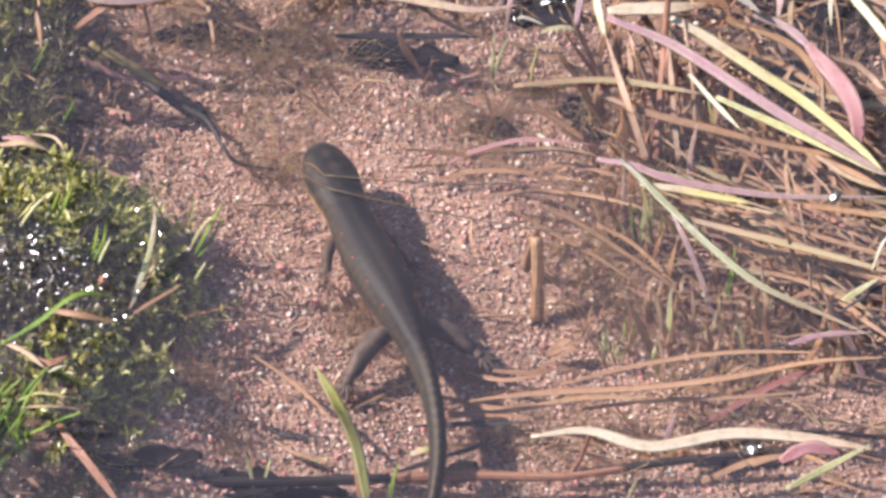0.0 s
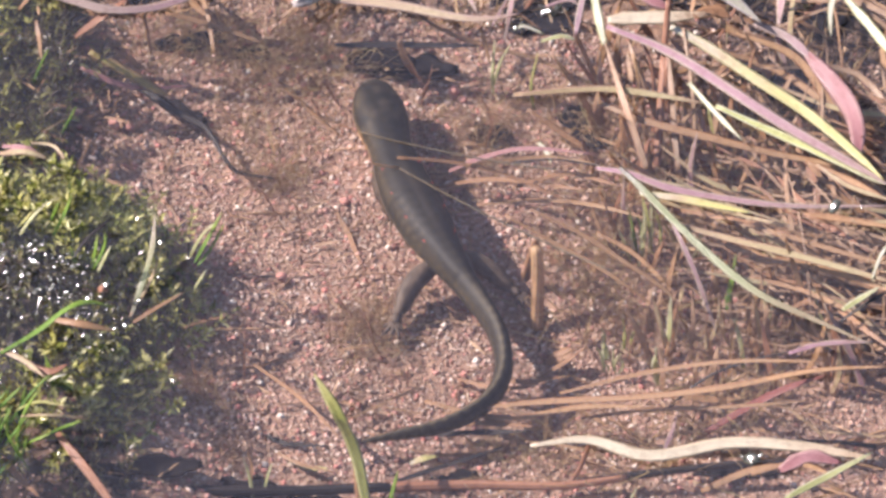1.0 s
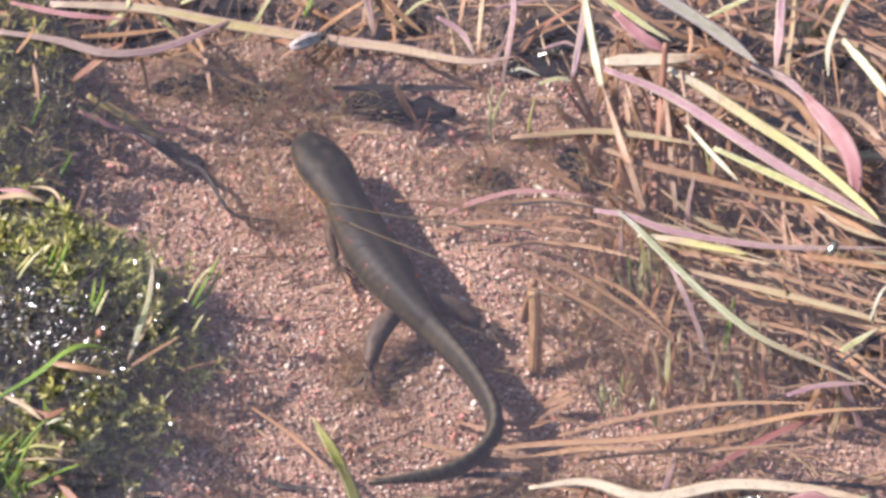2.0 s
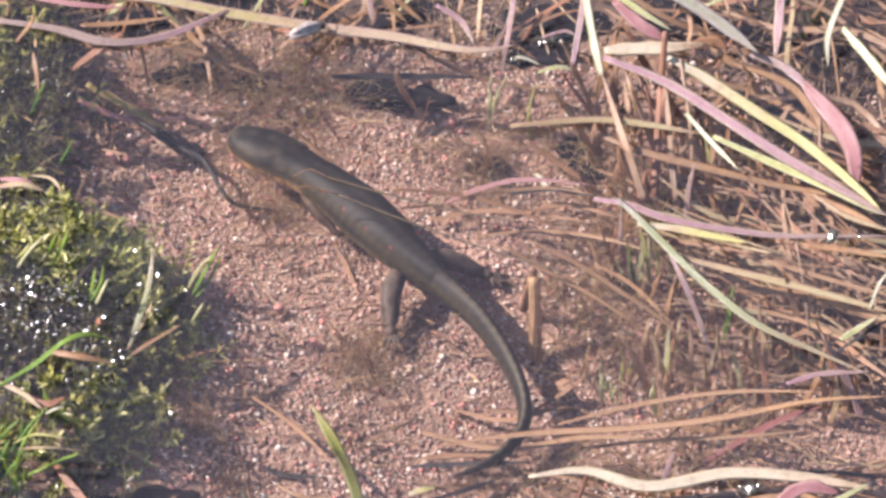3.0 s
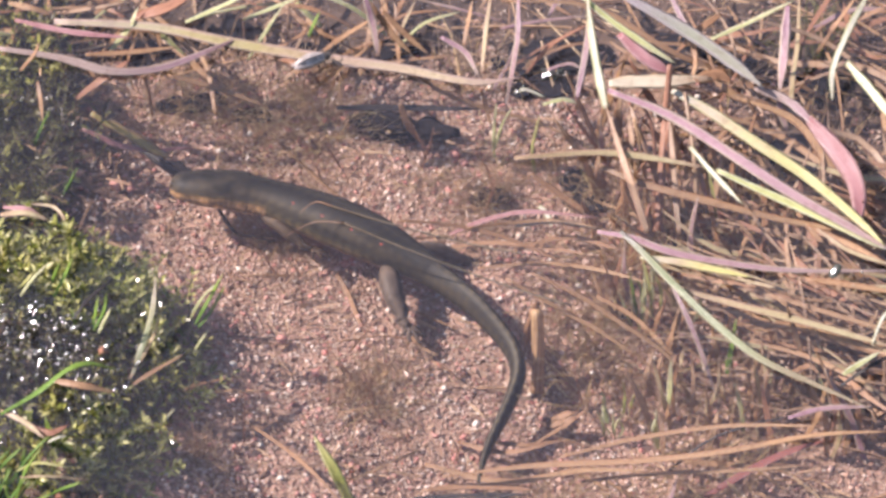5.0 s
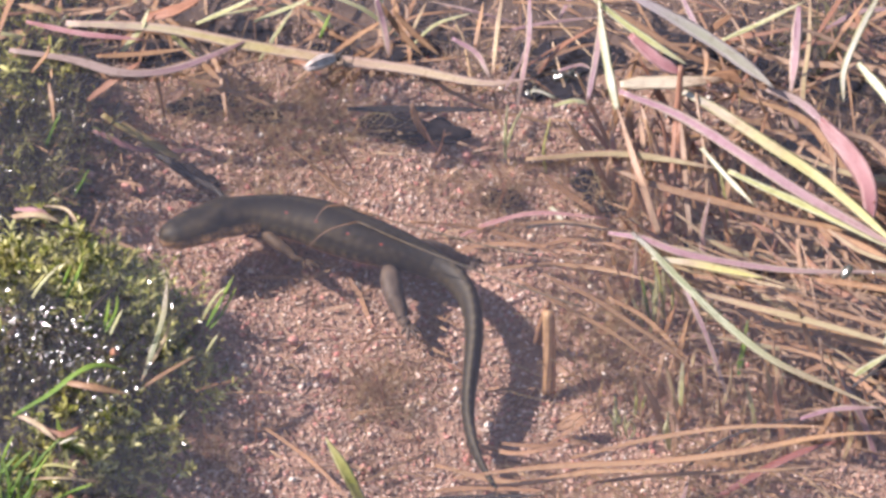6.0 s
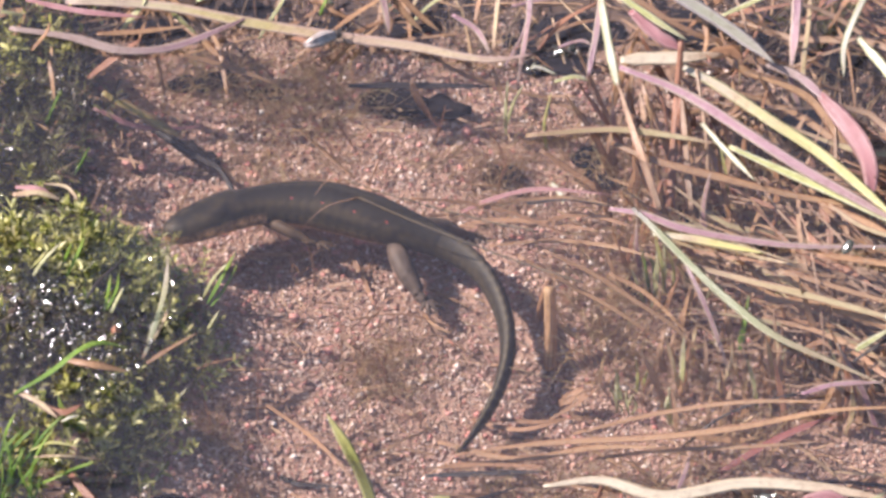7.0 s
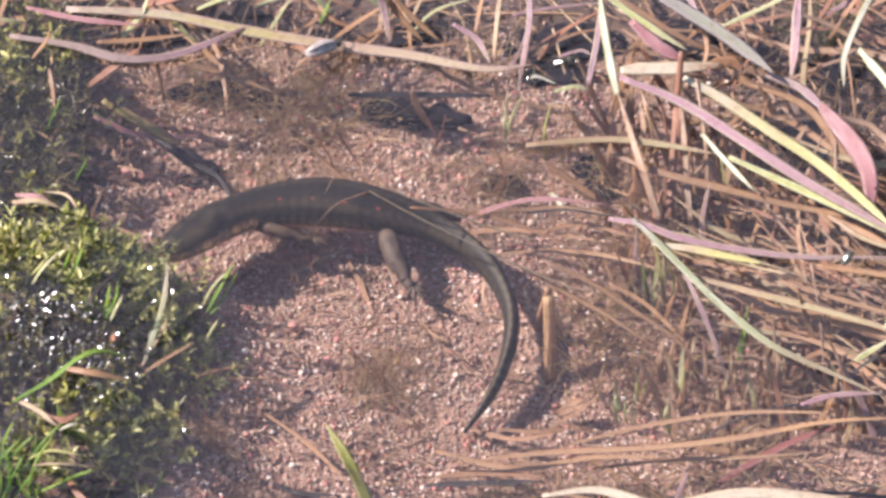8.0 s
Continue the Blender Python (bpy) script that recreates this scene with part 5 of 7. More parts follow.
shade_patch(0.0490, -0.0640, 0.0011, 0.0160, 0.0030, 4, 28)
shade_patch(0.0172, 0.0440, 0.0016, 0.0135, 0.0050, 4, 41)
shade_patch(0.0240, 0.0535, 0.0016, 0.0120, 0.0070, -14, 42)
shade_patch(0.0560, 0.0290, 0.0016, 0.0130, 0.0060, -10, 43)


# ---- the newt ----
LENGTH = 0.100
PIECES = 50
STATIONS = np.linspace(0, 1, 11)


def half_width(s):
    return float(np.interp(s, [0, 0.005, 0.015, 0.03, 0.06, 0.09, 0.12, 0.15, 0.18, 0.23, 0.3, 0.37, 0.43, 0.5, 0.6, 0.75, 0.9, 1.0],
                           [1.2, 2.2, 3.05, 3.75, 4.5, 4.75, 4.4, 3.9, 3.8, 4.3, 4.9, 4.5, 3.4, 2.35, 1.8, 1.4, 0.92, 0.3])) / 1000


def half_height(s):
    return float(np.interp(s, [0, 0.006, 0.02, 0.05, 0.095, 0.15, 0.22, 0.3, 0.38, 0.45, 0.52, 0.65, 0.8, 0.92, 1.0],
                           [1.1, 1.9, 2.5, 3.1, 3.45, 3.4, 3.8, 4.35, 4.2, 3.5, 2.9, 2.65, 2.2, 1.4, 0.3])) / 1000


def spine_height(s):
    return float(np.interp(s, [0, 0.62, 1.0], [0.008, 0.008, 0.003]))


def section(s, k, sides, grow=1.0):
    """A point of the body's outline: rounded, with a flatter belly; a keel on the tail."""
    a = 2 * math.pi * k / sides
    w, h = half_width(s) * grow, half_height(s) * grow
    c, q = math.cos(a), math.sin(a)
    if s > 0.5:
        c *= 1 - 0.45 * abs(q) ** 3
    elif q < 0:
        q *= 0.9
    return w * c, h * q


def segment_mesh(name, s0, s1, closed_front):
    """A short rigid length of the body; its x axis points to the nose, its middle is the origin."""
    sides, rings = 18, 5
    over = 0.3 * (s1 - s0)
    a, b = (s0, s1 + over) if closed_front else (s0 - over, s1 + over)
    b = min(b, 1.0)
    mid, verts, faces = (s0 + s1) / 2, [], []
    for i in range(rings):
        s = a + (b - a) * i / (rings - 1)
        grow = 0.999 if (i == 0 and not closed_front) or i == rings - 1 else 1.0
        for k in range(sides):
            y, z = section(max(0.0, s), k, sides, grow)
            verts.append(((mid - s) * LENGTH, y, z))
    for i in range(rings - 1):
        for k in range(sides):
            faces.append((i * sides + k, (i + 1) * sides + k, (i + 1) * sides + (k + 1) % sides, i * sides + (k + 1) % sides))
    k = len(verts)
    verts += verts[:sides] + verts[-sides:]
    faces.append(tuple(k + i for i in range(sides)))
    faces.append(tuple(k + 2 * sides - 1 - i for i in range(sides)))
    return verts, faces


def head_mesh(s1):
    sides, rings = 22, 16
    verts, faces = [], []
    for i in range(rings):
        s = (s1 * 1.12) * (i / (rings - 1)) ** 1.5
        grow = 0.992 if i == rings - 1 else 1.0
        for k in range(sides):
            y, z = section(s, k, sides, grow)
            verts.append(((s1 / 2 - s) * LENGTH, y, z))
    for i in range(rings - 1):
        for k in range(sides):
            faces.append((i * sides + k, (i + 1) * sides + k, (i + 1) * sides + (k + 1) % sides, i * sides + (k + 1) % sides))
    faces.append(tuple(range(sides)))
    k = len(verts)
    verts += verts[-sides:]
    faces.append(tuple(k + sides - 1 - i for i in range(sides)))
    return verts, faces


def child(ob, parent):
    ob.parent = parent
    return ob


def leg_mesh(side, thigh, shin, thick):
    """Upper and lower limb, foot and toes in one skin; the hip is the origin, +y is outward for side 1."""
    verts, faces = [], []

    def add(part):
        v, f, _ = part
        k = len(verts)
        verts.extend(v)
        faces.extend(tuple(i + k for i in p) for p in f)
    knee = Vector((-0.1 * thigh, side * thigh, -0.0005))
    ankle = knee + Vector((-0.32 * shin, side * 0.78 * shin, -0.36 * shin))
    add(tube([(0, -side * 0.0032, -0.0002), (0, side * 0.0004, -0.0003), knee * 0.7, knee.lerp(ankle, 0.3), knee.lerp(ankle, 0.7) + Vector((-0.0003, 0, 0)), ankle],
             [thick * 0.7, thick * 0.95, thick * 1.12, thick * 1.1, thick * 1.0, thick * 0.8, thick * 0.55], 12, 28))
    foot = ankle + Vector((-0.0012, side * 0.0012, -0.0004))
    add(tube([ankle + Vector((0.0004, 0, 0.0003)), ankle, foot], [thick * 0.5, thick * 0.62, thick * 0.55], 8, 5))
    for a, n in ((-58, 0.0022), (-25, 0.0032), (5, 0.0036), (33, 0.0032), (62, 0.0021)):
        d = Vector((-math.cos(radians(62 - a)), side * math.sin(radians(62 - a)), -0.1)).normalized()
        add(tube([foot, foot + d * n * 0.5 + Vector((0, 0, 0.0002)), foot + d * n - Vector((0, 0, 0.0003))], [thick * 0.34, thick * 0.26, thick * 0.12], 6, 5))
    return verts, faces


newt = new("newt")
newt.empty_display_size = 0.01
tagged(newt, "dark olive newt with small red spots, swimming in shallow water", "newt")
HEAD_END = 6
newt_pieces, piece_mid = [], []
hv, hf = head_mesh(HEAD_END / PIECES)
head = child(mesh_object("head", hv, hf, M_HEAD), newt)
newt_pieces.append(head)
piece_mid.append(HEAD_END / PIECES / 2)
for i in range(HEAD_END, PIECES):
    s0, s1 = i / PIECES, (i + 1) / PIECES
    sv, sf = segment_mesh("piece", s0, s1, False)
    kind = "trunk_segment" if s0 < 0.46 else "tail_segment"
    newt_pieces.append(child(mesh_object(kind, sv, sf, M_HEAD if s0 < 0.17 else M_SKIN if s0 < 0.42 else M_HIP if s0 < 0.54 else M_TAIL), newt))
    piece_mid.append((s0 + s1) / 2)


def ball(name, r, mat, parent, place, squash=(1, 1, 1)):
    bm = bmesh.new()
    bmesh.ops.create_icosphere(bm, subdivisions=2, radius=r)
    bmesh.ops.scale(bm, vec=squash, verts=bm.verts)
    me = bpy.data.meshes.new(name)
    bm.to_mesh(me)
    bm.free()
    me.materials.append(mat)
    me.polygons.foreach_set("use_smooth", [True] * len(me.polygons))
    ob = child(new(name, me), parent)
    ob.location = place
    return ob


for side in (1, -1):
    ball("eye", 0.00042, M_EYE, head, (0.0014, side * 0.003, 0.0013))
for i, piece in enumerate(newt_pieces):
    s = piece_mid[i]
    if 0.17 < s < 0.46 and i % 3 == 0:
        for side in (1, -1):
            y, z = section(s, 2, 18) if side > 0 else section(s, 7, 18)
            ball("red_spot", 0.00024, M_SPOT, piece, (0, y * 0.97, z * 1.0), (1.2, 0.8, 0.8))


def piece_at(s):
    return min(range(len(newt_pieces)), key=lambda i: abs(piece_mid[i] - s))


newt_legs = []
for s, thigh, shin, thick, kind in ((0.185, 0.0030, 0.0050, 0.00095, "front_leg"), (0.425, 0.0044, 0.0068, 0.00165, "hind_leg")):
    for side in (1, -1):
        lv, lf = leg_mesh(side, thigh, shin, thick)
        leg = child(mesh_object(kind, lv, lf, M_LEG if s > 0.3 else M_FORELEG), newt_pieces[piece_at(s)])
        newt_legs.append((leg, side, s))


# ---- small leaves, threads and litter ----
def leaf_shape():
    v = np.array([(0, 0, 0), (0.35, 0.11, 0.05), (0.75, 0.09, 0.1), (1, 0, 0.06), (0.75, -0.09, 0.1), (0.35, -0.11, 0.05), (0.5, 0, 0.0),
                  (0.5, 0, -0.07)])
    f = [(0, 6, 1), (1, 6, 2), (2, 6, 3), (3, 6, 4), (4, 6, 5), (5, 6, 0), (1, 7, 0), (2, 7, 1), (3, 7, 2), (4, 7, 3), (5, 7, 4), (0, 7, 5)]
    return v, f


MOUNDS = [(-0.0725, -0.014, 0.0245, 0.0165, 0.0105), (-0.0785, -0.038, 0.0225, 0.026, 0.0105), (-0.082, -0.064, 0.023, 0.024, 0.010),
          (-0.057, -0.03, 0.009, 0.018, 0.004), (-0.088, 0.02, 0.024, 0.026, 0.008), (-0.088, 0.055, 0.026, 0.028, 0.008)]
# where shoots of the mat crowd together: middle, half axes, number, lowest and highest tips
BRIGHT_BEDS = [(-0.0630, -0.0140, 0.0120, 0.0060, 165, (0.0135, 0.0170)), (-0.0745, -0.0200, 0.0060, 0.0060, 34, (0.0140, 0.0170)), (-0.0590, -0.0200, 0.0080, 0.0060, 80, (0.0130, 0.0170)),
    (-0.0500, -0.0225, 0.0060, 0.0060, 44, (0.0110, 0.0160)), (-0.0455, -0.0280, 0.0040, 0.0070, 30, (0.0080, 0.0140)), (-0.0550, -0.0470, 0.0060, 0.0070, 34, (0.0140, 0.0180)),
    (-0.0680, -0.0600, 0.0080, 0.0080, 12, (0.0140, 0.0180)), (-0.0500, -0.0530, 0.0050, 0.0050, 26, (0.0110, 0.0160))]
OLIVE_BEDS = [(-0.0520, -0.0340, 0.0060, 0.0060, 34, (0.0110, 0.0150)), (-0.0545, -0.0450, 0.0070, 0.0070, 60, (0.0130, 0.0180)), (-0.0620, -0.0560, 0.0080, 0.0060, 26, (0.0120, 0.0170)),
    (-0.0700, -0.0640, 0.0080, 0.0090, 22, (0.0120, 0.0170)), (-0.0780, 0.0000, 0.0070, 0.0060, 30, (0.0100, 0.0155)), (-0.0740, 0.0420, 0.0080, 0.0120, 50, (0.0080, 0.0150))]
DULL_BEDS = [(-0.0660, -0.0350, 0.0110, 0.0105, 120, (0.0115, 0.0165)), (-0.0600, -0.0700, 0.0060, 0.0060, 26, (0.0080, 0.0140)), (-0.0700, 0.0180, 0.0080, 0.0130, 60, (0.0080, 0.0150))]


def mound_height(x, y):
    h = np.zeros_like(x)
    for cx, cy, rx, ry, top in MOUNDS:
        d = ((x - cx) / rx) ** 2 + ((y - cy) / ry) ** 2
        h = np.maximum(h, top * np.clip(1 - d, 0, 1) ** 0.6)
    return h + (0.0018 * np.sin(x * 410 + y * 130) * np.cos(y * 370 - x * 90) + 0.0012 * np.sin(x * 1100) * np.sin(y * 900 + x * 300)) * (h > 0)


def build_mat():
    k = 110
    xs, ys = np.linspace(-0.108, -0.03, k), np.linspace(-0.095, 0.092, k)
    X, Y = np.meshgrid(xs, ys, indexing="ij")
    # One dark uneven sheet that fills the gaps between the shoots.
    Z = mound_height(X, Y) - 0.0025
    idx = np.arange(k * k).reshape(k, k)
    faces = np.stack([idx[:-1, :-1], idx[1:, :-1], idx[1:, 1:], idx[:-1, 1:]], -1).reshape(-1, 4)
    ob = mesh_object("plant_mat", np.stack([X, Y, Z], -1).reshape(-1, 3), faces.tolist(), M_DARK_MAT)
    tagged(ob, "low dark wet sheet beneath the water plants at the bank", "plant mat", kind="stuff")


def build_leaves(name, mat, n, box, size, lean, label, lift=0.0, only=-0.22, slim=1.0):
    """Loose leaves strewn over the mat."""
    v, f = leaf_shape()
    x, y = rng.uniform(box[0], box[1], n), rng.uniform(box[2], box[3], n)
    h = mound_height(x, y)
    keep = h > 0.002
    h = np.maximum(h, bed_height(x, y))
    clump = np.array([noise.noise((a * 130, b * 130, 3)) for a, b in zip(x, y)])
    keep &= clump > only
    x, y, h = x[keep], y[keep], h[keep]
    n = len(x)
    s = rng.uniform(size[0], size[1], n)
    z = h + rng.uniform(-0.003, 0.002, n) + lift
    s3 = np.stack([s, s * slim * rng.uniform(0.6, 1.1, n), s], 1)
    ob = pieces_mesh(name, v, f, np.stack([x, y, z], 1), s3, random_turns(n, lean), mat, False)
    tagged(ob, label, "plant", kind="stuff")


def broad_leaf():
    """A small oval leaf, thin, cupped along its midrib."""
    v = np.array([(0, 0, 0), (0.3, 0.12, 0.06), (0.7, 0.14, 0.05), (1, 0, -0.08), (0.7, -0.14, 0.05), (0.3, -0.12, 0.06), (0.5, 0, 0.0), (0.5, 0, -0.05)])
    return v, leaf_shape()[1]


def shoot_frames(g, start, end, nodes, size):
    """Places, sizes and turns of the leaves of one shoot: whorls along the stem, a tuft at its tip."""
    a, b = Vector(start), Vector(end)
    d = (b - a).normalized()
    s = d.orthogonal().normalized()
    t = d.cross(s)
    res = []
    for i in range(nodes):
        v = 0.25 + 0.75 * i / (nodes - 1)
        count = 5 if i == nodes - 1 else g.choice((2, 3, 3))
        spin = g.uniform(0, 6.28)
        for k in range(count):
            w = spin + 6.28 * k / count + g.gauss(0, 0.25)
            out = s * math.cos(w) + t * math.sin(w)
            open_by = radians(g.gauss(72, 14) - 38 * (v - 0.25))
            x = (d * math.cos(open_by) + out * math.sin(open_by)).normalized()
            z = (d - x * d.dot(x)).normalized()
            m = Matrix((x, z.cross(x), z)).transposed()
            n = size * g.uniform(0.65, 1.15) * (1 - 0.35 * max(0, v - 0.75) * 4 * g.random())
            res.append((a.lerp(b, v), n, np.array(m), i))
    return res


STALK_V = np.array([(0, 1, 0), (0, -0.5, 0.87), (0, -0.5, -0.87), (1, 0.5, 0), (1, -0.25, 0.43), (1, -0.25, -0.43)])
STALK_F = [(0, 1, 4), (0, 4, 3), (1, 2, 5), (1, 5, 4), (2, 0, 3), (2, 3, 5), (0, 2, 1), (3, 4, 5)]


def build_shoots():
    """The crowd of leafy shoots that makes up the mat, by tone, and those at its rim singly."""
    v, f = broad_leaf()
    tones = [(M_LEAF, BRIGHT_BEDS, "bright yellow-green leafy shoots of the water plant mat"), (M_SHOOT, OLIVE_BEDS, "olive leafy shoots of the water plant mat"),
             (M_LITTER_LEAF, DULL_BEDS, "brown and dull olive dying shoots of the plant mat")]
    for mat, beds, label in tones:
        place, size, turn, feet, reach, ways = [], [], [], [], [], []
        for cx, cy, rx, ry, n, tips in beds:
            g = random.Random(int(cx * 1e5) + int(cy * 1e5))
            flow = g.uniform(0, 6.28)
            for _ in range(n):
                a, q = g.uniform(0, 6.28), math.sqrt(g.random()) * 1.25
                x, y = cx + math.cos(a) * rx * q, cy + math.sin(a) * ry * q
                way = flow + 2.2 * noise.noise((x * 160, y * 160, 4)) + g.gauss(0, 0.6)
                run = g.uniform(0.0015, 0.0055)
                # the mat dips under the water towards its rim
                top = min(g.uniform(*tips), max(0.004, (0.005 if y > -0.036 else 0.0035) + 0.75 * (-0.0445 - x)))
                start = Vector((x, y, max(0.001, top - g.uniform(0.003, 0.008))))
                end = Vector((x + math.cos(way) * run, y + math.sin(way) * run, top))
                for p, s, m, _ in shoot_frames(g, start, end, g.randint(4, 6), g.uniform(0.0015, 0.0027)):
                    place.append(p)
                    size.append((s, s * g.uniform(0.75, 1.2), s))
                    turn.append(m)
                d = end - start
                r = g.uniform(0.00012, 0.0002)
                feet.append(start)
                reach.append((d.length, r, r))
                ways.append(np.array(d.to_track_quat("X", "Z").to_matrix()))
        ob = pieces_mesh("leafy_shoots", v, f, np.array([tuple(p) for p in place]), np.array(size), np.array(turn), mat, False)
        tagged(ob, label, "water plant", kind="stuff")
        ob = pieces_mesh("shoot_stems", STALK_V, STALK_F, np.array([tuple(p) for p in feet]), np.array(reach), np.array(ways), M_WEED, False)
        tagged(ob, "thin olive stems of the water plant mat", "water plant", kind="stuff")
    kinds = []
    for i in range(5):
        g = random.Random(60 + i)
        end = Vector((g.uniform(-0.002, 0.003), g.uniform(-0.002, 0.002), g.uniform(0.006, 0.009)))
        plant = new("water_plant_shoot")
        tagged(plant, "small yellow-green leafy shoot at the rim of the plant mat" if i < 3 else "olive leafy shoot in the water beside the plant mat", "water plant", "shoots at the rim of the mat")
        w, wf, uv = tube([(0, 0, 0), end * 0.5 + Vector((0.0003, 0, 0)), end], [0.0002, 0.00017, 0.0001], 5, 5)
        child(mesh_object("shoot_stem", w, wf, M_WEED, uvs=uv), plant)
        frames = shoot_frames(g, (0, 0, 0), end, 6, 0.0019)
        for k in range(6):
            own = [q for q in frames if q[3] == k]
            ob = pieces_mesh("leaf_whorl", v, f, np.array([tuple(q[0]) for q in own]), np.array([(q[1], q[1], q[1]) for q in own]), np.array([q[2] for q in own]),
                             M_LEAF if i < 3 else M_SHOOT, False)
            child(ob, plant)
        kinds.append(plant)
    g = random.Random(8)
    for i in range(54):
        u = i / 53
        x = float(np.interp(u, [0, 0.25, 0.5, 0.75, 1], [-0.066, -0.052, -0.0445, -0.0455, -0.052])) + g.gauss(0, 0.0022)
        y = float(np.interp(u, [0, 0.25, 0.5, 0.75, 1], [-0.0075, -0.014, -0.024, -0.040, -0.056])) + g.gauss(0, 0.0025)
        m = Matrix.Translation((x, y, max(float(bed_height(np.array(x), np.array(y))), float(mound_height(np.array(x), np.array(y))) - 0.003))) @ Matrix.Rotation(g.uniform(0, 6.28), 4, "Z") @ Matrix.Rotation(g.uniform(0.3, 1.1), 4, "X")
        if i < 5:
            kinds[i].matrix_basis = m
        else:
            copy_thing(kinds[g.choice((0, 1, 2, 3, 4, 3, 4) if u > 0.5 else (0, 1, 2, 3))], m)


def thread_mesh(count, spread, height, seed, r=0.00011):
    g = random.Random(seed)
    verts, faces = [], []
    for _ in range(count):
        a, q = g.uniform(0, 2 * math.pi), g.random() ** 0.6
        x, y = math.cos(a) * spread * q * 0.6, math.sin(a) * spread * q * 0.6
        top = Vector((x * 1.9 + g.gauss(0, spread * 0.35), y * 1.9 + g.gauss(0, spread * 0.35), height * g.uniform(0.4, 1.0)))
        m = Vector((x, y, 0)).lerp(top, 0.5) + Vector((g.gauss(0, 1), g.gauss(0, 1), g.uniform(0, 1.5))) * spread * 0.22
        v, f, _ = tube([(x, y, 0), m, top], [r, r, r * 0.5], 4, 6)
        k = len(verts)
        verts.extend(v)
        faces.extend(tuple(i + k for i in p) for p in f)
    return verts, faces


def build_algae():
    kinds = []
    for i in range(3):
        v, f = thread_mesh(60, 0.0115, 0.0055, 40 + i, 0.00007)
        ob = mesh_object("algae_tuft", v, f, M_ALGAE)
        tagged(ob, "soft brown tuft of thread algae on the gravel", "algae", "algae tufts")
        kinds.append(ob)
    first = [True, True, True]
    for i, (x, y, s) in enumerate(ALGAE_ON_GRAVEL + ALGAE_AMONG_STEMS):
        k = i % 3
        m = Matrix.Translation((x, y, float(bed_height(x, y)) - 0.0004)) @ Matrix.Rotation(i * 1.3, 4, "Z")
        if first[k]:
            kinds[k].matrix_basis = m @ Matrix.Diagonal((s, s, s * (1.4 if x > 0.022 else 1.0), 1))
            first[k] = False
        else:
            ob = copy_thing(kinds[k], m)
            ob.scale = (s, s, s * (1.4 if x > 0.022 else 1.0))


def build_brown_algae():
    """Thicker brown tufts, at the near side and among the stems."""
    v, f = thread_mesh(70, 0.011, 0.006, 61, 0.00008)
    first = mesh_object("algae_tuft", v, f, M_ALGAE_BROWN)
    tagged(first, "thick dark brown tuft of thread algae on the gravel", "algae", "brown algae tufts")
    spots = [(-0.0415, -0.0485, 0.6), (-0.0350, -0.0600, 0.5), (-0.0290, 0.0045, 0.5),
             (-0.0130, -0.0290, 0.6), (0.0310, -0.0300, 0.6), (0.0080, 0.0160, 0.5), (0.0060, 0.0125, 0.5)]
    for i, (x, y, k) in enumerate(spots):
        m = Matrix.Translation((x, y, float(bed_height(x, y)) - 0.0003)) @ Matrix.Rotation(i * 2.1, 4, "Z")
        ob = copy_thing(first, m) if i else first
        if not i:
            first.matrix_basis = m
        ob.scale = (k, k, k)


def sprig_branch(name, g, start, end, radius, parent):
    mid = (start + end) / 2 + Vector((g.gauss(0, 0.0003), g.gauss(0, 0.0003), 0.0003))
    v, f, uv = tube([start, mid, end], [radius, radius * 0.8, radius * 0.45], 5, 6)
    return child(mesh_object(name, v, f, RUST if g.random() < 0.5 else BROWN, uvs=uv), parent)


def build_sprigs():
    """Thin reddish drowned sprigs that stand on the open gravel."""
    g = random.Random(21)
    for px, py in SPRIGS:
        base = new("drowned_sprig")
        tagged(base, "thin reddish brown drowned sprig standing on the gravel", "sprig", "drowned sprigs")
        tip = Vector((g.gauss(0, 0.003), g.gauss(0.001, 0.002), g.uniform(0.005, 0.010)))
        sprig_branch("main_stem", g, Vector((0, 0, 0)), tip, 0.00016, base)
        for _ in range(g.randint(2, 5)):
            p = tip * g.uniform(0.2, 0.8)
            sprig_branch("side_branch", g, p, p + Vector((g.gauss(0, 0.0022), g.gauss(0, 0.0018), g.uniform(0.0008, 0.0035))), 0.0001, base)
        base.matrix_basis = Matrix.Translation((px, py, float(bed_height(px, py)) - 0.0002)) @ Matrix.Rotation(g.uniform(0, 6), 4, "Z")


SPRIGS = [(-0.0160, -0.0210), (-0.0140, -0.0290), (-0.0110, -0.0330), (-0.0095, -0.0375), (-0.0190, -0.0330), (-0.0270, -0.0060), (-0.0285, -0.0020), (-0.0240, -0.0100),
          (-0.0330, -0.0430), (-0.0060, -0.0420), (-0.0210, 0.0210), (-0.0180, 0.0240), (0.0070, 0.0110), (0.0085, 0.0180), (-0.0040, 0.0230), (0.0235, -0.0330),
          (0.0260, -0.0300), (0.0310, -0.0385), (-0.0400, -0.0480), (-0.0290, -0.0560), (-0.0150, 0.0150), (0.0190, 0.0120)]


def build_weed():
    """Dark threadlike weed that grows round the foot of the mat."""
    v, f = thread_mesh(120, 0.008, 0.008, 77, 0.00011)
    first = mesh_object("weed_tuft", v, f, M_WEED)
    tagged(first, "dark olive tuft of threadlike weed at the mat's foot", "weed", "weed tufts")
    for i, (x, y) in enumerate(WEED):
        m = Matrix.Translation((x, y, max(0.001, float(bed_height(x, y))))) @ Matrix.Rotation(i * 1.7, 4, "Z")
        if i:
            copy_thing(first, m)
        else:
            first.matrix_basis = m


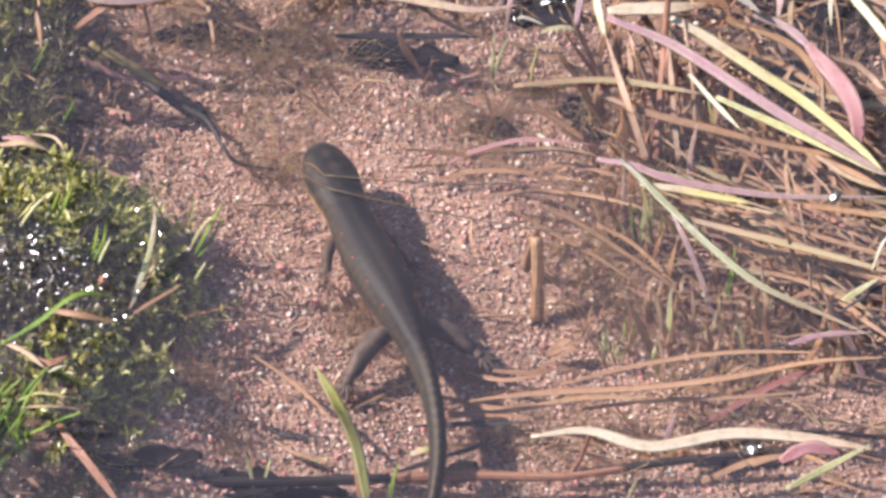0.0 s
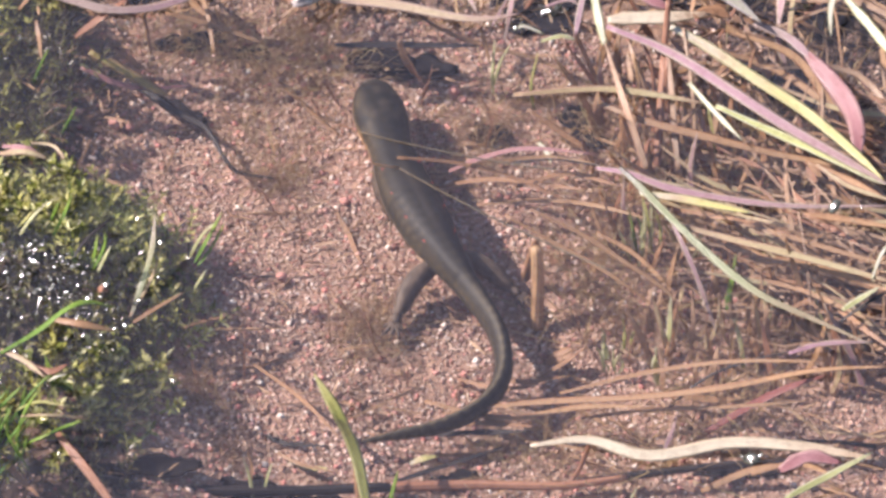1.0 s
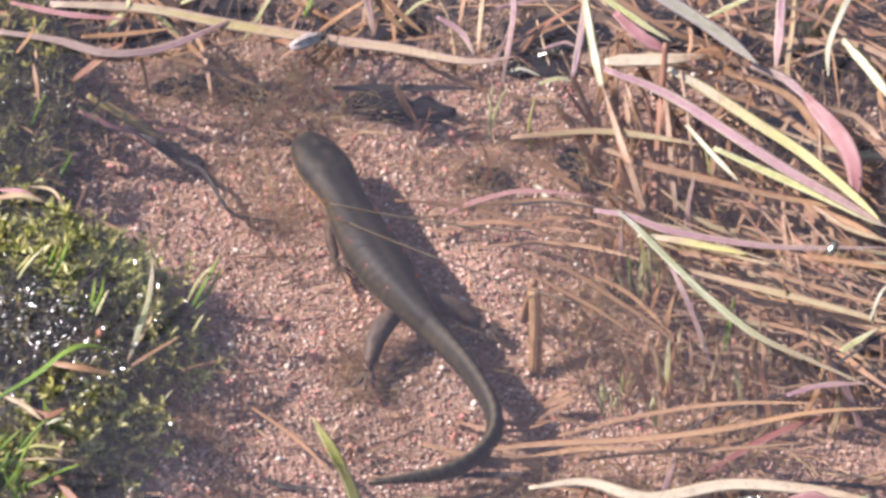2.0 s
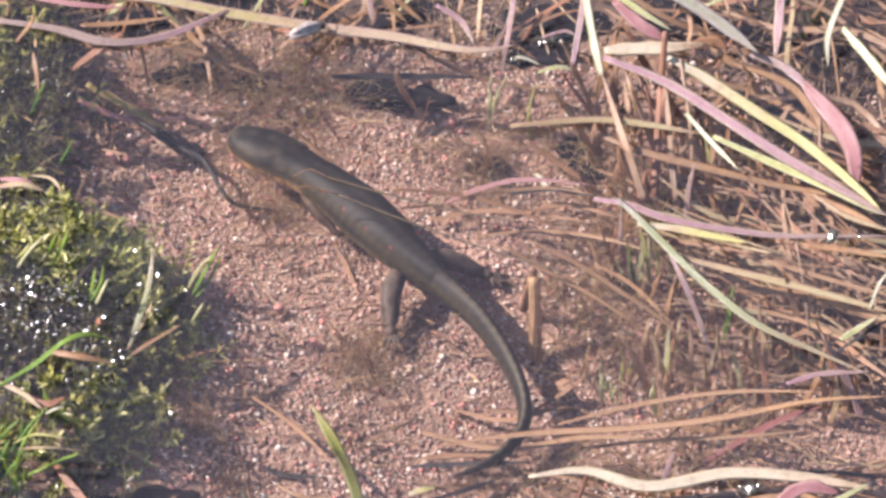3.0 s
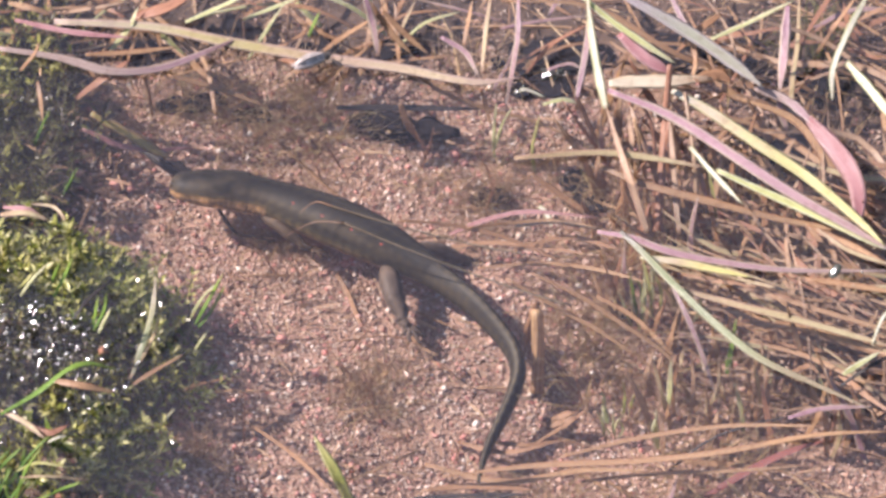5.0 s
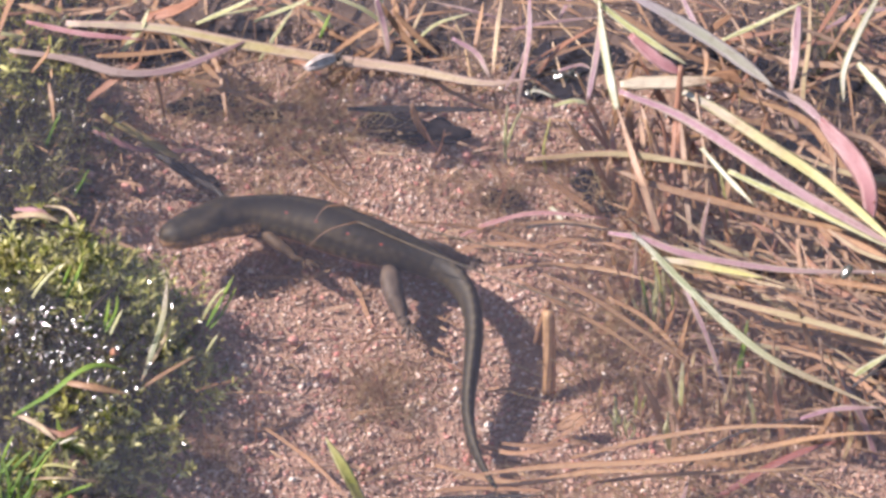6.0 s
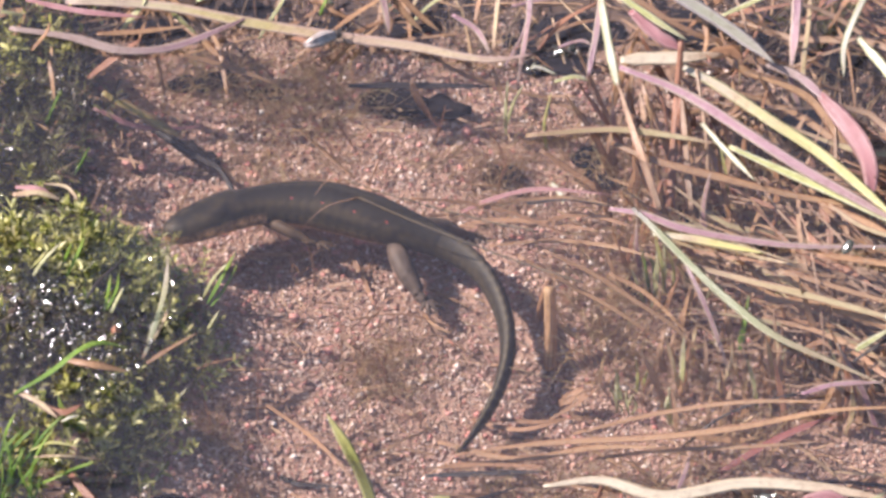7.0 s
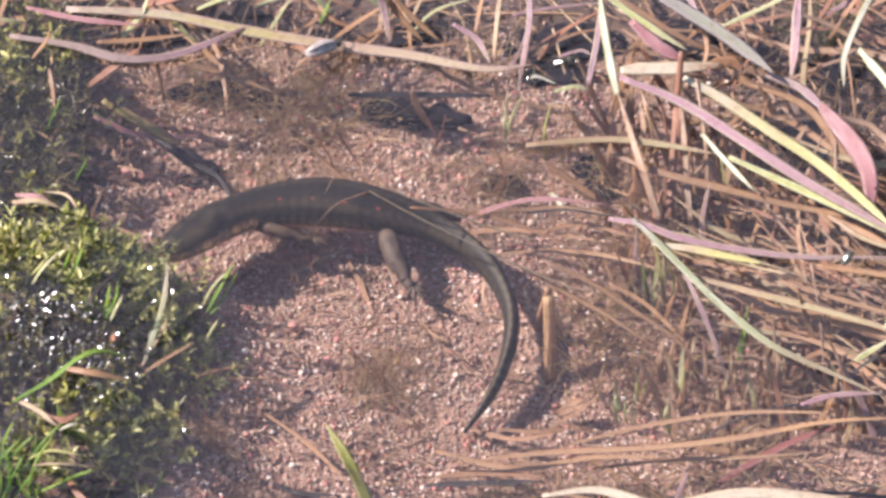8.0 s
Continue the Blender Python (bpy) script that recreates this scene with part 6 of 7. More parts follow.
def build_litter():
    """Broken bits of leaf and stalk that lie between the stems."""
    v = np.array([(-1, -0.06, 0), (-0.4, -0.09, 0.05), (0.4, -0.08, 0.06), (1, -0.04, 0), (1, 0.04, 0.0), (0.4, 0.08, 0.05), (-0.4, 0.09, 0.06), (-1, 0.06, 0),
                  (0, 0, -0.05)])
    f = [(0, 1, 6), (0, 6, 7), (1, 2, 5), (1, 5, 6), (2, 3, 4), (2, 4, 5), (1, 0, 8), (2, 1, 8), (3, 2, 8), (4, 3, 8), (5, 4, 8), (6, 5, 8), (7, 6, 8), (0, 7, 8)]
    cs, ss, ts = [], [], []
    for x0, x1, y0, y1, n, top, turn, spread, big in LITTER:
        x, y = rng.uniform(x0, x1, n), rng.uniform(y0, y1, n)
        z = bed_height(x, y) + 0.0006 + top * rng.random(n) ** 1.8
        cs.append(np.stack([x, y, z], 1))
        s = np.exp(rng.normal(math.log(big), 0.5, n)).clip(0.001, 0.014)
        ss.append(np.stack([s, s * rng.uniform(0.4, 1.1, n) * np.minimum(1.0, 0.0028 / s), s * 0.7], 1))
        r = rng.normal(radians(turn), radians(spread), n)
        for i in range(n):
            ts.append(np.array(Matrix.Rotation(r[i], 3, "Z") @ Matrix.Rotation(rng.normal(0, 0.18), 3, "Y") @ Matrix.Rotation(rng.normal(0, 0.8), 3, "X")))
    ob = pieces_mesh("plant_litter", v, f, np.concatenate(cs), np.concatenate(ss), np.array(ts), M_LITTER, False)
    tagged(ob, "sunken brown litter of broken grass and stalks", "litter", kind="stuff")


def build_sheaf():
    """The many like dead blades that lie through one another beside the open gravel."""
    for i in range(270):
        g = random.Random(500 + i)
        x = g.uniform(0.03, 0.1)
        y = g.uniform(-0.036, 0.046 if i < 150 else 0.005)
        if y > 0.004 and g.random() < 0.54:
            continue
        if x < 0.05 and -0.045 < y < 0.04:
            x += 0.03
        a = radians(g.gauss(157, 17)) if g.random() < 0.8 else radians(g.gauss(95, 20))
        n = g.uniform(0.02, 0.055)
        z0, z1 = g.uniform(0.002, 0.012), g.uniform(0.003, 0.0165)
        d = Vector((math.cos(a), math.sin(a), 0))
        p0, p2 = Vector((x, y, z0)) - d * n / 2, Vector((x, y, z1)) + d * n / 2
        side = Vector((-d.y, d.x, 0)) * n
        p1 = p0.lerp(p2, 0.33) + side * g.gauss(0, 0.07) + Vector((0, 0, g.uniform(0, 0.002)))
        q1 = p0.lerp(p2, 0.67) + side * g.gauss(0, 0.07) + Vector((0, 0, g.uniform(-0.001, 0.002)))
        wide = 0.0004 + 0.0013 * g.random() ** 2 if i < 150 else g.uniform(0.00025, 0.0006)
        (blade if i < 150 and i % 5 < 2 else tangled)(g.choice((TAN, TAN, ORANGE, BROWN, ORANGE, RUST, STRAW, ORANGE)), wide, p0, p1, q1, p2, twist=g.gauss(0, 0.8))


def build_stand():
    """Upright dead stalks and leaf bases of the sheaf."""
    for i in range(170):
        g = random.Random(900 + i)
        back, side = i < 56, i < 84
        x, y = (g.uniform(0.026, 0.054), g.uniform(-0.012, 0.03)) if back else (g.uniform(0.05, 0.082), g.uniform(-0.05, 0.03)) if side else (g.uniform(0.034, 0.072), g.uniform(-0.047, -0.014))
        h = g.uniform(0.008, 0.021) if side else g.uniform(0.005, 0.017)
        lean = Vector((g.gauss(-0.15, 0.3), g.gauss(0.0, 0.25), 1)) * h if side else Vector((g.gauss(0.0, 0.14), g.gauss(0.0, 0.15), 1)) * h
        p0 = Vector((x, y, 0))
        p1 = p0 + lean * 0.5 + Vector((g.gauss(0, 0.0006), g.gauss(0, 0.0006), 0))
        (blade if i % 4 == 0 else tangled)(g.choice((RUST, ORANGE, TAN, BROWN, ORANGE, PINK) if side else (TAN, TAN, ORANGE, STRAW, BROWN, LIME)), g.uniform(0.0007, 0.0017) * (1 if side else 0.85), p0, p1, p0 + lean, twist=g.gauss(0, 0.9), root=0.9)


def build_far_clutter():
    """Drowned stalks, shoots and leaf ends that cross one another along the far side."""
    for i in range(150):
        g = random.Random(1500 + i)
        x, y = g.uniform(-0.085, 0.085), g.uniform(0.041, 0.066)
        a = radians(g.choice((g.gauss(165, 22), g.gauss(80, 25), g.gauss(25, 20))))
        n = g.uniform(0.006, 0.022)
        d = Vector((math.cos(a), math.sin(a), 0)) * n / 2
        z = g.uniform(0.003, 0.014)
        p0, p2 = Vector((x, y, z)) - d, Vector((x, y, z + g.uniform(-0.002, 0.006))) + d
        p1 = (p0 + p2) / 2 + Vector((g.gauss(0, 0.08) * n, g.gauss(0, 0.08) * n, 0.001))
        if x > 0 and i % 2:
            continue
        tangled(g.choice((BROWN, BROWN, RUST, PINK) if x > 0 else (BROWN, BROWN, RUST, TAN, TAN, ORANGE, PINK, LIME)), g.uniform(0.0004, 0.0013), p0, p1, p2, twist=g.gauss(0, 0.9))


def build_tangle():
    ob = mesh_object("dead_grass_tangle", tangle[0], tangle[1], TAN, uvs=tangle[2])
    for m in (BROWN, RUST, STRAW, PINK, LIME, ORANGE):
        ob.data.materials.append(m)
    ob.data.polygons.foreach_set("material_index", tangle[3])
    tagged(ob, "tangle of thin tan and brown dead grass under water", "dead grass", kind="stuff")


# Added beads, tilted to the sun-camera half vector so that they throw glints.
def build_glint_beads():
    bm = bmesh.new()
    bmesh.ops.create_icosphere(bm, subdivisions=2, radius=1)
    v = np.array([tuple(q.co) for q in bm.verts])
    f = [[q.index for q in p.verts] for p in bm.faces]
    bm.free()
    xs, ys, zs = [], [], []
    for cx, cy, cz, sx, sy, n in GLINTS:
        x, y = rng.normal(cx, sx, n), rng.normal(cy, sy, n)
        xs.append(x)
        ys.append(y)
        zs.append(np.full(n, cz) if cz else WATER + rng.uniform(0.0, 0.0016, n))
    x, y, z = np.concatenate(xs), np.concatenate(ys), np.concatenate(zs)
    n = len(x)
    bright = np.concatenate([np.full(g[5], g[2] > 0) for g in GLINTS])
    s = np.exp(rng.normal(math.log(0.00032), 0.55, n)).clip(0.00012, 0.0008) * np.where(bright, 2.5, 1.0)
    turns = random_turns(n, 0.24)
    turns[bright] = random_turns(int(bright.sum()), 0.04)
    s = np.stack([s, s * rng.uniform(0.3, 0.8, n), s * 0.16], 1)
    ob = pieces_mesh("glint_beads", v, f, np.stack([x, y, z], 1), s, np.einsum("ij,njk->nik", np.array(Matrix.Rotation(0.6, 3, (0.577, -0.817, 0))), turns), M_GLINT)
    tagged(ob, "flat dark wet beads added and tilted to mirror the sun as glints", "droplets", kind="stuff")


def build_pebbles():
    g = random.Random(5)
    for x, y, r in PEBBLES:
        bm = bmesh.new()
        bmesh.ops.create_icosphere(bm, subdivisions=2, radius=r)
        for q in bm.verts:
            q.co *= 1 + 0.22 * noise.noise(q.co * (1.2 / r) + Vector((x * 900, y * 900, 0)))
            q.co.z *= 0.7
        me = bpy.data.meshes.new("pebble")
        bm.to_mesh(me)
        bm.free()
        me.materials.append(M_PEBBLE)
        me.polygons.foreach_set("use_smooth", [True] * len(me.polygons))
        ob = new("pebble", me)
        ob.matrix_basis = Matrix.Translation((x, y, r * 0.35)) @ Matrix.Rotation(g.uniform(0, 6), 4, "Z")
        tagged(ob, "small rounded pink pebble on the gravel bed", "pebble", "pebbles on the bed")


def build_insect(place, turn):
    """A small grey winged insect that sits on the floating blade."""
    base = new("insect")
    tagged(base, "small grey winged insect resting on a floating blade", "insect")
    v, f, uv = tube([(-0.002, 0, 0.0008), (0, 0, 0.0009), (0.0016, 0, 0.0009)], [0.0003, 0.0006, 0.0005], 10, 8)
    child(mesh_object("abdomen", v, f, M_SHELL, uvs=uv), base)
    ball("insect_head", 0.0006, M_SHELL, base, (0.0021, 0, 0.0009), (1, 1.1, 0.9))
    for side in (1, -1):
        v, f, uv = ribbon([(0.0016, side * 0.0003, 0.0014), (-0.001, side * 0.0004, 0.0018), (-0.0034, side * 0.0003, 0.0013)], 0.0021,
                          face=(0, side * 0.5, 0.85), root=0.5, fold=-0.2, count=10)
        child(mesh_object("wing", v, f, M_WING, uvs=uv), base)
        for k in (-1, 0, 1):
            v, f, uv = tube([(0.001 + k * 0.0006, side * 0.0003, 0.0007), (0.0012 + k * 0.001, side * 0.0012, 0.0011), (0.0013 + k * 0.0014, side * 0.002, 0.0)],
                            [0.00012, 0.0001, 0.00007], 5, 6)
            child(mesh_object("insect_leg", v, f, M_SHELL, uvs=uv), base)
        v, f, uv = tube([(0.0024, side * 0.0002, 0.0011), (0.0032, side * 0.0006, 0.0014), (0.004, side * 0.0012, 0.0013)], [0.00008, 0.00007, 0.00004], 5, 6)
        child(mesh_object("antenna", v, f, M_SHELL, uvs=uv), base)
    base.matrix_basis = Matrix.Translation(place) @ Matrix.Rotation(radians(turn), 4, "Z") @ Matrix.Scale(1.2, 4)


ALGAE_ON_GRAVEL = [(-0.0207, 0.0297, 0.90), (-0.0296, 0.0325, 0.80), (-0.0386, 0.0381, 0.90), (-0.0445, 0.0394, 0.80), (-0.0112, -0.0301, 0.80), (-0.0405, -0.0500, 0.60), (-0.0464, -0.0403, 0.50), (-0.0310, 0.0087, 0.80), (-0.0271, 0.0060, 0.70), (-0.0218, 0.0368, 0.90), (-0.0145, -0.0323, 0.60), (0.0067, 0.0188, 0.50), (-0.0020, 0.0187, 0.60), (0.0067, 0.0064, 0.60), (-0.0215, 0.0185, 0.50), (-0.0342, 0.0184, 0.60), (0.0096, 0.0230, 0.60), (-0.0355, 0.0310, 0.80), (-0.0248, 0.0403, 0.90), (-0.0514, 0.0379, 0.80), (0.0037, 0.0471, 0.90), (0.0099, -0.0593, 0.90)]
ALGAE_AMONG_STEMS = [(0.0398, -0.0335, 0.70), (0.0530, -0.0334, 0.90), (0.0220, -0.0125, 0.80), (0.0213, 0.0189, 0.80), (0.0385, -0.0015, 1.30), (0.0501, 0.0027, 1.30), (0.0618, 0.0055, 1.30), (0.0574, -0.0122, 1.30), (0.0710, -0.0067, 1.30), (0.0329, 0.0121, 1.00), (0.0505, 0.0192, 1.20), (0.0653, 0.0235, 1.20), (0.0260, 0.0011, 0.90), (0.0332, -0.0592, 1.10), (0.0193, -0.0554, 0.90), (0.0473, -0.0515, 1.10), (0.0255, -0.0270, 1.10), (0.0240, -0.0190, 0.90)]
LITTER = [(0.03, 0.09, -0.06, 0.075, 130, 0.005, 160, 22, 0.006),
          (-0.09, 0.09, 0.044, 0.09, 460, 0.005, 10, 55, 0.003),
          (-0.015, 0.09, -0.085, -0.042, 60, 0.002, 168, 18, 0.004),
          (-0.06, -0.01, -0.085, -0.042, 25, 0.001, 168, 40, 0.003),
          (-0.07, 0.03, -0.05, 0.045, 1500, 0.0008, 0, 90, 0.0009),
          # level bits on open gravel, put in for streaky shadows of algae
          (-0.05, 0.03, -0.055, 0.04, 70, 0.001, 0, 25, 0.0028),
          (0.036, 0.09, -0.06, 0.06, 120, 0.001, 150, 50, 0.004),
          (-0.095, -0.055, 0.0, 0.085, 500, 0.012, 60, 50, 0.0018)]
PEBBLES = [(-0.0565, 0.0187, 0.0013), (-0.0239, 0.0285, 0.0009), (0.0018, 0.0271, 0.0010), (0.0033, 0.0250, 0.0008), (-0.0541, 0.0182, 0.0009), (-0.0639, 0.0210, 0.0010), (-0.0168, 0.0001, 0.0008), (-0.0273, -0.0180, 0.0009), (-0.0214, -0.0259, 0.0008)]
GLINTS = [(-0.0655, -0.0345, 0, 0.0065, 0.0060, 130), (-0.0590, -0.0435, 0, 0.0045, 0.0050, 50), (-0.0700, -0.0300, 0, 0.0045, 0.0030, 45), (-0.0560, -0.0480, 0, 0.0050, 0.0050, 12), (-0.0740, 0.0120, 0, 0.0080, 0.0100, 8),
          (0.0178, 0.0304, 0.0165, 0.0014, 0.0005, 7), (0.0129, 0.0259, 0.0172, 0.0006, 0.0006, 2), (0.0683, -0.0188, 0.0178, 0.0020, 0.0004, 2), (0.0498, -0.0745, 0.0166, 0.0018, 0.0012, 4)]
WEED = [(-0.0560, -0.0570), (-0.0720, 0.0133), (-0.0740, 0.0244), (-0.0720, 0.0386), (-0.0764, 0.0471), (0.0650, 0.0514)]
build_mat()
build_shoots()
build_leaves("drowned_leaves", M_LITTER_LEAF, 4200, (-0.1, -0.04, -0.05, 0.085), (0.0012, 0.003), 1.3, "small brown dead leaves among the water plants", 0.0005, slim=0.8)
build_leaves("sunken_leaves", M_LEAF, 3600, (-0.1, -0.055, -0.006, 0.085), (0.0015, 0.004), 1.3, "sunken olive leaves of water plants at the far bank", -0.0005, only=0.02)
build_algae()
build_brown_algae()
build_sprigs()
build_weed()
build_litter()
build_sheaf()
build_stand()
build_far_clutter()
build_tangle()
build_glint_beads()
build_pebbles()
build_insect((-0.0226, 0.0308, 0.0176), 31)


swim_rows = []
swim_keys = []


def swim(*key):
    """The newt at one time: seconds, the place of its back's middle and the way its back runs, nose to tail, at even stations."""
    swim_keys.append(key)


def between(t):
    """The newt's place and bends at any time, glided from key to key without overshoot."""
    k = np.array(swim_keys)
    i = int(np.clip(np.searchsorted(k[:, 0], t, "right") - 1, 0, len(k) - 2))
    h = np.diff(k[:, 0])
    d = np.diff(k[:, 1:], axis=0) / h[:, None]
    m = np.zeros_like(k[:, 1:])
    both = d[:-1] * d[1:] > 0
    m[1:-1] = np.where(both, 2 * d[:-1] * d[1:] / np.where(both, d[:-1] + d[1:], 1), 0)
    u = (t - k[i, 0]) / h[i]
    a, b = k[i, 1:], k[i + 1, 1:]
    return ((1 + 2 * u) * (1 - u) ** 2 * a + u * (1 - u) ** 2 * h[i] * m[i] + u * u * (3 - 2 * u) * b + u * u * (u - 1) * h[i] * m[i + 1])


def bend(t, x, y, *turns):
    """Poses of all the newt's pieces for one time."""
    fine = np.linspace(0, 1, PIECES * 4 + 1)
    way = np.radians(np.interp(fine, STATIONS, turns))
    way = np.convolve(np.pad(way, 10, mode="edge"), np.hanning(23)[1:-1] / np.hanning(23).sum(), "valid")
    step = LENGTH / (len(fine) - 1)
    px = np.concatenate([[0], np.cumsum(np.cos(way[:-1]) * step)])
    py = np.concatenate([[0], np.cumsum(np.sin(way[:-1]) * step)])
    px += x - np.interp(0.33, fine, px)
    py += y - np.interp(0.33, fine, py)
    heading = float(np.interp(0.33, fine, way)) + math.pi
    base = Matrix.Translation((x, y, 0)) @ Matrix.Rotation(heading, 4, "Z")
    inv, poses = base.inverted(), []
    for s in piece_mid:
        a = float(np.interp(s, fine, way)) + math.pi
        h = spine_height(s)
        pitch = math.atan2(spine_height(s + 0.02) - spine_height(s - 0.02), 0.04 * LENGTH)
        m = Matrix.Translation((float(np.interp(s, fine, px)), float(np.interp(s, fine, py)), h)) @ Matrix.Rotation(a, 4, "Z") @ Matrix.Rotation(pitch, 4, "Y")
        # it leans over a little while it hangs still, so that a strip of belly shows
        roll = float(np.interp(t, [0, 3.8, 4.6, 8], [0, 4, 20, 24]) * np.interp(s, [0, 0.2, 0.42, 0.6], [1.2, 1.0, 0.35, 0]))
        poses.append(inv @ m @ Matrix.Rotation(radians(roll), 4, "X"))
    swim_rows.append((t, base, poses))


def lay(a, b):
    """A pose at a whose x axis points to b."""
    d = (Vector(b) - Vector(a)).normalized()
    y = Vector((0, 0, 1)).cross(d).normalized()
    return Matrix.Translation(a) @ Matrix((d, y, d.cross(y))).transposed().to_4x4()


def floating_stem(mat, label, length, tip_length, radius):
    """A thin dead stem afloat; its tip is a piece of its own that bends down over the newt's back."""
    base = new("floating_stem")
    tagged(base, label, "stem", "floating stems")
    v, f, uv = tube([(0, 0, 0), (length * 0.3, 0.0006, -0.0002), (length * 0.7, 0.0009, 0.0002), (length, 0, 0)], [radius, radius * 0.9, radius * 0.7], 7, 16)
    child(mesh_object("stalk", v, f, mat, uvs=uv), base)
    v, f, uv = tube([(0, 0, 0), (tip_length * 0.5, -0.0011, 0.0007), (tip_length, 0, 0)], [radius * 0.72, radius * 0.6, radius * 0.3], 7, 10)
    tip = child(mesh_object("stalk_tip", v, f, BROWN, uvs=uv), base)
    return base, tip


def motions():
    swim(0.0, -0.0103, -0.0281, -74, -72, -70, -67, -69, -74, -79, -87, -99, -98, -98)
    swim(0.1, -0.0100, -0.0283, -86, -77, -64, -67, -74, -79, -87, -90, -90, -90, -90)
    swim(0.3, -0.0101, -0.0257, -86, -88, -82, -78, -79, -71, -77, -120, -125, -125, -125)
    swim(0.4, -0.0085, -0.0224, -84, -86, -77, -72, -85, -90, -64, -75, -143, -142, -142)
    swim(0.5, -0.0077, -0.0192, -84, -82, -77, -68, -72, -104, -111, -80, -30, -1, -2)
    swim(0.6, -0.0068, -0.0153, -83, -81, -74, -65, -60, -85, -119, -124, -65, -21, -21)
    swim(0.7, -0.0057, -0.0125, -80, -79, -74, -68, -64, -70, -94, -142, -134, -125, -125)
    swim(0.8, -0.0043, -0.0107, -82, -77, -70, -68, -61, -66, -78, -137, -155, -162, -162)
    swim(1.0, -0.0039, -0.0110, -79, -78, -75, -69, -65, -62, -64, -91, -145, -174, -172)
    swim(1.2, -0.0066, -0.0117, -80, -78, -76, -65, -61, -64, -61, -119, -162, -174, -174)
    swim(1.5, -0.0095, -0.0154, -81, -78, -77, -68, -64, -61, -61, -76, -136, -182, -184)
    swim(2.8, -0.0111, -0.0050, -24, -36, -49, -55, -53, -53, -49, -59, -129, -160, -162)
    swim(3.0, -0.0112, -0.0057, -28, -36, -44, -51, -53, -49, -55, -64, -80, -135, -170)
    swim(3.2, -0.0130, -0.0049, -32, -41, -50, -48, -43, -50, -58, -70, -86, -132, -175)
    swim(3.5, -0.0150, -0.0032, -26, -39, -50, -53, -46, -52, -57, -68, -89, -135, -180)
    swim(4.0, -0.0140, -0.0027, -25, -36, -49, -48, -45, -49, -57, -66, -92, -145, -184)
    swim(4.5, -0.0134, -0.0026, -0, -15, -37, -53, -44, -43, -50, -86, -87, -71, -71)
    swim(4.7, -0.0158, 0.0010, -3, -15, -32, -38, -40, -44, -48, -48, -110, -122, -99)
    swim(5.8, -0.0160, -0.0012, 28, 16, -10, -17, -24, -37, -67, -97, -103, -73, -69)
    swim(6.0, -0.0189, -0.0001, 36, 23, -8, -27, -22, -33, -76, -95, -95, -76, -57)
    swim(6.2, -0.0172, 0.0006, 37, 18, -2, -22, -24, -40, -61, -97, -103, -85, -73)
    swim(6.4, -0.0176, 0.0020, 40, 28, 4, -20, -24, -25, -50, -81, -101, -106, -95)
    swim(6.6, -0.0180, 0.0004, 37, 25, 7, -21, -24, -25, -52, -78, -104, -116, -116)
    swim(7.2, -0.0182, -0.0008, 37, 25, 6, -16, -25, -33, -61, -78, -98, -115, -131)
    swim(7.6, -0.0193, 0.0018, 42, 33, 11, -9, -24, -27, -57, -81, -97, -107, -106)
    swim(8.0, -0.0203, 0.0035, 45, 39, 18, -4, -16, -30, -51, -71, -100, -113, -127)
    for tenth in range(81):
        bend(tenth / 10, *between(tenth / 10))
    walk(newt, [(t, b) for t, b, _ in swim_rows])
    for i, piece in enumerate(newt_pieces):
        walk(piece, [(t, p[i]) for t, _, p in swim_rows])
    # the two stems are pushed along by the back under them
    for stalk, length, rows in ((stem_low, LOW_LENGTH, LOW_ROWS), (stem_high, HIGH_LENGTH, HIGH_ROWS)):
        base, tip = stalk
        walk(base, [(t, lay(a, j)) for t, a, j, _ in rows])
        walk(tip, [(t, lay(a, j).inverted() @ lay(Vector(a) + (Vector(j) - Vector(a)).normalized() * length, e)) for t, a, j, e in rows])
    # legs paddle: hind legs trail while it glides, stand out when it hangs still
    for leg, side, s in newt_legs:
        y = side * half_width(s) * 0.75
        strokes = HIND if s > 0.3 else FRONT
        walk(leg, [(t, pose(0, y, -0.002, 0, 0, side * (a if side > 0 else b))) for t, a, b in strokes])


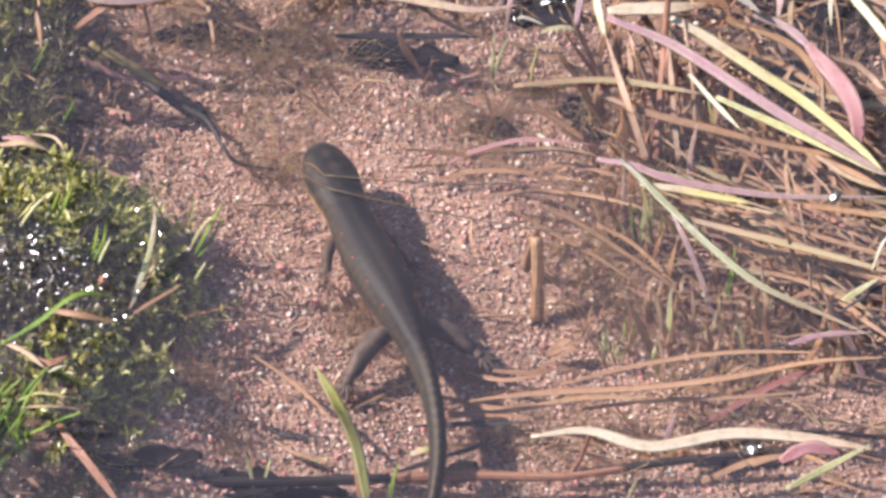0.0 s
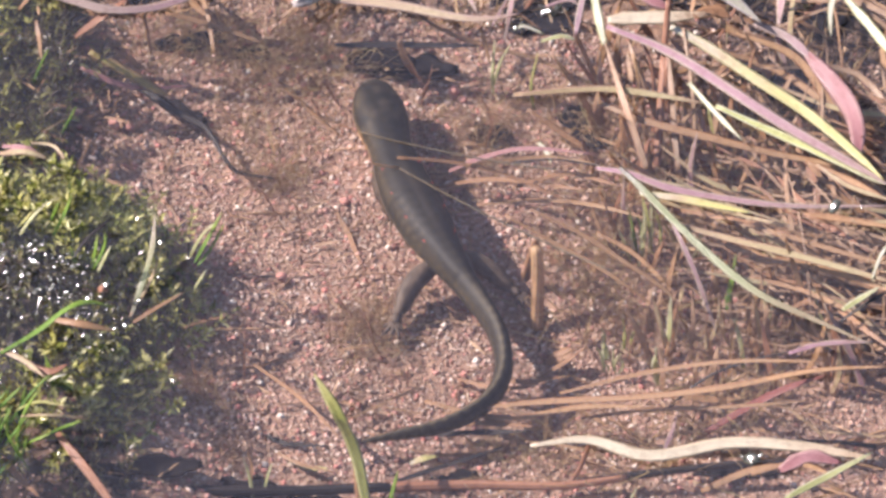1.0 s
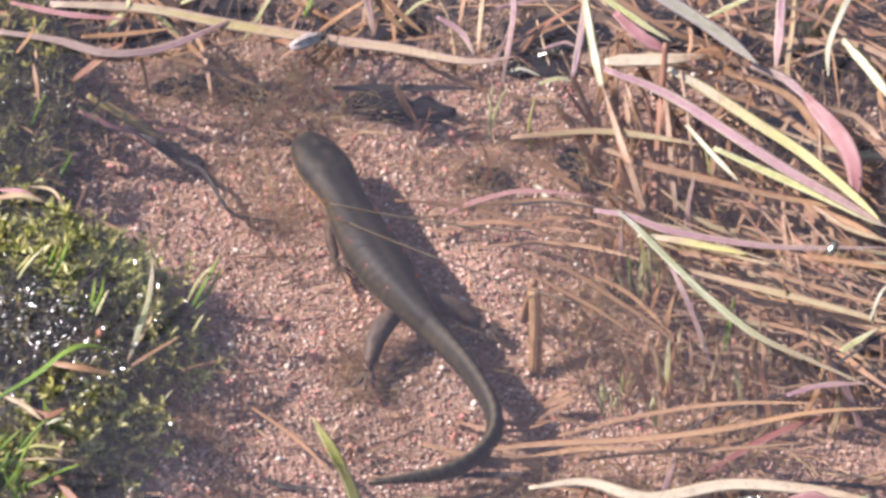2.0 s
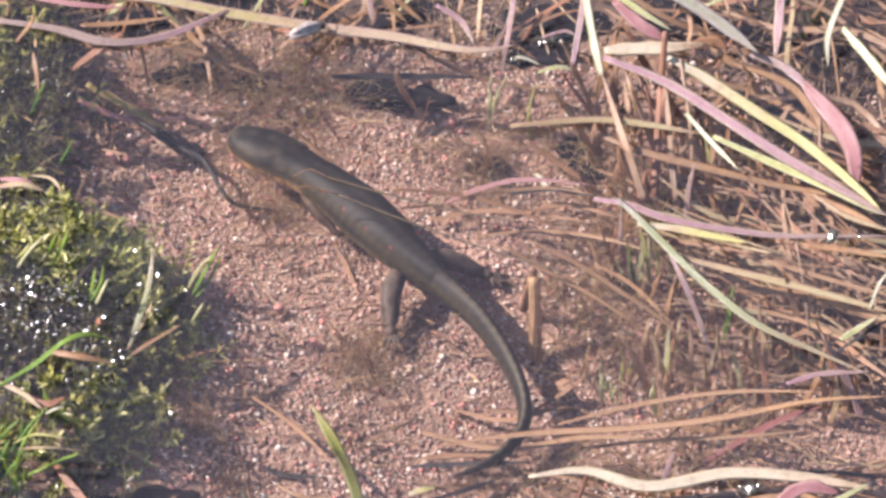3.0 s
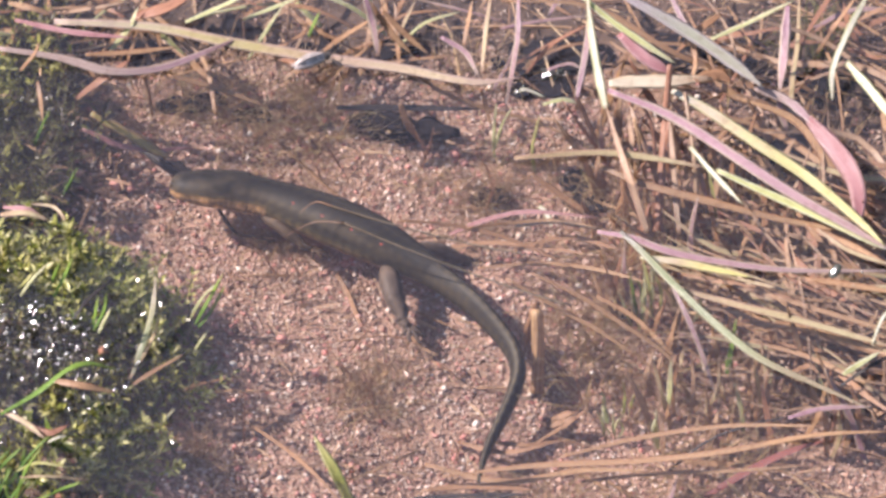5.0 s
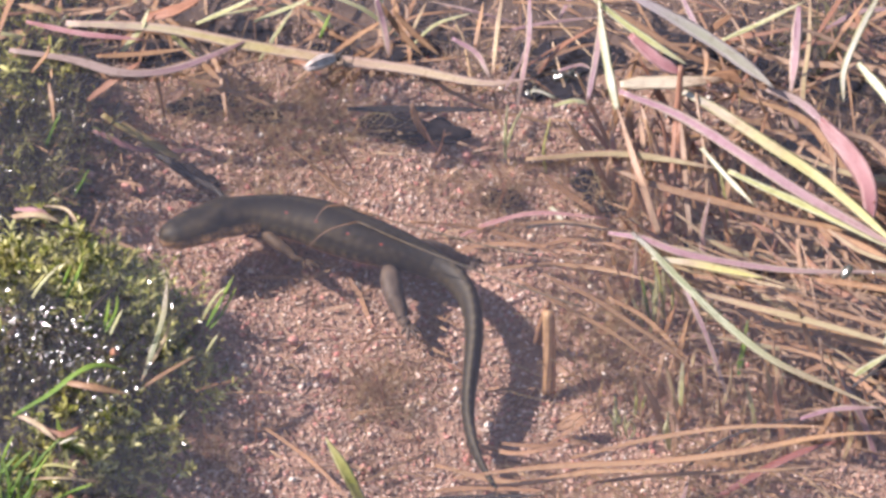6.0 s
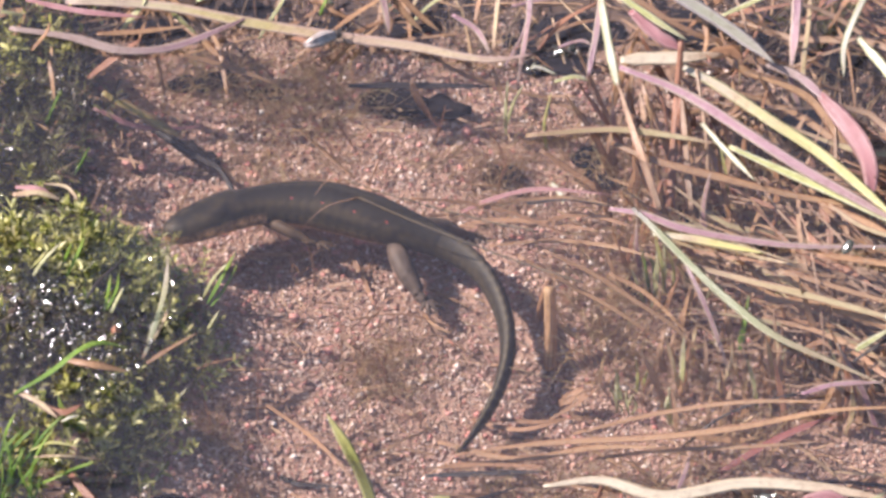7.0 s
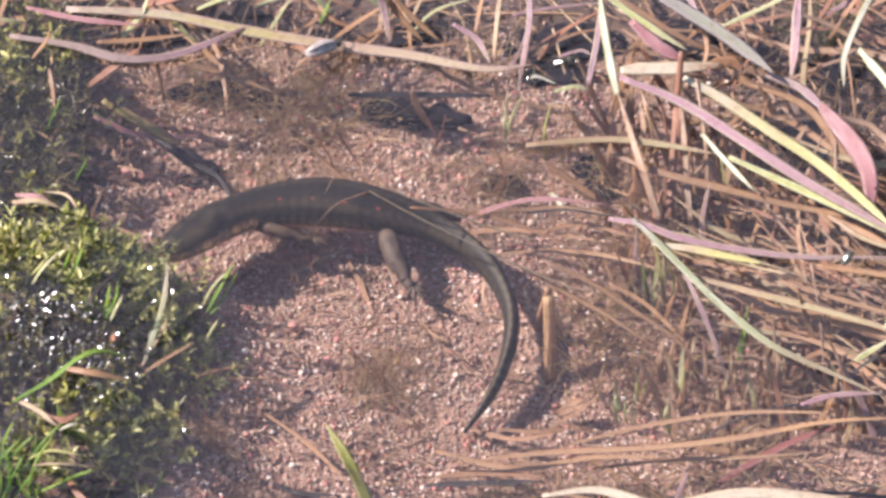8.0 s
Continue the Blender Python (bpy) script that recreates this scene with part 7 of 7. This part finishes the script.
HIND = [(0.0, 15, 24), (0.3, 35, 10), (0.6, 40, 38), (1.0, 15, 36), (1.5, 20, 26), (2.8, 15, 24), (3.2, 42, 20), (4.0, 38, 18), (4.7, 40, 15),
        (5.8, 22, 35), (6.6, 28, 30), (7.2, 36, 30), (8.0, 24, 30)]
FRONT = [(0.0, 40, 40), (0.6, 68, 60), (1.0, 70, 60), (1.5, 55, 50), (2.8, 65, 55), (4.0, 72, 60), (4.7, 70, 60), (5.8, 35, 45), (8.0, 35, 45)]
LOW_LENGTH = 0.0418
LOW_ROWS = [
    (0.0, (0.0213, -0.0232, 0.0140), (-0.0174, -0.0158, 0.0166), (-0.0278, -0.0122, 0.0164)),
    (0.3, (0.0248, -0.0262, 0.0140), (-0.0140, -0.0110, 0.0166), (-0.0245, -0.0095, 0.0164)),
    (0.6, (0.0273, -0.0280, 0.0140), (-0.0090, -0.0072, 0.0166), (-0.0204, -0.0085, 0.0164)),
    (1.0, (0.0282, -0.0300, 0.0140), (-0.0075, -0.0083, 0.0166), (-0.0188, -0.0098, 0.0164)),
    (1.5, (0.0256, -0.0300, 0.0140), (-0.0119, -0.0116, 0.0166), (-0.0230, -0.0125, 0.0164)),
    (2.8, (0.0213, -0.0232, 0.0140), (-0.0175, -0.0071, 0.0166), (-0.0279, -0.0069, 0.0164)),
    (3.5, (0.0213, -0.0232, 0.0140), (-0.0175, -0.0060, 0.0166), (-0.0279, -0.0058, 0.0164)),
    (4.5, (0.0213, -0.0232, 0.0140), (-0.0176, -0.0053, 0.0166), (-0.0280, -0.0058, 0.0164)),
    (4.7, (0.0213, -0.0232, 0.0140), (-0.0189, -0.0050, 0.0166), (-0.0285, -0.0034, 0.0110)),
    (5.8, (0.0213, -0.0232, 0.0140), (-0.0182, -0.0061, 0.0166), (-0.0268, -0.0083, 0.0110)),
    (6.4, (0.0213, -0.0232, 0.0140), (-0.0164, -0.0027, 0.0166), (-0.0248, -0.0066, 0.0110)),
    (7.2, (0.0213, -0.0232, 0.0140), (-0.0194, -0.0046, 0.0166), (-0.0282, -0.0091, 0.0110)),
    (8.0, (0.0213, -0.0232, 0.0140), (-0.0161, -0.0010, 0.0166), (-0.0261, -0.0072, 0.0110)),
]
HIGH_LENGTH = 0.0341
HIGH_ROWS = [
    (0.0, (0.0139, -0.0112, 0.0140), (-0.0193, -0.0122, 0.0166), (-0.0256, -0.0100, 0.0164)),
    (0.3, (0.0170, -0.0085, 0.0140), (-0.0170, -0.0070, 0.0166), (-0.0230, -0.0068, 0.0164)),
    (0.6, (0.0200, -0.0060, 0.0140), (-0.0140, -0.0012, 0.0166), (-0.0200, -0.0018, 0.0164)),
    (1.0, (0.0190, -0.0060, 0.0140), (-0.0141, 0.0003, 0.0166), (-0.0200, 0.0000, 0.0164)),
    (1.5, (0.0165, -0.0090, 0.0140), (-0.0175, -0.0060, 0.0166), (-0.0235, -0.0060, 0.0164)),
    (2.8, (0.0139, -0.0112, 0.0140), (-0.0194, -0.0034, 0.0166), (-0.0257, -0.0032, 0.0164)),
    (3.5, (0.0139, -0.0112, 0.0140), (-0.0194, -0.0023, 0.0166), (-0.0257, -0.0021, 0.0164)),
    (4.5, (0.0139, -0.0112, 0.0140), (-0.0195, -0.0016, 0.0166), (-0.0258, -0.0019, 0.0164)),
    (4.7, (0.0139, -0.0112, 0.0140), (-0.0209, -0.0014, 0.0166), (-0.0266, -0.0007, 0.0135)),
    (5.8, (0.0139, -0.0112, 0.0140), (-0.0202, -0.0025, 0.0166), (-0.0254, -0.0040, 0.0135)),
    (6.4, (0.0139, -0.0112, 0.0140), (-0.0183, 0.0009, 0.0166), (-0.0234, -0.0016, 0.0135)),
    (7.2, (0.0139, -0.0112, 0.0140), (-0.0213, -0.0010, 0.0166), (-0.0266, -0.0039, 0.0135)),
    (8.0, (0.0139, -0.0112, 0.0140), (-0.0181, 0.0027, 0.0166), (-0.0241, -0.0013, 0.0135)),
]
stem_low = floating_stem(WET_STEM, "thin wet tan dead stem afloat across the newt's back", LOW_LENGTH, 0.0115, 0.00017)
stem_high = floating_stem(WET_STEM, "thin wet tan dead stem afloat over the newt's neck", HIGH_LENGTH, 0.006, 0.00017)


motions()
